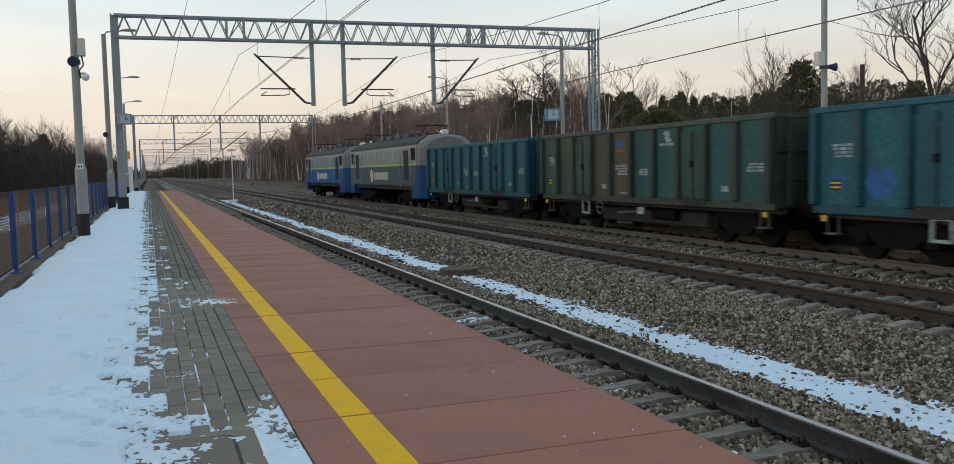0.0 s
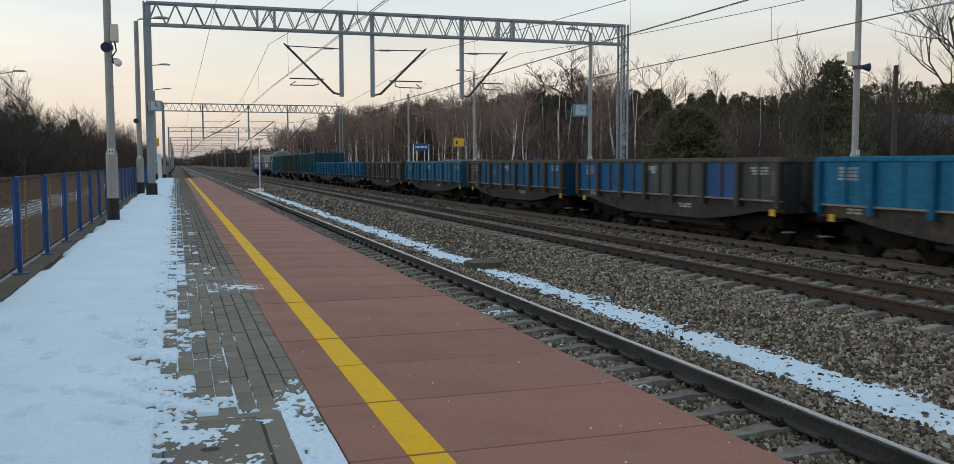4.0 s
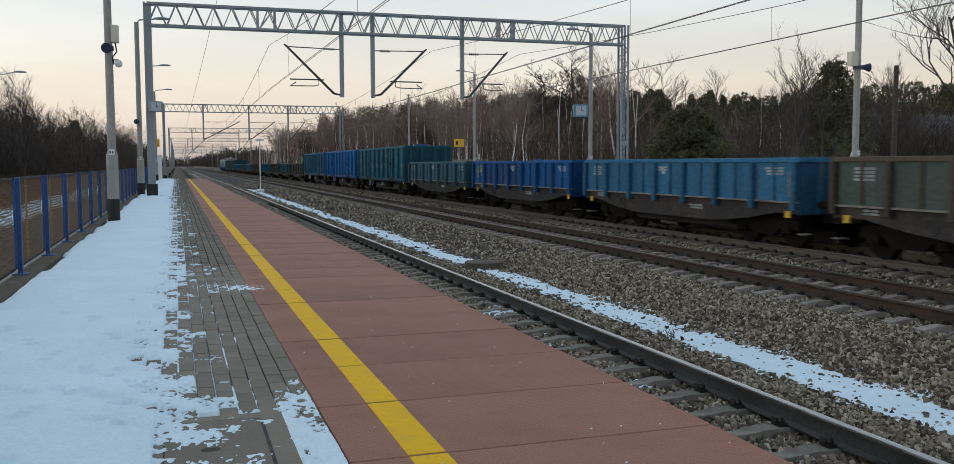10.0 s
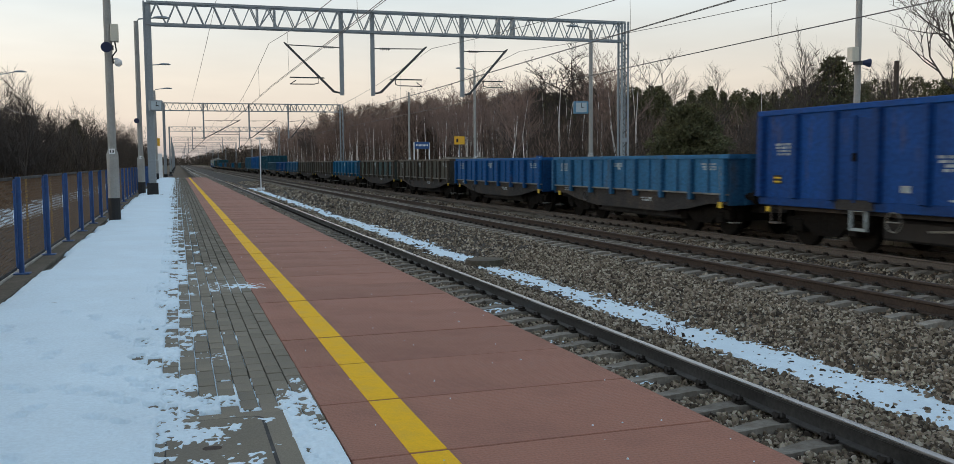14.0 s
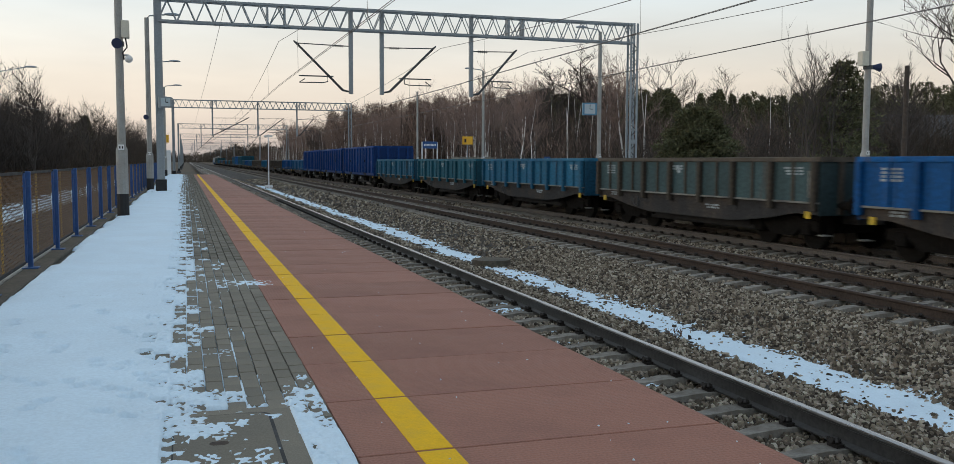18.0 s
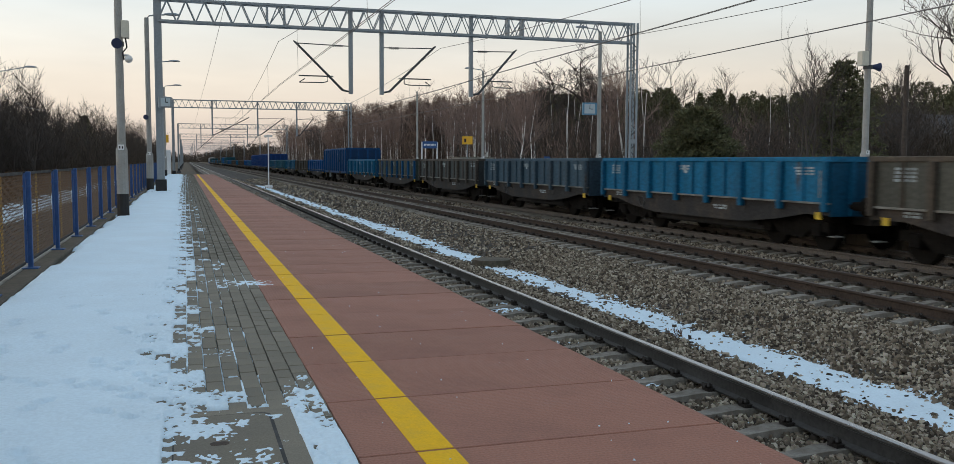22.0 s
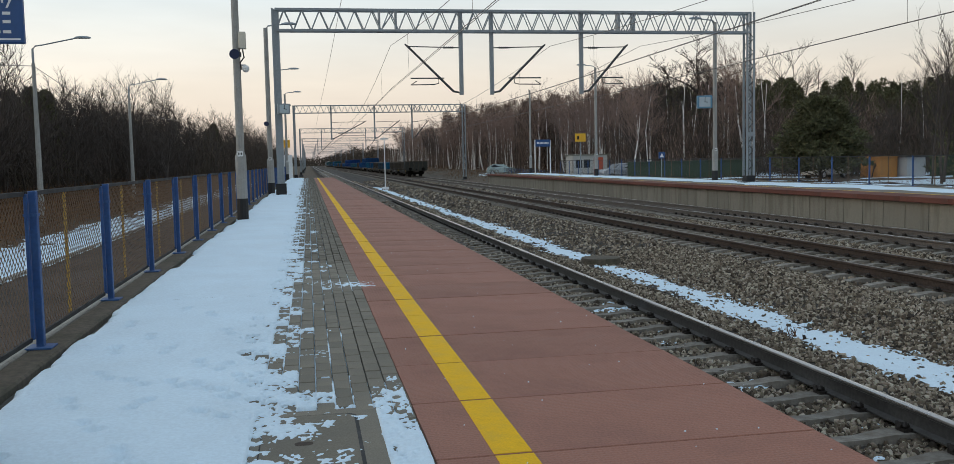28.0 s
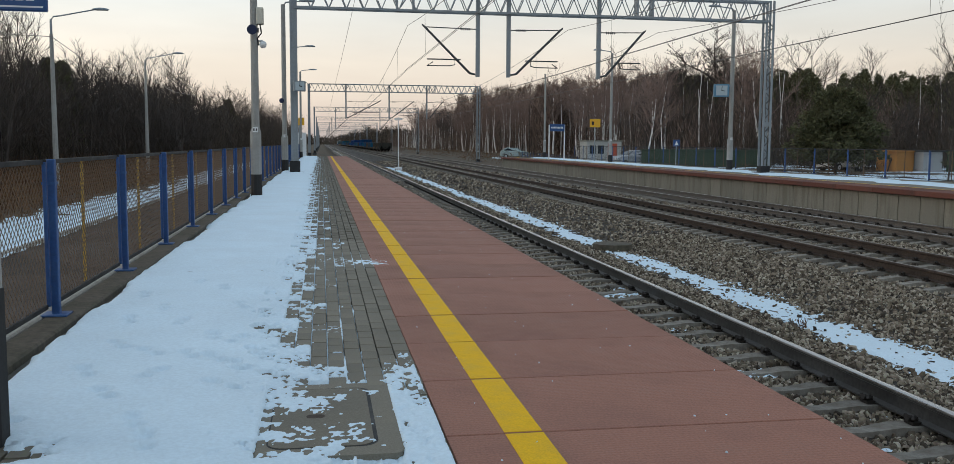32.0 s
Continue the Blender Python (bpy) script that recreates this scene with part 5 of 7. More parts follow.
def low_wagon(length):
    """A four-axle low-sided open wagon with a fish-belly underframe."""
    ob = thing("low_side_wagon", "low-sided open goods wagon on a dark fish-belly frame", "goods wagon", "goods train")
    hb = length / 2 - 0.62
    zb, zt, hw = 1.12, 2.12, 1.42
    for s in (-1, 1):
        side = part("side_wall", boxed(s * hw - (0.025 if s > 0 else -0.012), s * hw + 0.025, -hb, hb, zb, zt - 0.04), M_PAINT, ob)
        part("top_rim", boxed(s * hw - 0.06, s * hw + 0.085, -hb - 0.02, hb + 0.02, zt - 0.11, zt, bevel=0.012), M_PAINT, side)
        n = 15
        RIB = mesh_of(boxed(min(0, s * 0.13), max(0, s * 0.13), -0.075, 0.075, zb - 0.2, zt - 0.1, bevel=0.012), "rib", M_PAINT)
        SEAM_BAR = mesh_of(boxed(min(0, s * 0.05), max(0, s * 0.05), -0.035, 0.035, zb + 0.005, zt - 0.1), "panel_bar", M_PAINT)
        for k in range(n):
            part("panel_bar" if k % 2 else "rib", SEAM_BAR if k % 2 else RIB, None, side, at=(s * (hw + 0.022), -hb + 0.09 + (2 * hb - 0.18) * k / (n - 1), 0))
        if s < 0:
            step_ = (2 * hb - 0.18) / (n - 1)
            SKIN = mesh_of(boxed(-0.025, 0.0, 0.003, 2 * step_ - 0.003, zb, zt - 0.06), "wall_panel", M_PAINT)
            for k in range((n - 1) // 2):
                part("wall_panel", SKIN, None, side, at=(-hw, -hb + 0.09 + 2 * step_ * k, 0))
        fish = bmesh.new()
        prof = [(-hb, zb), (-hb, 0.84), (-hb + 0.9, 0.84), (-3.6, 0.66), (-2.2, 0.52), (2.2, 0.52), (3.6, 0.66), (hb - 0.9, 0.84), (hb, 0.84), (hb, zb)]
        a = [fish.verts.new((s * 1.33, y, z)) for y, z in prof]
        b = [fish.verts.new((s * 1.40, y, z)) for y, z in prof]
        m = len(prof)
        for k in range(m):
            fish.faces.new((a[k], b[k], b[(k + 1) % m], a[(k + 1) % m]))
        fish.faces.new(a)
        fish.faces.new(b[::-1])
        bmesh.ops.recalc_face_normals(fish, faces=fish.faces[:])
        fr = part("fish_belly_frame", fish, M_UNDER, ob, "dark rusty fish-belly side frame")
        # the pale colour draws the highlight along the flange
        part("frame_flange", boxed(min(s * 1.33, s * 1.5), max(s * 1.33, s * 1.5), -hb, hb, zb - 0.04, zb), M_FLANGE, fr, "worn pale frame edge")
        for y in (-3.3, -2.3, 2.3, 3.3):
            hole = tubed([(s * 1.395, y, 0.86), (s * 1.406, y, 0.86)], 0.09, 10)
            for v in hole.verts:
                v.co.y = y + (v.co.y - y) * 1.5
            part("frame_hole", hole, M_BLACK, fr)
    for e in (-1, 1):
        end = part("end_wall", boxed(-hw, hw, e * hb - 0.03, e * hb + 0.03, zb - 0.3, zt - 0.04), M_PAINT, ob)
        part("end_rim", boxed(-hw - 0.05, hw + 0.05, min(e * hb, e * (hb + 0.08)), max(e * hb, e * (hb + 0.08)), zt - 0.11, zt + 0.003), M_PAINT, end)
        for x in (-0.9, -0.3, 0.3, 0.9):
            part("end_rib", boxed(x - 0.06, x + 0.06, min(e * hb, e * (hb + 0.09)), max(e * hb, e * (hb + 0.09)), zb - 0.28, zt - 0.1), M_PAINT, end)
    part("floor", boxed(-hw + 0.03, hw - 0.03, -hb + 0.03, hb - 0.03, zb - 0.1, zb + 0.02), M_UNDER, ob)
    part("centre_sill", boxed(-0.35, 0.35, -hb, hb, 0.6, zb - 0.1), M_UNDER, ob)
    # black block again stands for the shade beneath the wagon
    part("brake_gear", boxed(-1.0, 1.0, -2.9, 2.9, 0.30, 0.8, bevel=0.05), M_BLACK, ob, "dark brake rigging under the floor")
    bars_on(ob, -hw - 0.03, -hb + 0.55, 1.85, 0.6, 0.045, 3, M_STENCIL, 11)
    bars_on(ob, -hw - 0.03, 0.2, 1.86, 0.45, 0.05, 2, M_STENCIL, 13)
    bars_on(ob, -1.405, -1.6, 0.85, 0.5, 0.045, 2, M_STENCIL, 15)
    bars_on(ob, -1.405, 4.3, 1.0, 0.4, 0.045, 2, M_STENCIL, 17)
    emblem(ob, -hw - 0.03, 0.42, 1.80, 0.13)
    bars_on(ob, -hw - 0.03, hb - 1.2, 1.85, 0.5, 0.05, 4, M_STENCIL, 18)
    ring_ = [(-1.42, 2.95 + 0.15 * math.cos(a * math.pi / 6), 0.80 + 0.15 * math.sin(a * math.pi / 6)) for a in range(13)]
    part("brake_wheel", tubed(ring_, 0.016, 5), M_STEEL_DK, ob, "grey brake hand wheel")
    part("end_handle", boxed(-hw - 0.075, -hw - 0.045, -hb + 0.24, -hb + 0.31, 1.22, 1.82, bevel=0.01), M_FLANGE, ob, "pale worn end handle")
    for y in (-hb + 0.02, hb - 0.02):
        part("shunter_step", boxed(-1.36, -1.10, y - 0.10, y + 0.10, 0.37, 0.395), M_FLANGE, ob, "pale shunter's step")
    for y in (-hb + 0.4, hb - 0.4):
        part("end_marker", boxed(-1.425, -1.40, y - 0.09, y + 0.09, 0.74, 0.90), M_STENCIL_Y, ob, "small yellow plate")
    for y in (-hb + 1.75, hb - 1.75):
        bogie(ob, y)
    buffers(ob, hb)
    return ob


FRAME_PARTS = ("rib", "top_rim", "end_rim", "panel_bar", "end_rib", "sill")


def paint(ob, color, rng_):
    """One coat for a wagon: panels, frame, and odd panels in other colours."""
    panels, frame_, ribs = (*color, color[-1])[:3] if isinstance(color[0], tuple) else (color, color, color)
    odd = ODD.get(ob["label"].split(" low-")[0].split(" high-")[0], ())
    cells = sorted((o for o in ob.children_recursive if o.name.startswith("wall_panel")), key=lambda o: o.location.y)
    for o in ob.children_recursive:
        if o.type == "MESH" and o.data.materials and o.data.materials[0] == M_PAINT:
            kind = o.name.split(".")[0]
            # shading put into the coat: ribs and ends darker, top rims as if skylit
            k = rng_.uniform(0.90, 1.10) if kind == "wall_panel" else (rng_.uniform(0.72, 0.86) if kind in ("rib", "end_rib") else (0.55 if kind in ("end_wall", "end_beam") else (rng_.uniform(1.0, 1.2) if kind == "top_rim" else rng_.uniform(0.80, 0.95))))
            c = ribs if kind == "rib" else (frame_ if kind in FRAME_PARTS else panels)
            if kind == "wall_panel":
                for lo, hi, other in odd:
                    if lo <= cells.index(o) <= hi:
                        c = other
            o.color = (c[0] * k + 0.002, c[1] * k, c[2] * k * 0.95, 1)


TEAL = (0.018, 0.110, 0.145)
BLUE = (0.002, 0.075, 0.245)
BLUE2 = (0.004, 0.112, 0.235)
DEEP = (0.002, 0.047, 0.205)
RUST = (0.070, 0.060, 0.050)
OLIVE = ((0.050, 0.080, 0.076), RUST)
BROWN = ((0.070, 0.075, 0.068), RUST)
SLATE = ((0.050, 0.064, 0.072), (0.065, 0.06, 0.056))
PATCH = (0.004, 0.085, 0.225)
# wagons with panels repainted in other colours: from panel, to panel, colour
ODD = {
    "teal and rust": ((0, 4, (0.026, 0.085, 0.088)), (5, 6, (0.072, 0.064, 0.048)), (7, 8, (0.05, 0.07, 0.055))),
    "blue and rust": ((6, 6, (0.075, 0.08, 0.062)),),
    "grey, blue scrawled": ((4, 6, PATCH), (1, 1, (0.02, 0.07, 0.2))),
    "teal and blue": ((0, 1, PATCH), (2, 3, (0.008, 0.08, 0.26)), (4, 5, (0.02, 0.11, 0.17))),
    "yellow scrawled blue": ((3, 5, (0.012, 0.055, 0.16)),),
    "blue patched brown": ((0, 0, (0.03, 0.08, 0.13)),),
    "olive and teal": ((0, 2, (0.035, 0.085, 0.10)),),
}
# kind, colour, pitch, words for the colour
CONSIST = (
    ("h", (0.022, 0.095, 0.125), 14.04, "faded teal"), ("h", ((0.042, 0.085, 0.078), (0.05, 0.066, 0.058)), 14.04, "teal and rust"), ("h", (0.018, 0.088, 0.12), 14.04, "patched teal"),
    ("l", BLUE2, 12.45, "bright blue"), ("l", BLUE2, 12.45, "bright blue"), ("l", SLATE, 12.45, "dirty slate grey"), ("l", (0.022, 0.115, 0.22), 12.45, "blue"), ("l", ((0.006, 0.085, 0.19), RUST, RUST), 12.45, "blue and rust"),
    ("l", SLATE, 12.45, "grey, blue scrawled"), ("l", BLUE2, 12.45, "blue"), ("l", BROWN, 12.45, "rusty brown"), ("l", TEAL, 12.45, "teal"), ("l", BROWN, 12.45, "rusty brown"),
    ("H", (0.022, 0.11, 0.18), 15.95, "teal and blue"), ("H", (0.004, 0.110, 0.33), 15.95, "bright blue"), ("H", (0.010, 0.095, 0.150), 15.95, "faded teal"),
    ("l", (0.03, 0.10, 0.15), 12.45, "teal"), ("l", BLUE, 12.35, "yellow scrawled blue"), ("l", (0.022, 0.12, 0.24), 12.35, "blue"), ("l", OLIVE, 12.35, "olive and teal"), ("l", BROWN, 12.35, "rusty brown"),
    ("l", BLUE2, 12.35, "bright blue"), ("l", OLIVE, 12.45, "olive and teal"), ("l", BROWN, 12.45, "rusty brown"), ("l", BLUE, 12.45, "deep blue"), ("l", (0.022, 0.12, 0.26), 12.45, "blue"),
    ("h", DEEP, 14.26, "deep blue"), ("h", DEEP, 14.26, "deep blue"), ("h", DEEP, 14.26, "deep blue"),
    ("l", (0.022, 0.12, 0.21), 12.45, "blue"), ("l", (0.018, 0.110, 0.165), 12.45, "teal"), ("l", (0.016, 0.115, 0.215), 12.45, "teal blue"), ("l", ((0.042, 0.078, 0.088), RUST), 12.45, "weathered teal grey"), ("l", BLUE, 12.45, "bright blue"),
    ("h", (0.002, 0.058, 0.182), 14.04, "deep blue"),
    ("l", BLUE2, 12.45, "bright blue"), ("l", (OLIVE[0], RUST, (0.008, 0.085, 0.22)), 12.45, "blue ribbed grey"), ("l", SLATE, 12.45, "slate grey"), ("l", (0.04, 0.08, 0.12), 12.45, "dull blue grey"), ("l", BLUE2, 12.45, "bright blue"), ("l", BROWN, 12.45, "rusty brown"), ("l", BROWN, 12.45, "blue patched brown"),
)
HEAD = 44.45
SCHEDULE = []


def ride(ob, y):
    """Remember where a vehicle's middle is at the start."""
    SCHEDULE.append((ob, y))


# the locomotives
def locomotive(upper, lower, label):
    ob = thing("electric_locomotive", label, "locomotive", "goods train")
    hl = 19.24 / 2 - 0.62
    hw = 1.48
    body = bmesh.new()
    prof = [(-hw, 1.18), (-hw, 3.20), (-hw + 0.10, 3.48), (-0.9, 3.82), (0, 3.94), (0.9, 3.82), (hw - 0.10, 3.48), (hw, 3.20), (hw, 1.18)]
    prism(body, prof, -hl + 0.9, hl - 0.9)
    part("body", body, M_PAINT, ob).color = (*upper, 1)
    for e in (-1, 1):
        cab = bmesh.new()
        rows_ = []
        for y, sx, top in ((hl - 0.9, 1.0, 1.0), (hl - 0.35, 0.97, 0.985), (hl - 0.02, 0.80, 0.93)):
            rows_.append([cab.verts.new((x * sx, e * y, 0.95 + (z - 0.95) * top)) for x, z in prof])
        rows_.append([cab.verts.new((x * 0.78, e * (hl + 0.06), 0.95 + (z - 0.95) * (0.5 if z > 2 else 0.9))) for x, z in prof])
        for a, b in zip(rows_, rows_[1:]):
            for k in range(len(prof) - 1):
                cab.faces.new((a[k], a[k + 1], b[k + 1], b[k]))
            cab.faces.new((a[-1], a[0], b[0], b[-1]))
        cab.faces.new(rows_[-1])
        bmesh.ops.recalc_face_normals(cab, faces=cab.faces[:])
        c = part("cab", cab, M_PAINT, ob)
        c.color = (*(0.8 * v for v in upper), 1)
        for s in (-1, 1):
            part("windscreen", boxed(s * 0.55 - 0.42, s * 0.55 + 0.42, min(e * (hl - 0.14), e * (hl + 0.0)), max(e * (hl - 0.14), e * (hl + 0.0)), 2.55, 3.2), M_GLASS, c, "dark windscreen").rotation_euler.x = e * radians(-4)
            part("cab_window", boxed(s * (hw + 0.004) - 0.01, s * (hw + 0.004) + 0.01, e * (hl - 1.5) - 0.4, e * (hl - 1.5) + 0.4, 2.55, 3.2, bevel=0.004), M_GLASS, c, "dark cab window")
            part("headlight", tubed([(s * 0.95, e * (hl - 0.1), 1.5), (s * 0.95, e * (hl + 0.11), 1.5)], 0.13, 12), M_WHITE, c, "round headlight")
        lowc = bmesh.new()
        low = [(-hw, 0.55), (-hw, 2.28), (hw, 2.28), (hw, 0.55)]
        rings_ = [[lowc.verts.new((x * sx, e * y, z)) for x, z in low] for y, sx in ((hl - 1.9, 1.008), (hl - 0.9, 1.008), (hl - 0.33, 0.98), (hl + 0.01, 0.82), (hl + 0.075, 0.80))]
        for a, b in zip(rings_, rings_[1:]):
            for k in range(4):
                lowc.faces.new((a[k], a[(k + 1) % 4], b[(k + 1) % 4], b[k]))
        lowc.faces.new(rings_[0])
        lowc.faces.new(rings_[-1][::-1])
        bmesh.ops.recalc_face_normals(lowc, faces=lowc.faces[:])
        part("cab_skirt", lowc, M_PAINT, c, "blue lower cab front").color = (0.003, 0.052, 0.165, 1)
        part("top_light", tubed([(0, e * (hl - 0.9), 3.95), (0, e * (hl - 0.4), 3.95)], 0.17, 12), M_WHITE, c, "round roof headlight")
    for s in (-1, 1):
        x = s * (hw + 0.006)
        sk = part("lower_band", boxed(x - 0.006, x + 0.006, -hl + 0.9, hl - 0.9, 1.18, 2.28), M_PAINT, ob, "painted lower side band")
        sk.color = (*lower, 1)
        ln = part("stripe", boxed(x - 0.008, x + 0.008, -hl + 0.9, hl - 0.9, 2.28, 2.37), M_LIME, ob, "lime yellow stripe")
        for k in range(4):
            y = -3.6 + 2.1 * k
            part("side_window", boxed(x - 0.01, x + 0.01, y, y + 0.45, 2.62, 3.15, bevel=0.004), M_STEEL, ob, "grey framed side window")
        for y in (-7.2, -5.0, 4.8, 7.0):
            part("handrail", tubed([(x + s * 0.04, y, 1.1), (x + s * 0.04, y, 3.0)], 0.022, 6), M_STENCIL, ob)
        for y in (-6.3, 5.9):
            gr = part("grille", boxed(x - 0.01, x + 0.01, y - 0.3, y + 0.7, 1.5, 3.1), M_UNDER, ob, "dark ventilation grille")
        logo = bmesh.new()
        tube(logo, [(x - 0.012, 2.0, 1.72), (x + 0.012, 2.0, 1.72)], 0.40, 14)
        for k in range(8):
            box(logo, x - 0.012, x + 0.012, 1.02 - 0.44 * k, 1.36 - 0.44 * k, 1.50, 1.94)
        part("emblem", logo, M_LOGO, ob, "pale cream emblem bars")
        part("side_frame", boxed(s * 1.25 - 0.1, s * 1.25 + 0.1, -hl + 0.4, hl - 0.4, 0.95, 1.18), M_UNDER, ob)
    top_ = [(-hw + 0.03, 3.36), (-hw + 0.07, 3.50), (-0.9, 3.845), (0, 3.965), (0.9, 3.845), (hw - 0.07, 3.50), (hw - 0.03, 3.36)]
    part("roof", prism(bmesh.new(), top_, -hl + 0.7, hl - 0.7), M_SOOT, ob, "dark sooty roof")
    part("roof_walk", boxed(-0.35, 0.35, -6.5, 6.5, 3.94, 4.0), M_STEEL_DK, ob)
    for y in (-3, -1, 1, 3):
        part("roof_box", boxed(-0.6, 0.6, y - 0.6, y + 0.6, 3.86, 4.12, bevel=0.04), M_STEEL_DK, ob)
    for y in (-6.2, 6.2):
        pan = bmesh.new()
        for s in (-1, 1):
            for dy, zz in ((-0.9, 4.33), (0.9, 4.33)):
                tube(pan, [(s * 0.55, y, 4.05), (s * 0.6, y + dy, zz)], 0.03, 5)
            tube(pan, [(s * 0.6, y - 0.9, 4.33), (s * 0.7, y + 0.1, 4.43), (s * 0.6, y + 0.9, 4.33)], 0.025, 5)
        for dy in (-0.1, 0.15):
            tube(pan, [(-0.9, y + dy, 4.43), (0.9, y + dy, 4.43)], 0.03, 5)
        for x in (-0.5, 0.5):
            for dy in (-0.7, 0.7):
                tube(pan, [(x, y + dy, 3.8), (x, y + dy, 4.07)], 0.07, 8)
        part("pantograph", pan, M_RAIL, ob, "folded rusty pantograph")
    for yc in (-5.1, 5.1):
        b = bogie(ob, yc, 3.5)
        for s in (-1, 1):
            w = part("wheel", WHEEL, None, b, at=(s * 0.78, 0, WHEEL_R))
            w.scale.x = -s
    buffers(ob, hl)
    return ob


loco = locomotive((0.24, 0.245, 0.225), (0.055, 0.080, 0.105), "grey electric locomotive with a lime stripe and blue cab ends")
ride(loco, HEAD + 19.24 / 2)
loco2 = locomotive((0.19, 0.22, 0.235), (0.004, 0.085, 0.26), "blue and pale grey electric locomotive with a lime stripe")
ride(loco2, HEAD + 19.24 * 1.5)

M_SPRAY_BLUE = material("spray_blue", (0.006, 0.075, 0.24), 0.6, vary=0.3, grain=8, patch=3, bump=0)
M_SPRAY_PALE = material("spray_pale", (0.10, 0.19, 0.24), 0.7, vary=0.5, grain=5, patch=4, bump=0)
M_SPRAY_YELLOW = material("spray_yellow", (0.13, 0.16, 0.05), 0.7, vary=0.5, grain=5, patch=4, bump=0)
# touched-up and scrawled spots: from y, to y, from z, to z, paint
SCRAWLS = {
    "patched teal": ((5.35, 6.05, 1.5, 1.72, M_SPRAY_BLUE), (4.1, 4.9, 1.25, 1.9, M_SPRAY_BLUE)),
    "teal and rust": ((0.5, 1.05, 2.55, 2.75, M_SPRAY_BLUE), (0.5, 1.0, 2.40, 2.54, M_ORANGE)),
    "teal and blue": ((6.1, 6.6, 1.9, 2.5, M_SPRAY_BLUE), (2.3, 3.0, 1.55, 1.95, M_SPRAY_PALE), (-4.9, -4.7, 1.3, 1.4, M_STENCIL)),
    "yellow scrawled blue": ((4.75, 5.25, 1.45, 1.9, M_SPRAY_YELLOW), (4.0, 4.4, 1.5, 1.85, M_SPRAY_YELLOW)),
    "deep blue": (),
}

rng_paint = random.Random(11)
PROTO, MADE = {}, []
at = HEAD
for kind, color, pitch, words in CONSIST:
    if kind not in PROTO:
        PROTO[kind] = w = low_wagon(12.45) if kind == "l" else high_wagon(pitch, kind == "h")
    else:
        w = copy_thing(PROTO[kind], Matrix.Identity(4))
    w["label"] = words + (" low-sided open goods wagon on a dark fish-belly frame" if kind == "l" else " high-sided open goods wagon with ribbed walls")
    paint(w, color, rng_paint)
    MADE.append((w, words, kind))
    ride(w, at - pitch / 2)
    at -= pitch

for w, words, kind in MADE:
    for y0, y1, z0, z1, mat in SCRAWLS.get(words, ()):
        x_ = -1.452 if kind != "l" else -1.446
        spot = bmesh.new()
        r_ = random.Random(int(y0 * 100))
        yc, zc = (y0 + y1) / 2, (z0 + z1) / 2
        ring_ = [(yc + r_.uniform(0.38, 0.6) * (y1 - y0) * math.cos(a), zc + r_.uniform(0.38, 0.6) * (z1 - z0) * math.sin(a)) for a in np.arange(0, 6.2, 0.35)]
        spot.faces.new([spot.verts.new((x_ - 0.004, y_, z_)) for y_, z_ in ring_])
        part("paint_patch", spot, mat, w, "blotch of other paint")


# freehand scrawls: wagon, kind: y, z, width, height, paint
LOOPS = {
    ("bright blue", "H"): ((-3.3, 1.95, 1.1, 0.95, M_SPRAY_PALE), (-5.1, 1.9, 1.3, 0.7, M_SPRAY_PALE), (0.1, 1.75, 0.9, 0.8, M_SPRAY_PALE), (-2.0, 1.9, 0.7, 0.5, M_STENCIL)),
    ("teal and blue", "H"): ((1.7, 1.7, 0.7, 0.7, M_SPRAY_PALE), (0.3, 1.8, 0.6, 0.9, M_SPRAY_YELLOW), (5.0, 1.8, 0.7, 0.9, M_SPRAY_PALE), (3.6, 1.6, 0.6, 0.5, M_STENCIL)),
    ("faded teal", "H"): ((2.5, 1.7, 1.0, 0.5, M_SPRAY_PALE), (-1.2, 1.9, 1.0, 0.5, M_SPRAY_PALE)),
    ("yellow scrawled blue", "l"): ((4.8, 1.6, 0.9, 0.6, M_SPRAY_YELLOW), (3.9, 1.62, 0.5, 0.5, M_SPRAY_YELLOW)),
    ("blue and rust", "l"): ((2.2, 1.62, 1.0, 0.5, M_SPRAY_PALE),),
    ("olive and teal", "l"): ((-3.6, 1.6, 0.8, 0.5, M_SPRAY_PALE),),
    ("teal and rust", "h"): ((-3.4, 1.8, 0.5, 0.6, M_SPRAY_PALE),),
}
for n_made, (w, words, kind) in enumerate(MADE):
    for k, (y, z, wd, ht, mat) in enumerate(LOOPS.get((words, kind), ())):
        scrawl(w, -1.462 if kind != "l" else -1.452, y, z, wd, ht, mat, 100 + 7 * n_made + k)


# how far the train falls behind its first speed
LAG = ((0, 0), (4, 0.06), (9, 0.15), (14, 0.18), (17, 0.22), (18.5, 0.5), (20, 1.06), (22, 1.6), (24, 2.1), (28, 3.15), (32, 4.2))


def motions():
    """The whole train runs straight along the third track."""
    for ob, y in SCHEDULE:
        walk(ob, [(t, pose(TRAIN_X, y + SPEED * t - lag, RAIL_Z)) for t, lag in LAG])

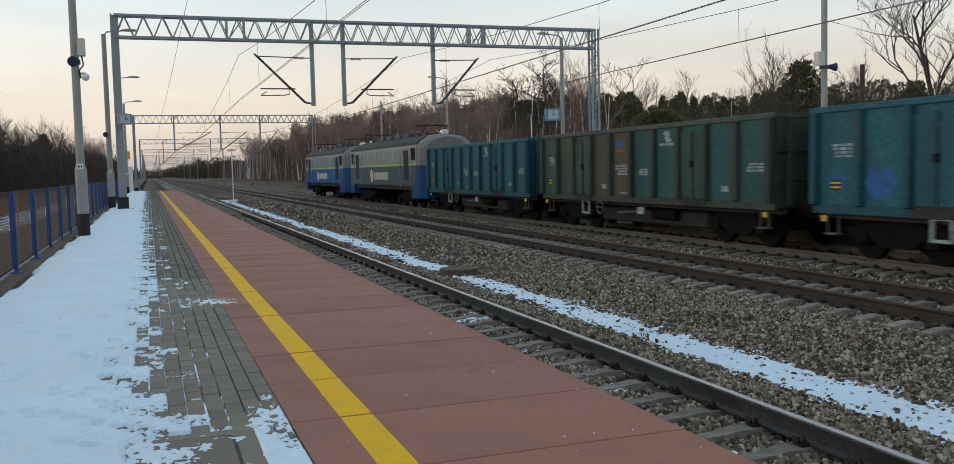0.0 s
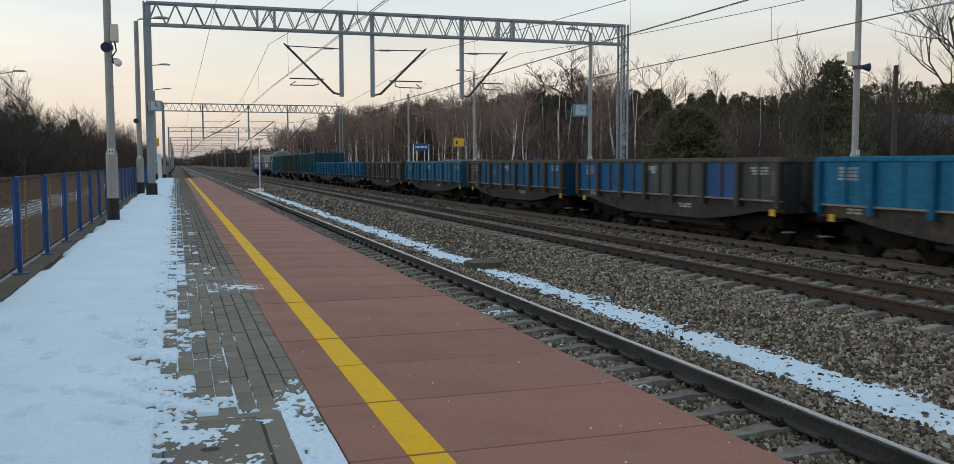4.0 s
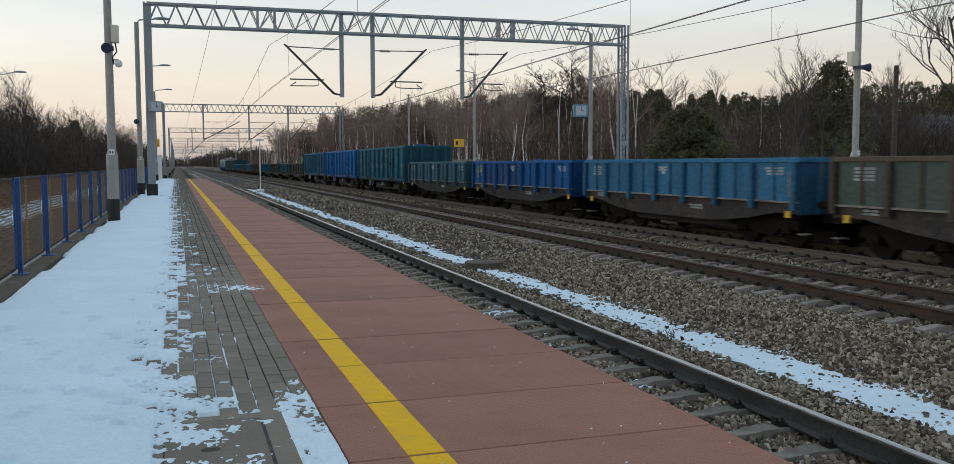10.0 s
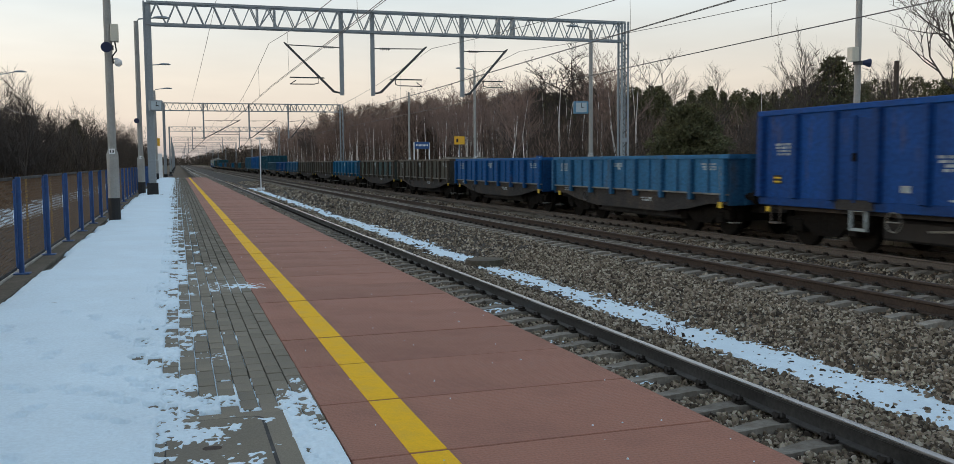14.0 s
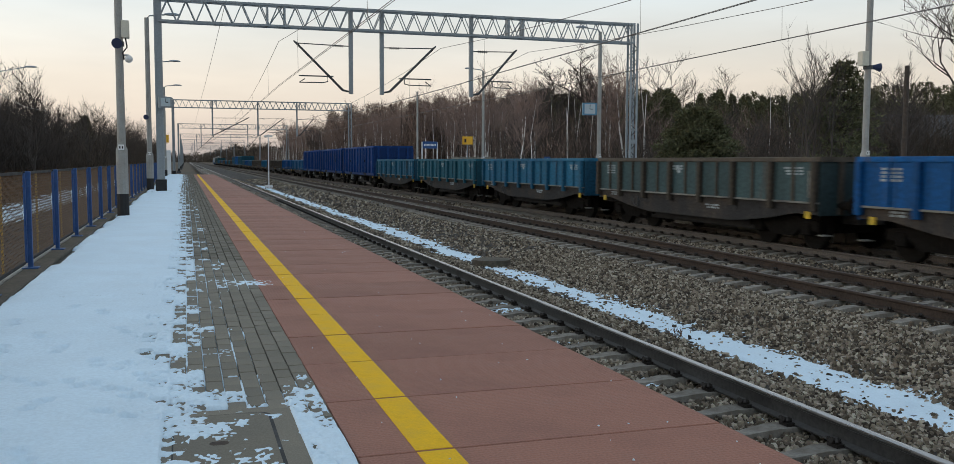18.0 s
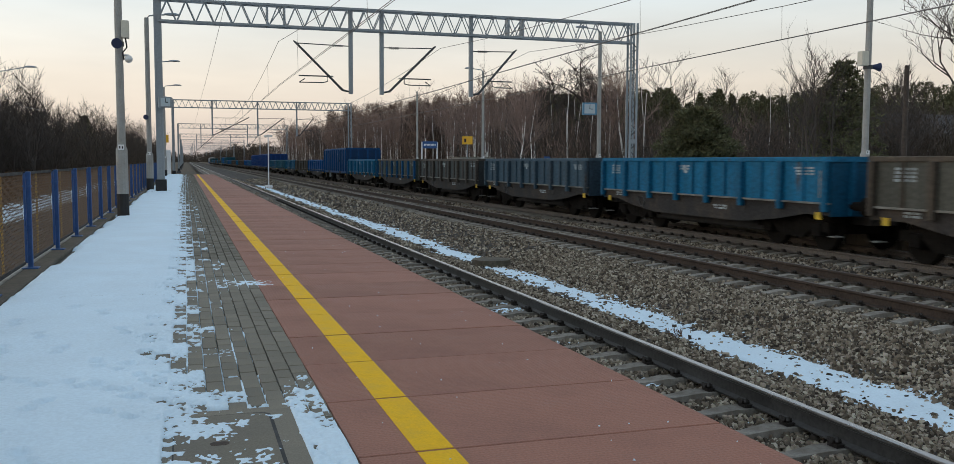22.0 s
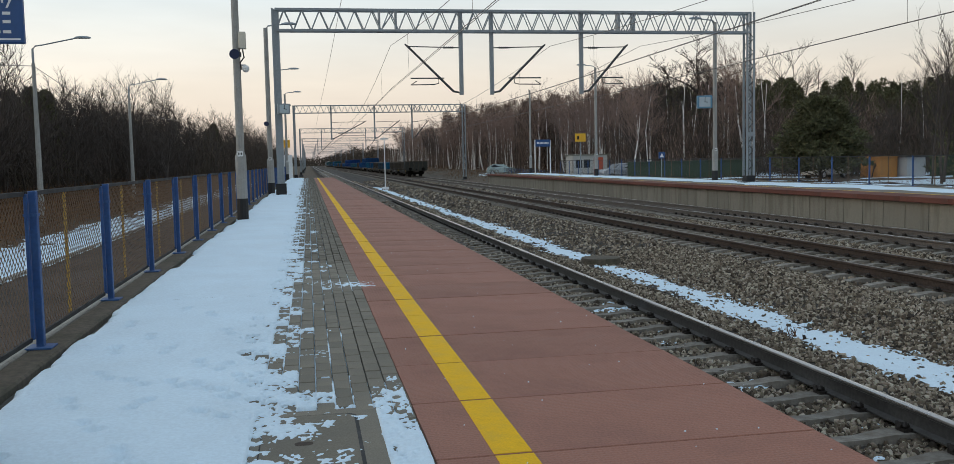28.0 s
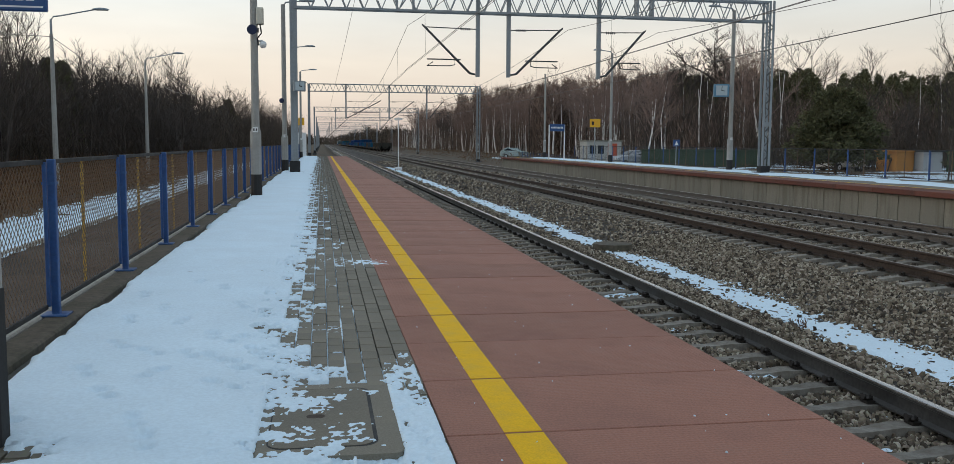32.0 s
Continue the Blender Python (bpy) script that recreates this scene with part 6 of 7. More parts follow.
# ---- trees and woods ----
def bars_mesh(name, P, Q, R0, R1, material, sides=3):
    """Many tapered bars from P to Q as one mesh."""
    P, Q, R0, R1 = (np.asarray(a, float) for a in (P, Q, R0, R1))
    n = len(P)
    d = Q - P
    d /= np.maximum(np.linalg.norm(d, axis=1, keepdims=True), 1e-6)
    ref = np.where(np.abs(d[:, 2:3]) > 0.9, np.array([[1.0, 0, 0]]), np.array([[0, 0, 1.0]]))
    u = np.cross(d, ref)
    u /= np.linalg.norm(u, axis=1, keepdims=True)
    w = np.cross(d, u)
    rows = []
    for C, R in ((P, R0), (Q, R1)):
        for k in range(sides):
            a = 2 * np.pi * k / sides
            rows.append(C + R[:, None] * (u * np.cos(a) + w * np.sin(a)))
    V = np.stack(rows, 1)
    quads = np.array([(k, (k + 1) % sides, sides + (k + 1) % sides, sides + k) for k in range(sides)])
    F = (quads[None] + 2 * sides * np.arange(n)[:, None, None]).reshape(-1)
    me = bpy.data.meshes.new(name)
    me.vertices.add(len(V) * 2 * sides)
    me.vertices.foreach_set("co", V.astype(np.float32).ravel())
    me.loops.add(len(F))
    me.loops.foreach_set("vertex_index", F.astype(np.int32))
    me.polygons.add(n * sides)
    me.polygons.foreach_set("loop_start", np.arange(0, len(F), 4, dtype=np.int32))
    me.update(calc_edges=True)
    me.materials.append(material)
    return me


def blades_mesh(name, P, D, L, W, material, rng_):
    """Thin flat leaves or twigs: one tapered triangle each, turned at random."""
    n = len(P)
    D = D / np.maximum(np.linalg.norm(D, axis=1, keepdims=True), 1e-6)
    t = rng_.normal(size=(n, 3))
    u = np.cross(D, t)
    u /= np.maximum(np.linalg.norm(u, axis=1, keepdims=True), 1e-6)
    V = np.stack([P - u * W[:, None], P + u * W[:, None], P + D * L[:, None]], 1)
    me = bpy.data.meshes.new(name)
    me.vertices.add(3 * n)
    me.vertices.foreach_set("co", V.astype(np.float32).ravel())
    me.loops.add(3 * n)
    me.loops.foreach_set("vertex_index", np.arange(3 * n, dtype=np.int32))
    me.polygons.add(n)
    me.polygons.foreach_set("loop_start", np.arange(0, 3 * n, 3, dtype=np.int32))
    me.update(calc_edges=True)
    me.materials.append(material)
    return me


def grow(seed, height, spread=0.5, levels=4, trunk=0.16, upright=0.35, first=0.3, kids=(7, 5, 4, 3), droop=0.0):
    """Trunk, limb and twig bars of one bare tree."""
    r = random.Random(seed)
    out = [[] for _ in range(levels + 1)]

    def shoot(p, d, length, rad, level):
        steps = (5, 3, 3)[level] if level < 3 else 1
        pts = [p]
        for k in range(steps):
            wob = 0.10 if level == 0 else 0.24
            d = (d + Vector((r.gauss(0, wob), r.gauss(0, wob), r.gauss(0, wob * 0.6) + (0.06 if level else 0.15) - droop * level * 0.12))).normalized()
            q = pts[-1] + d * (length / steps)
            ra = rad * (1 - 0.75 * k / steps) if level == 0 else rad * (1 - 0.7 * k / steps)
            rb = rad * (1 - 0.75 * (k + 1) / steps) if level == 0 else rad * (1 - 0.7 * (k + 1) / steps)
            out[level].append((pts[-1], q, max(ra, 0.006), max(rb, 0.004)))
            pts.append(q)
        if level < levels:
            for j in range(kids[level]):
                u = first + (1 - first) * (j + r.random()) / kids[level] if level == 0 else 0.25 + 0.75 * (j + r.random()) / kids[level]
                k = min(int(u * steps), steps - 1)
                b = pts[k].lerp(pts[k + 1], u * steps - k)
                a = r.uniform(0, 2 * math.pi)
                side = Vector((math.cos(a), math.sin(a), upright + r.uniform(-0.2, 0.3)))
                nd = (d * (1 - spread) + side * spread).normalized()
                shoot(b, nd, length * r.uniform(0.42, 0.62) * (1.1 - 0.35 * u if level == 0 else 1), rad * 0.5 * (1.1 - 0.5 * u), level + 1)

    shoot(Vector((0, 0, 0)), Vector((r.gauss(0, 0.05), r.gauss(0, 0.05), 1)), height * (0.75 if levels > 2 else 0.9), trunk, 0)
    return out


def bare_tree(name, label, seed, height, bark, twig, category="tree", tip=0.019, **kw):
    ob = thing(name, label, category)
    lv = grow(seed, height, **kw)
    trunk = lv[0]
    limbs = [s for l in lv[1:2] for s in l]
    twigs = [s for l in lv[2:-1] for s in l]
    tips = lv[-1]
    part("trunk", tubed([trunk[0][0]] + [q[1] for q in trunk], [trunk[0][2]] + [q[3] for q in trunk], 7), bark, ob)
    tagged(part("crown", bars_mesh("crown", *zip(*(limbs + twigs)), twig, 4), None, ob, "crown of bare branches"), kind="stuff")
    P, Q = (np.array([list(s[j]) for s in tips]) for j in (0, 1))
    tagged(part("twig_crown", blades_mesh("twig_crown", P, Q - P, np.linalg.norm(Q - P, axis=1), np.full(len(P), tip), twig, np.random.default_rng(seed)), None, ob, "fine bare twigs"), kind="stuff")
    return ob


def pine_tree(name, label, seed, height, width, low=0.25, clumps=420, blades=11, blunt=0.6, size=0.42):
    r = np.random.default_rng(seed)
    ob = thing(name, label, "tree")
    u = low + (1 - low) * r.uniform(0, 1, clumps) ** 0.8
    a = r.uniform(0, 2 * np.pi, clumps)
    env = width / 2 * np.clip((1 - u) / (1 - low), 0.02, 1) ** blunt * np.clip((u - low) * 7 + 0.45, 0, 1) * (0.75 + 0.35 * np.sin(a * 3 + seed) * np.sin(u * 17 + seed))
    rad = env * np.sqrt(r.uniform(0.12, 1, clumps))
    C = np.stack([rad * np.cos(a), rad * np.sin(a), u * height + r.normal(0, 0.1, clumps)], -1)
    limb = r.choice(clumps, 46, replace=False)
    base = np.stack([0 * limb, 0 * limb, np.maximum(C[limb, 2] - 0.35 * rad[limb], 0.4)], -1)
    stem = np.array([(0, 0, 0), (0.05, 0.02, height * 0.5), (0.02, 0, height * 0.97)])
    th = height * 0.014 + 0.05
    part("trunk", tubed(stem.tolist(), [th, th * 0.65, 0.02], 7), M_BARK, ob)
    tagged(part("branchwork", bars_mesh("branchwork", base, C[limb], np.full(46, 0.045), np.full(46, 0.012), M_BARK, 5), None, ob), kind="stuff")
    P = np.repeat(C, blades, 0) + r.normal(0, size * 0.3, (clumps * blades, 3)) * (1, 1, 0.6)
    out = np.repeat(np.stack([np.cos(a), np.sin(a), 0.55 + 0 * a], -1), blades, 0)
    D = out * 0.8 + r.normal(0, 0.8, P.shape)
    tagged(part("crown", blades_mesh("crown", P, D, r.uniform(0.5, 1.1, len(P)) * size, r.uniform(0.10, 0.22, len(P)) * size, M_NEEDLE, r), None, ob, "dark green needle crown"), kind="stuff")
    return ob


def base_z(x, y):
    return float(ground_height(np.array([x]), np.array([y]))[0]) - 0.12


def plant(proto, x, y, turn, size):
    ob = copy_thing(proto, Matrix.Translation((x, y, base_z(x, y))) @ Matrix.Rotation(turn, 4, "Z"))
    ob.scale = (size, size, size)
    return ob


def place_first(proto, x, y):
    proto.location = (x, y, base_z(x, y))
    return proto


rt = random.Random(5)
# single trees that stand out
oak = place_first(bare_tree("bare_oak", "tall bare oak with a broad rounded crown", 3, 15.5, M_BARK, M_BARK, tip=0.04, spread=0.62, trunk=0.55, kids=(12, 7, 5, 6), first=0.35, upright=0.25), 51.5, 110)
oak2 = plant(oak, 46.2, 111, 2.0, 0.84)
edge_tree = place_first(bare_tree("bare_tree", "large bare tree with long spreading branches at the forest edge", 8, 15.5, M_BARK, M_TWIG, spread=0.55, trunk=0.26, kids=(9, 6, 5, 4), first=0.25, upright=0.45), 48.9, 45)
edge_tree.rotation_euler.y = radians(-13)
thuja = place_first(pine_tree("conifer", "dark green conifer behind bare branches at the wood edge", 21, 8.6, 7.2, 0.02, 900, 10, 0.48, 0.34), 41.3, 50.4)
bush = place_first(pine_tree("spreading_pine", "broad low dark green pine", 33, 6.0, 8.6, 0.16, 2000, 12, 0.42, 0.36), 36.5, 60.5)
for o in (thuja, bush):
    o["category"] = "tree"

# birches along the right side
birches = [bare_tree("birch", "slender bare birch with a white trunk", 40 + k, 13.5, M_BIRCH, M_TWIG_GREY, spread=0.42, trunk=0.17, kids=(16, 7, 9), levels=3, first=0.32, upright=0.7, droop=0.35) for k in range(3)]
bares = [bare_tree("bare_tree", "bare winter tree with dense brown twigs", 60 + k, 12.0, M_BARK, M_TWIG, spread=0.5, trunk=0.15, kids=(12, 7, 11), levels=3, first=0.18, upright=0.45) for k in range(3)]
pines = [pine_tree("pine", "dark green pine of the wood", 80 + k, 12.5, 6.0, 0.26, 1000, 11, 0.5, 0.5) for k in range(3)]
used = set()
sparse = place_first(bare_tree("bare_tree", "thin sparse bare tree with long leaning stems before the conifer", 117, 9.5, M_TWIG, M_TWIG, tip=0.012, spread=0.42, trunk=0.085, kids=(5, 4, 3), levels=3, first=0.22, upright=0.8), 37.6, 49.0)
plant(sparse, 36.7, 48.7, 2.6, 0.72)
plant(sparse, 38.9, 48.4, 4.4, 0.86)
for x, y, a, s in ((38.6, 50.2, 1.2, 0.74), (40.4, 51.0, 3.0, 0.62), (52.0, 60, 2.2, 0.55)):
    plant(bares[int(s * 50) % 3], x, y, a, s)


def put(kind, x, y, size):
    protos = {"b": birches, "t": bares, "p": pines}[kind]
    k = rt.randrange(3)
    if (kind, k) not in used:
        used.add((kind, k))
        ob = place_first(protos[k], x, y)
        ob.scale = (size, size, size)
        return ob
    return plant(protos[k], x, y, rt.uniform(0, 6.28), size)


for k in range(74):
    y = 86 + 4.4 * k + rt.uniform(-3, 3)
    put("b" if rt.random() < 0.85 else "t", 37 + rt.uniform(-2.5, 8) + 0.012 * y, y, rt.uniform(0.62, 0.92) + 0.0012 * (y - 86))
for k in range(24):
    y = 95 + 13.5 * k + rt.uniform(-4, 4)
    put(rt.choice("ttb"), 50 + rt.uniform(-3, 10), y, rt.uniform(0.6, 0.8) + 0.0014 * (y - 95))
for k in range(60):
    u = k / 59
    put("p" if rt.random() < 0.78 else "t", 58 + 215 * u + rt.uniform(-5, 5), 168 + 70 * u + rt.uniform(-12, 12), rt.uniform(0.82, 1.1))
for k in range(22):
    u = k / 21
    put("t", 58 + 120 * u + rt.uniform(-4, 4), 120 + 40 * u + rt.uniform(-8, 8), rt.uniform(0.6, 0.85))
for x, y, s in ((60, 57, 0.5), (66, 62, 0.55), (72, 66, 0.6), (77, 70, 0.6), (57, 61, 0.45), (69, 74, 0.6), (81, 77, 0.65)):
    put("t", x, y, s)
for x, y, s in ((84, 150, 1.65), (99, 152, 1.5), (74, 148, 1.35), (64, 140, 1.3), (112, 150, 1.5)):
    put("t", x, y, s)
# before and round the house
for x, y, size in ((46.6, 57, 0.62), (49.2, 58, 0.68), (51.6, 56, 0.74), (55.5, 59, 0.66), (58.0, 64, 0.72)):
    put("t", x, y, size)
# birches that stand free before the wood
for k in range(16):
    y = 88 + 9.5 * k + rt.uniform(-3, 3)
    put("b", 33.5 + rt.uniform(-1.2, 2.5) + 0.008 * y, y, rt.uniform(0.66, 0.86) + 0.001 * (y - 88))
# left side
for kind, x, y, size in (("p", -20.5, 80, 0.60), ("p", -22.8, 79, 0.57), ("t", -18.6, 80, 0.72), ("t", -13.6, 75, 0.76), ("t", -12.4, 85, 0.78), ("t", -18.8, 91, 0.80), ("t", -15.5, 78, 0.70)):
    put(kind, x, y, size)
for k in range(7):
    put("p", -20.5 + rt.uniform(-5, 1), 96 + 19 * k + rt.uniform(-6, 6), rt.uniform(0.46, 0.6) + 0.0030 * 19 * k)
for k in range(52):
    y = 58 + 6.1 * k + rt.uniform(-3, 3)
    put("t", -20.5 + rt.uniform(-6, 2.5), y, rt.uniform(0.55, 0.82))
for x, y, s in ((-25, 66, 0.74), (-28, 72, 0.8), (-31, 78, 0.7), (-24, 88, 0.75), (-22, 55, 0.5), (-27, 104, 0.82), (-25, 97, 0.76), (-28, 108, 0.86), (-29, 99, 0.8)):
    put("p", x, y, s)
for k in range(14):
    put("t", -34 + rt.uniform(-8, 4), 45 + 12 * k, rt.uniform(0.8, 1.0))


def thicket(name, label, pts, hmin, hmax, per, material, seed, lean=0.36, width=0.035, rise=False, length=None):
    """Woods too thick to count: upright thin stems and twigs round many feet."""
    r = np.random.default_rng(seed)
    P0 = np.repeat(np.asarray(pts, float), per, 0)
    n = len(P0)
    H = np.repeat(r.uniform(hmin, hmax, len(pts)) * (np.interp(np.asarray(pts)[:, 1], (34, 80, 130, 400), (0.85, 1.0, 1.6, 1.9)) if rise else 1.0), per)
    up = r.uniform(0, 0.9, n)
    P = P0 + np.stack([r.normal(0, 0.9, n) * (0.4 + up), r.normal(0, 0.9, n) * (0.4 + up), up * H], -1)
    spread = lean * (0.6 + 1.4 * up)
    D = np.stack([r.normal(0, 1, n) * spread, r.normal(0, 1, n) * spread, np.ones(n)], -1)
    L = r.uniform(0.10, 0.30, n) * H * (1.1 - 0.6 * up)
    if length:
        L = r.uniform(*length, n)
    return tagged(new(name, blades_mesh(name, P, D, L, r.uniform(0.5, 1.3, n) * width, material, r)), label, "woods", kind="stuff")


def feet(n, x0, x1, y0, y1, seed, power=1.0):
    r = np.random.default_rng(seed)
    x, y = r.uniform(x0, x1, n), y0 + (y1 - y0) * r.uniform(0, 1, n) ** power
    return np.stack([x, y, ground_height(x, y) - 0.1], -1)


def bushland(name, label, pts, scale, material, seed, kids=(7, 5, 8), height=7.0, rise=False):
    """Bare shrubs and young trees, grown as in single trees and joined."""
    r = np.random.default_rng(seed)
    kinds, fine, tips = [], [], [[], []]
    for k in range(5):
        levels_ = grow(900 + seed * 7 + k, height, spread=0.5, levels=3, trunk=0.07, upright=0.6, first=0.08, kids=kids)
        segs = [q for lv in levels_[:-1] for q in lv]
        fine.append((np.array([list(q[0]) for q in levels_[-1]]), np.array([list(q[1]) for q in levels_[-1]])))
        kinds.append(tuple(np.array([list(q[j]) if j < 2 else q[j] for q in segs]) for j in range(4)))
    out = [[], [], [], []]
    for x, y, z in np.asarray(pts):
        which = r.integers(5)
        P, Q, R0, R1 = kinds[which]
        a, k = r.uniform(0, 2 * np.pi), r.uniform(*scale) * (np.interp(y, (118, 170, 260, 430), (0.62, 0.8, 1.05, 1.15)) if rise else 1.0)
        m = np.array([[np.cos(a), -np.sin(a), 0], [np.sin(a), np.cos(a), 0], [0, 0, 1]]).T * k
        out[0].append(P @ m + (x, y, z))
        out[1].append(Q @ m + (x, y, z))
        tips[0].append(fine[which][0] @ m + (x, y, z))
        tips[1].append(fine[which][1] @ m + (x, y, z))
        out[2].append(np.maximum(R0 * k, 0.012))
        out[3].append(np.maximum(R1 * k, 0.008))
    P, Q = np.concatenate(tips[0]), np.concatenate(tips[1])
    tagged(new("shrub_twigs", blades_mesh("shrub_twigs", P, Q - P, np.linalg.norm(Q - P, axis=1), np.full(len(P), 0.017), material, r)), "fine twigs of " + label, "shrubs", kind="stuff")
    return tagged(new(name, bars_mesh(name, *(np.concatenate(o) for o in out), material, 3)), label, "shrubs", kind="stuff")


M_BROWN_WOOD = island_material("brown_wood", ((0.0, (0.075, 0.053, 0.042)), (0.5, (0.170, 0.120, 0.094)), (1.0, (0.34, 0.25, 0.20))), 0.95, 0, 3)
M_BRUSH = island_material("brushwood", ((0.0, (0.040, 0.032, 0.025)), (0.5, (0.084, 0.066, 0.050)), (1.0, (0.160, 0.126, 0.098))), 0.95, 0, 3)
thicket("brushwood", "dense bare brown brushwood along the left of the line", np.concatenate([feet(1500, -36, -18, 34, 150, 1, 1.2), feet(1500, -34, -12.0, 118, 620, 2)]), 2.6, 7.2, 100, M_BRUSH, 3, lean=0.38, width=0.022, rise=True)
bushland("bare_shrubs", "bare shrubs and young trees left of the line", np.concatenate([feet(190, -30, -15, 36, 120, 31, 1.1), feet(20, -26, -14, 100, 130, 34)]), (0.6, 1.4), M_TWIG, 33)
bushland("bare_shrubs", "tall bare young trees left of the line", feet(90, -27, -11.5, 118, 430, 32), (1.4, 2.1), M_TWIG, 38, rise=True)
M_DRY = island_material("dry_grass", ((0.0, (0.075, 0.038, 0.018)), (0.5, (0.15, 0.078, 0.036)), (1.0, (0.25, 0.145, 0.075))), 0.95, 0, 3)
thicket("dry_grass", "tall dry brown weeds below the woods", feet(4200, -21, -9.3, 18, 130, 39, 1.4), 0.6, 1.6, 32, M_DRY, 40, lean=0.45, width=0.02)
thicket("brushwood", "dense bare brown undergrowth below the birches", np.concatenate([feet(1100, 36, 66, 84, 240, 4), feet(1100, 35, 64, 240, 900, 5)]), 4.5, 9.0, 80, M_BROWN_WOOD, 6, lean=0.34, width=0.032)
far_feet = feet(800, 0, 1, 0, 1, 7)
far_feet[:, 0], far_feet[:, 1] = 55 + 225 * far_feet[:, 0], 128 + 90 * far_feet[:, 0] + 40 * far_feet[:, 1]
far_feet[:, 2] = ground_height(far_feet[:, 0], far_feet[:, 1]) - 0.1
thicket("brushwood", "dense dark undergrowth of the pine wood", far_feet, 4.0, 7.5, 80, M_BRUSH, 8, lean=0.34, width=0.05)


def wood_top(x, y):
    """How high the wood stands right of the line."""
    return 1.28 + y * np.interp(x / y, (0.1, 0.2, 0.27, 0.38, 0.5, 0.75, 0.95, 1.2), (0.048, 0.060, 0.066, 0.077, 0.083, 0.088, 0.102, 0.106))


def closed_wood(name, label, pts, per, material, seed, low, size, wide, blunt, share=1.0, thin=(0.12, 0.26), rise=0.7, loose=0.6):
    """Close-standing crowns of one wood, joined."""
    r = np.random.default_rng(seed)
    P, D, L = [], [], []
    for x, y, z in pts:
        h = share * min(wood_top(x, y) * r.uniform(0.66, 1.06), 21.0) - z
        u = low + (1 - low) * r.uniform(0, 1, per) ** 0.85
        a = r.uniform(0, 2 * np.pi, per)
        env = wide * h / 13 * ((1 - u) / (1 - low) + 0.02) ** blunt * (0.75 + 0.3 * np.sin(a * 2 + x) * np.sin(u * 11 + y))
        rad = env * np.sqrt(r.uniform(0.1, 1, per))
        P.append(np.stack([x + rad * np.cos(a), y + rad * np.sin(a), z + u * h], -1))
        D.append(np.stack([np.cos(a), np.sin(a), rise + 0 * a], -1) + r.normal(0, loose, (per, 3)))
    P, D = np.concatenate(P), np.concatenate(D)
    n = len(P)
    return tagged(new(name, blades_mesh(name, P, D, r.uniform(0.5, 1.2, n) * size, r.uniform(*thin, n) * size, material, r)), label, "woods", kind="stuff")


def wood_feet(n, u0, u1, y0, y1, seed):
    r = np.random.default_rng(seed)
    y = r.uniform(y0, y1, n)
    x = y * r.uniform(u0, u1, n)
    return np.stack([x, y, ground_height(x, y) - 0.1], -1)


closed_wood("pine_wood", "dark green crowns of the pine wood", np.concatenate([wood_feet(210, 0.40, 0.80, 128, 175, 17), wood_feet(170, 0.74, 1.25, 118, 165, 16), wood_feet(60, 0.30, 0.42, 165, 230, 15)]), 820, M_NEEDLE, 18, 0.40, 0.55, 2.3, 0.55)
closed_wood("brushwood", "brown undergrowth and dead lower branches before the pine wood", wood_feet(260, 0.36, 1.25, 106, 128, 25), 900, M_BRUSH, 29, 0.0, 1.0, 2.6, 0.3, 0.50, thin=(0.02, 0.05), rise=2.4, loose=0.5)
closed_wood("brushwood", "dark brown wall of bare trees behind the birches", np.concatenate([wood_feet(130, 0.24, 0.46, 135, 210, 27), wood_feet(110, 0.15, 0.28, 200, 330, 26)]), 1300, M_BROWN_WOOD, 28, 0.02, 1.0, 3.0, 0.35, thin=(0.02, 0.055), rise=2.4, loose=0.5)


def stems(name, label, pts, hmin, hmax, rmin, rmax, material, seed):
    """Close slim trunks of a wood, too many to count."""
    r = np.random.default_rng(seed)
    P = np.asarray(pts, float)
    n = len(P)
    H = r.uniform(hmin, hmax, n)
    mid = P + np.stack([r.normal(0, 0.03, n) * H, r.normal(0, 0.03, n) * H, 0.55 * H], -1)
    top = mid + np.stack([r.normal(0, 0.04, n) * H, r.normal(0, 0.04, n) * H, 0.45 * H], -1)
    R = r.uniform(rmin, rmax, n)
    return tagged(new(name, bars_mesh(name, np.concatenate([P, mid]), np.concatenate([mid, top]), np.concatenate([R, R * 0.75]), np.concatenate([R * 0.75, R * 0.3]), material, 5)), label, "woods", kind="stuff")


stems("slim_trunks", "slim brown trunks of the pine wood edge", wood_feet(320, 0.36, 1.2, 94, 122, 81), 4.5, 8.0, 0.05, 0.10, M_BARK, 82)
stems("slim_trunks", "slim dark trunks behind the birches", np.concatenate([feet(170, 36, 58, 86, 200, 83), feet(170, 36, 52, 200, 420, 84)]), 7.0, 12.0, 0.05, 0.10, M_BARK, 85)
stems("birch_trunks", "slim pale trunks of crowded young birches", np.concatenate([feet(70, 35, 50, 86, 200, 86), feet(80, 35, 48, 200, 420, 87), wood_feet(9, 0.4, 0.9, 92, 104, 88)]), 6.0, 11.0, 0.04, 0.085, M_BIRCH, 89)
thicket("brushwood", "bare brown shrubs round the house", feet(420, 56, 86, 58, 78, 19), 3.4, 7.6, 90, M_BRUSH, 20, lean=0.4, width=0.03)
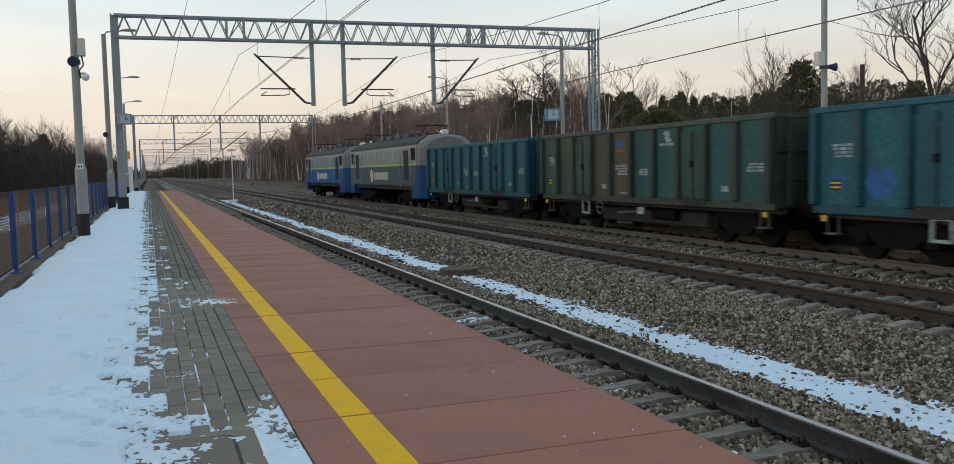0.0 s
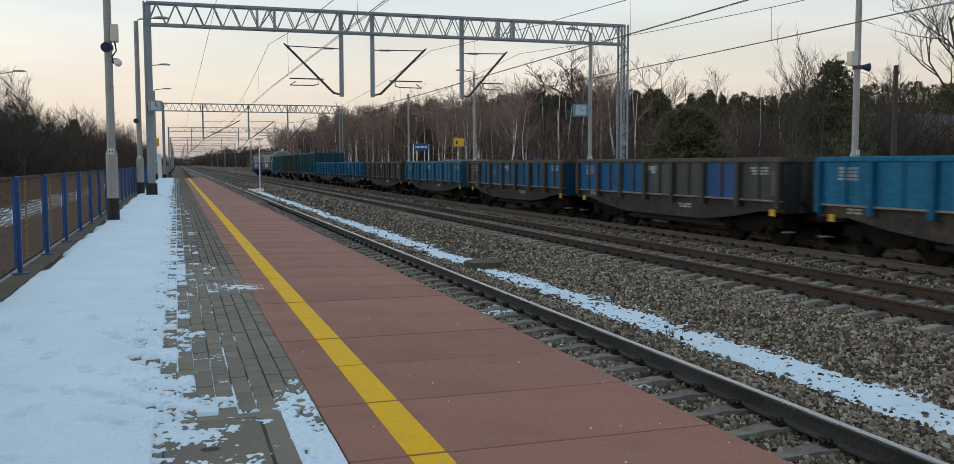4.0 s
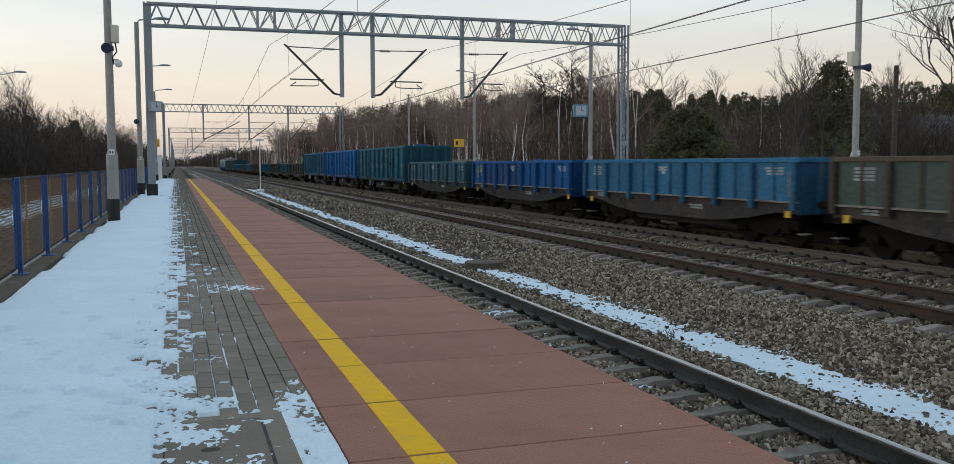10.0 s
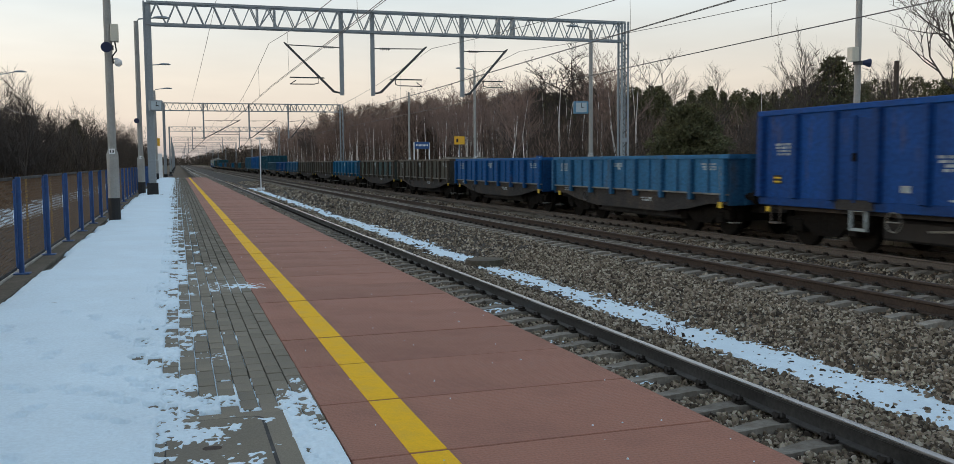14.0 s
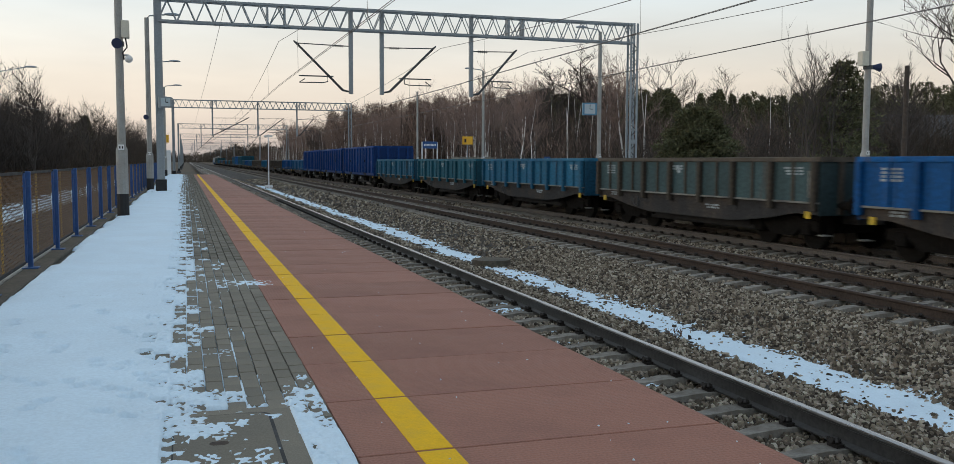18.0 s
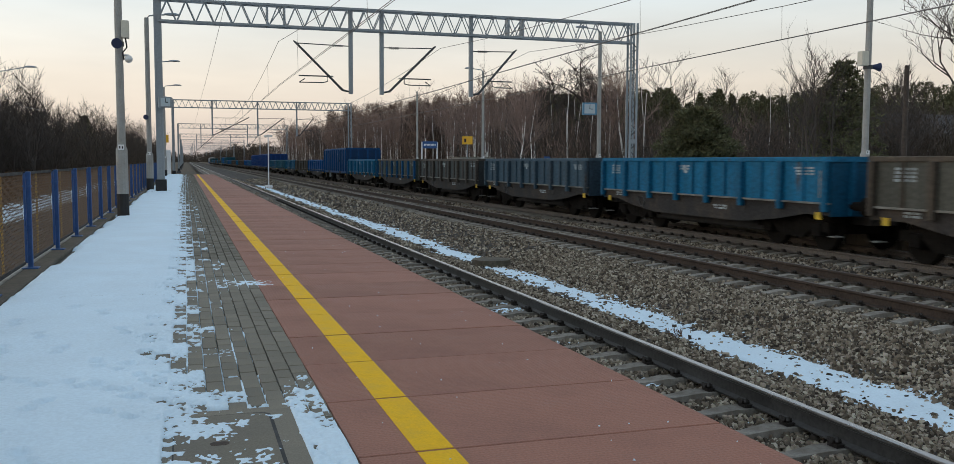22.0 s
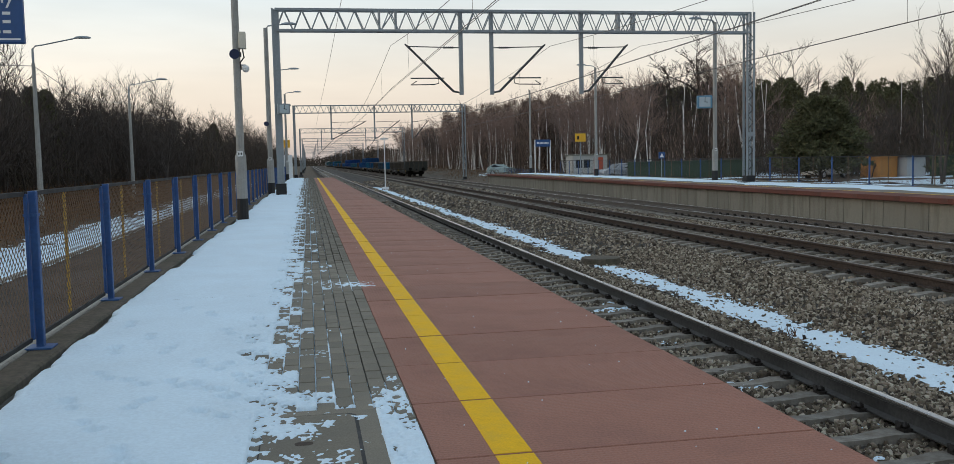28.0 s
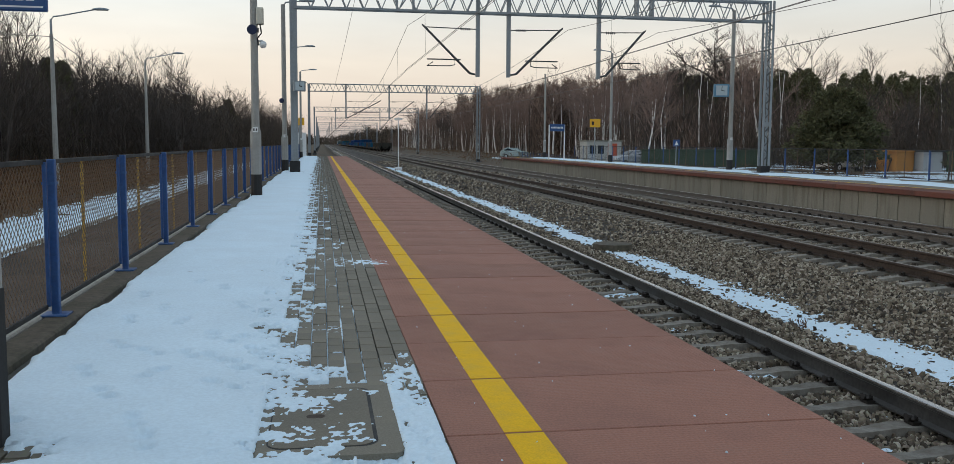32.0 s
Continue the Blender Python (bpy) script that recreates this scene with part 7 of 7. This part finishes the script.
bushland("bare_shrubs", "bare shrubs behind the far fence", np.concatenate([feet(26, 42, 60, 62, 90, 35), feet(24, 34, 60, 88, 120, 36)]), (0.5, 1.0), M_TWIG, 37)
thicket("brushwood", "brown undergrowth behind the far fence", feet(360, 40, 60, 66, 100, 21), 1.6, 4.2, 90, M_BRUSH, 22, lean=0.4, width=0.028)
far_p = np.concatenate([feet(420, 25, 46, 480, 1400, 91), feet(360, 44, 80, 420, 1500, 9), feet(300, -70, -16, 420, 1500, 10), feet(420, -60, 60, 1000, 1500, 12)])
thicket("far_woods", "far dark woods along the line to the horizon", far_p, 8.0, 14.0, 60, M_BRUSH, 11, width=0.22)
thicket("dry_grass", "dry brown grass tufts beyond the fence", np.concatenate([feet(420, -14, -9.6, 14, 110, 13), feet(240, 23, 40, 30, 100, 14)]), 0.35, 0.9, 22, M_DRY, 15, lean=0.5, width=0.02)

rw = np.random.default_rng(61)
wp_ = np.stack([6.09 + rw.normal(0, 0.05, 60), 10.5 + rw.normal(0, 0.06, 60), -1.05 + rw.uniform(0, 0.1, 60)], -1)
tagged(new("dry_weed", blades_mesh("dry_weed", wp_, rw.normal(0, 0.5, (60, 3)) + (0, 0, 1), rw.uniform(0.05, 0.13, 60), np.full(60, 0.006), M_DRY, rw)), "small dry weed in the ditch snow", "weed", kind="stuff")
thicket("dry_grass", "tall brown grass beside the line beyond the far platform", feet(520, 18.5, 36, 86, 330, 71, 1.3), 0.5, 1.5, 30, M_DRY, 72, lean=0.5, width=0.025)

# ---- beyond the fences ----
M_ROAD = material("old_asphalt", (0.048, 0.030, 0.019), 0.9, vary=0.2, grain=25, patch=0.6, bump=0.3, second=(0.022, 0.016, 0.012))
tagged(new("road", sheet("road", np.linspace(-6.3, -2.7, 7), np.arange(-6, 130, 1.5), lambda X, Y: np.interp(X, (-6.3, -6.2, -3.4, -2.7), (-1.1, -1.05, -1.0, -0.95)) + 0 * Y, M_ROAD)), "worn brown grey lane beside the platform fence", "road", kind="structure")
def verge_snow(X, Y):
    f = np.minimum(0.75 - np.abs(X + 7.6 + 0.35 * value_noise(Y * 0.15, Y * 0, 52)) / 1.7, (-6.32 - X) * 6) - 0.12 + 0.42 * value_noise(X * 0.8, Y * 0.35, 51) + 0.4 * value_noise(X * 2.6, Y * 2, 53) + 0.5 * value_noise(X * 4.5, Y * 2.8, 54)
    return np.maximum(ground_height(X, Y), np.where(X > -7.2, -1.06, -9)) + np.clip(0.12 * f, -0.1, 0.06)
tagged(new("verge_snow", sheet("verge_snow", np.arange(-12, -6.2, 0.12), np.concatenate([np.arange(5, 60, 0.2), np.arange(60, 120, 0.5)]), verge_snow, M_SNOW)), "patchy snow on the verge below the woods", "snow", kind="structure")
def lot_snow(X, Y):
    f = value_noise(X * 0.22, Y * 0.3, 55) + 0.5 * value_noise(X * 0.9, Y * 1.1, 56) - 0.15
    return ground_height(X, Y) + np.clip(0.12 * f, -0.1, 0.05)
tagged(new("lot_snow", sheet("lot_snow", np.arange(22.5, 60, 0.6), np.arange(10, 130, 0.7), lot_snow, M_SNOW)), "patchy snow on the car park behind the far platform", "snow", kind="structure")

# station board near the camera: its lower right part shows
M_TEXT = M_WHITE
board = thing("information_board", "dark blue station board with white writing above the fence", "sign", at=(-2.25, 6.0, 2.05))
part("panel", boxed(-0.73, 0.73, -0.02, 0.02, 0, 1.0, bevel=0.006), M_SIGNB, board)
part("border", boxed(-0.71, 0.71, -0.0215, -0.020, 0.02, 0.03), M_TEXT, board)
for k, (z, w) in enumerate(((0.12, 0.5), (0.17, 0.62), (0.06, 0.25))):
    for j in range(int(w / 0.06)):
        part("text_bar", boxed(0.66 - 0.06 * j - 0.045, 0.66 - 0.06 * j, -0.0225, -0.0205, z, z + 0.018), M_TEXT, board)
tx = bpy.data.curves.new("word", "FONT")
tx.body, tx.size, tx.align_x, tx.extrude = "wany", 0.13, "RIGHT", 0.001
word = new("word", tx)
word.data.materials.append(M_TEXT)
word.parent, word.location, word.rotation_euler = board, (0.69, -0.023, 0.24), (radians(90), 0, 0)
for x in (-0.6, 0.2):
    part("post", tubed([(x, 0.04, -2.05), (x, 0.04, 1.0)], 0.03), M_BLUE, board) if x < 0 else None

solo("lane_kerb", boxed(-6.42, -6.30, -6, 130, -1.4, -1.015, bevel=0.012), M_CONCRETE, "low pale concrete kerb between the lane and the snowy verge", "kerb", kind="structure")

# kiosk, sheds, cars, a house
def hut(name, label, cat, x, y, w, d, h, wall, roof, door=None):
    z = base_z(x, y) + 0.1
    ob = thing(name, label, cat, at=(x, y, z))
    part("wall", boxed(-w / 2, w / 2, -d / 2, d / 2, 0, h, bevel=0.01), wall, ob)
    part("roof", boxed(-w / 2 - 0.12, w / 2 + 0.12, -d / 2 - 0.12, d / 2 + 0.12, h, h + 0.13, bevel=0.02), roof, ob)
    if door:
        mat, x0, x1 = door
        dr = part("door", boxed(x0, x1, -d / 2 - 0.03, -d / 2 - 0.003, 0.05, h - 0.2), mat, ob)
        part("handle", boxed(x1 - 0.14, x1 - 0.1, -d / 2 - 0.05, -d / 2 - 0.03, 0.9, 1.1), M_STEEL_DK, dr)
    return ob


M_HUT = material("hut_render", (0.40, 0.39, 0.36), 0.85, vary=0.1, grain=20, patch=1.2, bump=0.1)
M_REDDOOR = material("red_door", (0.42, 0.07, 0.03), 0.6, vary=0.08, grain=20, patch=2, bump=0.05)
M_ORANGEWALL = material("orange_shed", (0.48, 0.22, 0.06), 0.8, vary=0.1, grain=15, patch=1.5, bump=0.1)
M_GREY = material("grey_sheet", (0.42, 0.44, 0.45), 0.6, metal=0.2, vary=0.06, grain=15, patch=1.5, bump=0.1)
M_GREEN = material("green_sheet", (0.030, 0.052, 0.026), 0.75, vary=0.12, grain=15, patch=1.0, bump=0.15, second=(0.045, 0.062, 0.032))
M_ROOF = material("roof_sheet", (0.038, 0.042, 0.050), 0.65, vary=0.1, grain=20, patch=1.2, bump=0.1)
k1 = hut("ticket_hut", "low white station hut with a red door", "hut", 27.5, 88, 3.5, 2.6, 2.3, M_HUT, M_WALL, (M_REDDOOR, 0.35, 1.3))
for x in (-1.2, -0.35):
    part("window", boxed(x - 0.3, x + 0.3, -1.34, -1.303, 1.1, 1.9), M_GLASS, k1)
part("panel", boxed(-1.7, -0.8, -1.33, -1.303, 0.1, 1.9), M_GREY, k1)
s1 = hut("shed", "small orange shed with a flat roof", "shed", 44.9, 66, 1.5, 2.6, 1.62, M_ORANGEWALL, M_ORANGEWALL)
s2 = hut("garage", "grey sheet metal garage", "garage", 46.55, 65, 1.6, 2.6, 1.62, M_GREY, M_ROOF, (M_GREY, -0.8, 0.8))
for k, (x, y, l) in enumerate(((50.2, 64.0, 4.4), (33.5, 76, 12.0), (56, 62, 5.0))):
    hut("metal_screen", "dull green sheet metal wall behind the fence", "wall", x, y, l, 0.12, 1.5, M_GREEN, M_GREEN)


def car(x, y, turn, color, label):
    z = base_z(x, y) + 0.12
    ob = thing("parked_car", label, "car", "parked cars", at=(x, y, z))
    ob.rotation_euler.z = radians(turn)
    mat = material("car_paint", color, 0.35, metal=0.3, vary=0.04, grain=10, patch=1, bump=0)
    bm = bmesh.new()
    prof = [(-2.0, 0.3), (-2.05, 0.75), (-1.75, 0.95), (-0.95, 1.02), (-0.35, 1.45), (1.1, 1.5), (1.85, 1.05), (2.0, 0.8), (2.0, 0.3)]
    for s0, w in ((-1, 0.82),):
        a = [bm.verts.new((px, -w, pz)) for px, pz in prof]
        b = [bm.verts.new((px, w, pz)) for px, pz in prof]
    n = len(prof)
    for k in range(n):
        bm.faces.new((a[k], a[(k + 1) % n], b[(k + 1) % n], b[k]))
    bm.faces.new(a[::-1])
    bm.faces.new(b)
    for v in bm.verts:
        if v.co.z > 1.1:
            v.co.y *= 0.8
    bmesh.ops.recalc_face_normals(bm, faces=bm.faces[:])
    bmesh.ops.bevel(bm, geom=bm.edges[:], offset=0.06, segments=2, affect="EDGES")
    part("body", bm, mat, ob)
    for s in (-1, 1):
        g = bmesh.new()
        vs = [g.verts.new((px, s * (0.80 if pz < 1.1 else 0.685), pz)) for px, pz in ((-0.8, 1.06), (-0.3, 1.38), (1.0, 1.42), (1.5, 1.08))]
        g.faces.new(vs if s < 0 else vs[::-1])
        bmesh.ops.solidify(g, geom=g.faces[:], thickness=0.03)
        part("side_window", g, M_GLASS, ob, "dark side window")
        for px in (-1.25, 1.25):
            wh = part("wheel", tubed([(px, s * 0.62, 0.31), (px, s * 0.84, 0.31)], 0.31, 16), M_BLACK, ob)
            part("rim", tubed([(px, s * 0.84, 0.31), (px, s * 0.85, 0.31)], 0.19, 12), M_GREY, wh)
    part("windscreen", boxed(-0.02, 0.02, -0.62, 0.62, -0.28, 0.28), M_GLASS, ob, at=(-0.68, 0, 1.24)).rotation_euler.y = radians(54)
    part("headlight", boxed(-2.06, -2.0, -0.7, -0.4, 0.65, 0.8), M_WHITE, ob)
    part("tail_light", boxed(1.97, 2.03, -0.75, -0.5, 0.7, 0.95), M_REDDOOR, ob)
    return ob


car(26.6, 125, 172, (0.30, 0.36, 0.35), "silver green hatchback parked beside the line")
car(27.5, 78, 10, (0.35, 0.36, 0.38), "silver car parked behind the far fence")
car(31.5, 84, 5, (0.4, 0.4, 0.4), "pale grey car parked behind the far fence")
car(41.2, 67.5, 200, (0.45, 0.44, 0.40), "cream van parked beside the orange shed")

house = thing("house", "house with a dark solar panelled roof among the trees", "house", at=(84, 86, 0))
part("wall", boxed(-7, 7, -5, 5, -0.5, 3.6), M_CONCRETE, house)
rf = bmesh.new()
prism(rf, ((-5.8, 3.5), (0, 6.9), (5.8, 3.5)), -7.6, 7.6)
roof = part("roof", rf, M_ROOF, house)
roof.rotation_euler.z = radians(90)
for k in range(3):
    part("window", boxed(-5 + 4 * k, -3.6 + 4 * k, -5.05, -4.99, 1.0, 2.4), M_GLASS, house)
for k in range(6):
    for j in range(2):
        p = part("solar_panel", boxed(-0.95, 0.95, -0.03, 0.03, -1.0, 1.0), M_ROOF, house, at=(-5 + 2.0 * k, -4.5 + 1.75 * j, 4.45 + 1.02 * j))
        p.rotation_euler.x = radians(-60)
sgn = thing("pedestrian_sign", "blue pedestrian sign on a thin post", "sign", at=(21.2, 52.5, FAR_Z))
part("post", tubed([(0, 0, 0), (0, 0, 1.3)], 0.025), M_STEEL, sgn)
part("plate", boxed(-0.2, 0.2, -0.04, 0, 1.15, 1.55), M_BLUE, sgn)
tri = bmesh.new()
ta, tb = ([tri.verts.new((x, yy, z)) for x, z in ((-0.13, 1.22), (0.13, 1.22), (0, 1.47))] for yy in (-0.046, -0.041))
tri.faces.new(ta)
tri.faces.new(tb[::-1])
for k in range(3):
    tri.faces.new((ta[k], tb[k], tb[(k + 1) % 3], ta[(k + 1) % 3]))
bmesh.ops.recalc_face_normals(tri, faces=tri.faces[:])
part("triangle", tri, M_WHITE, sgn)

# pale specks trodden onto the red slabs
rs = np.random.default_rng(77)
sp = np.stack([rs.uniform(0.7, 2.38, 70), 3.2 + 14 * rs.uniform(0, 1, 70) ** 1.6, np.full(70, 0.001)], -1)
tagged(new("slab_specks", scatter_stones("slab_specks", sp, rs.uniform(0.002, 0.006, 70), M_SNOW, 6)), "pale specks of snow and grit on the red slabs", "specks", kind="stuff").scale.z = 1.0

# ---- paving bricks ----
COLW, ROWL = 0.1, 0.2
BRICK = mesh_of(boxed(-COLW / 2 + 0.0035, COLW / 2 - 0.0035, -ROWL / 2 + 0.003, ROWL / 2 - 0.003, -0.05, 0.0, bevel=0.003), "brick", M_PAVER)
V, F = [], []
quads = ((4, 5, 6, 7), (0, 1, 5, 4), (1, 2, 6, 5), (2, 3, 7, 6), (3, 0, 4, 7))
rb = random.Random(9)
made = 0
for col in range(23):
    x = 0.64 - COLW * (col + 0.5)
    y = -9.0 + (0.5 * ROWL if col % 2 else 0)
    while y < PL_END:
        if not (x > -0.20 and x < 0.46 and 3.45 < y < 4.80) and (col < 14 or 3.3 < y < 4.4):
            z = rb.uniform(-0.004, 0.002)
            if col < 8 and 4.7 < y < 11.9:
                b = part("brick", BRICK, None, platform, at=(x, y, z))
                b.rotation_euler.z = rb.gauss(0, 0.006)
                made += 1
            else:
                o = len(V)
                a, c = COLW / 2 - 0.006, ROWL / 2 - 0.006
                V += [(x + sx * a, y + sy_ * c, zz) for zz in (-0.05, z) for sx, sy_ in ((-1, -1), (1, -1), (1, 1), (-1, 1))]
                F += [[i + o for i in q] for q in quads]
        y += ROWL
me = bpy.data.meshes.new("bricks")
me.from_pydata(V, [], F)
me.materials.append(M_PAVER_ISL)
tagged(part("far_bricks", me, None, platform), kind="stuff")

motions()
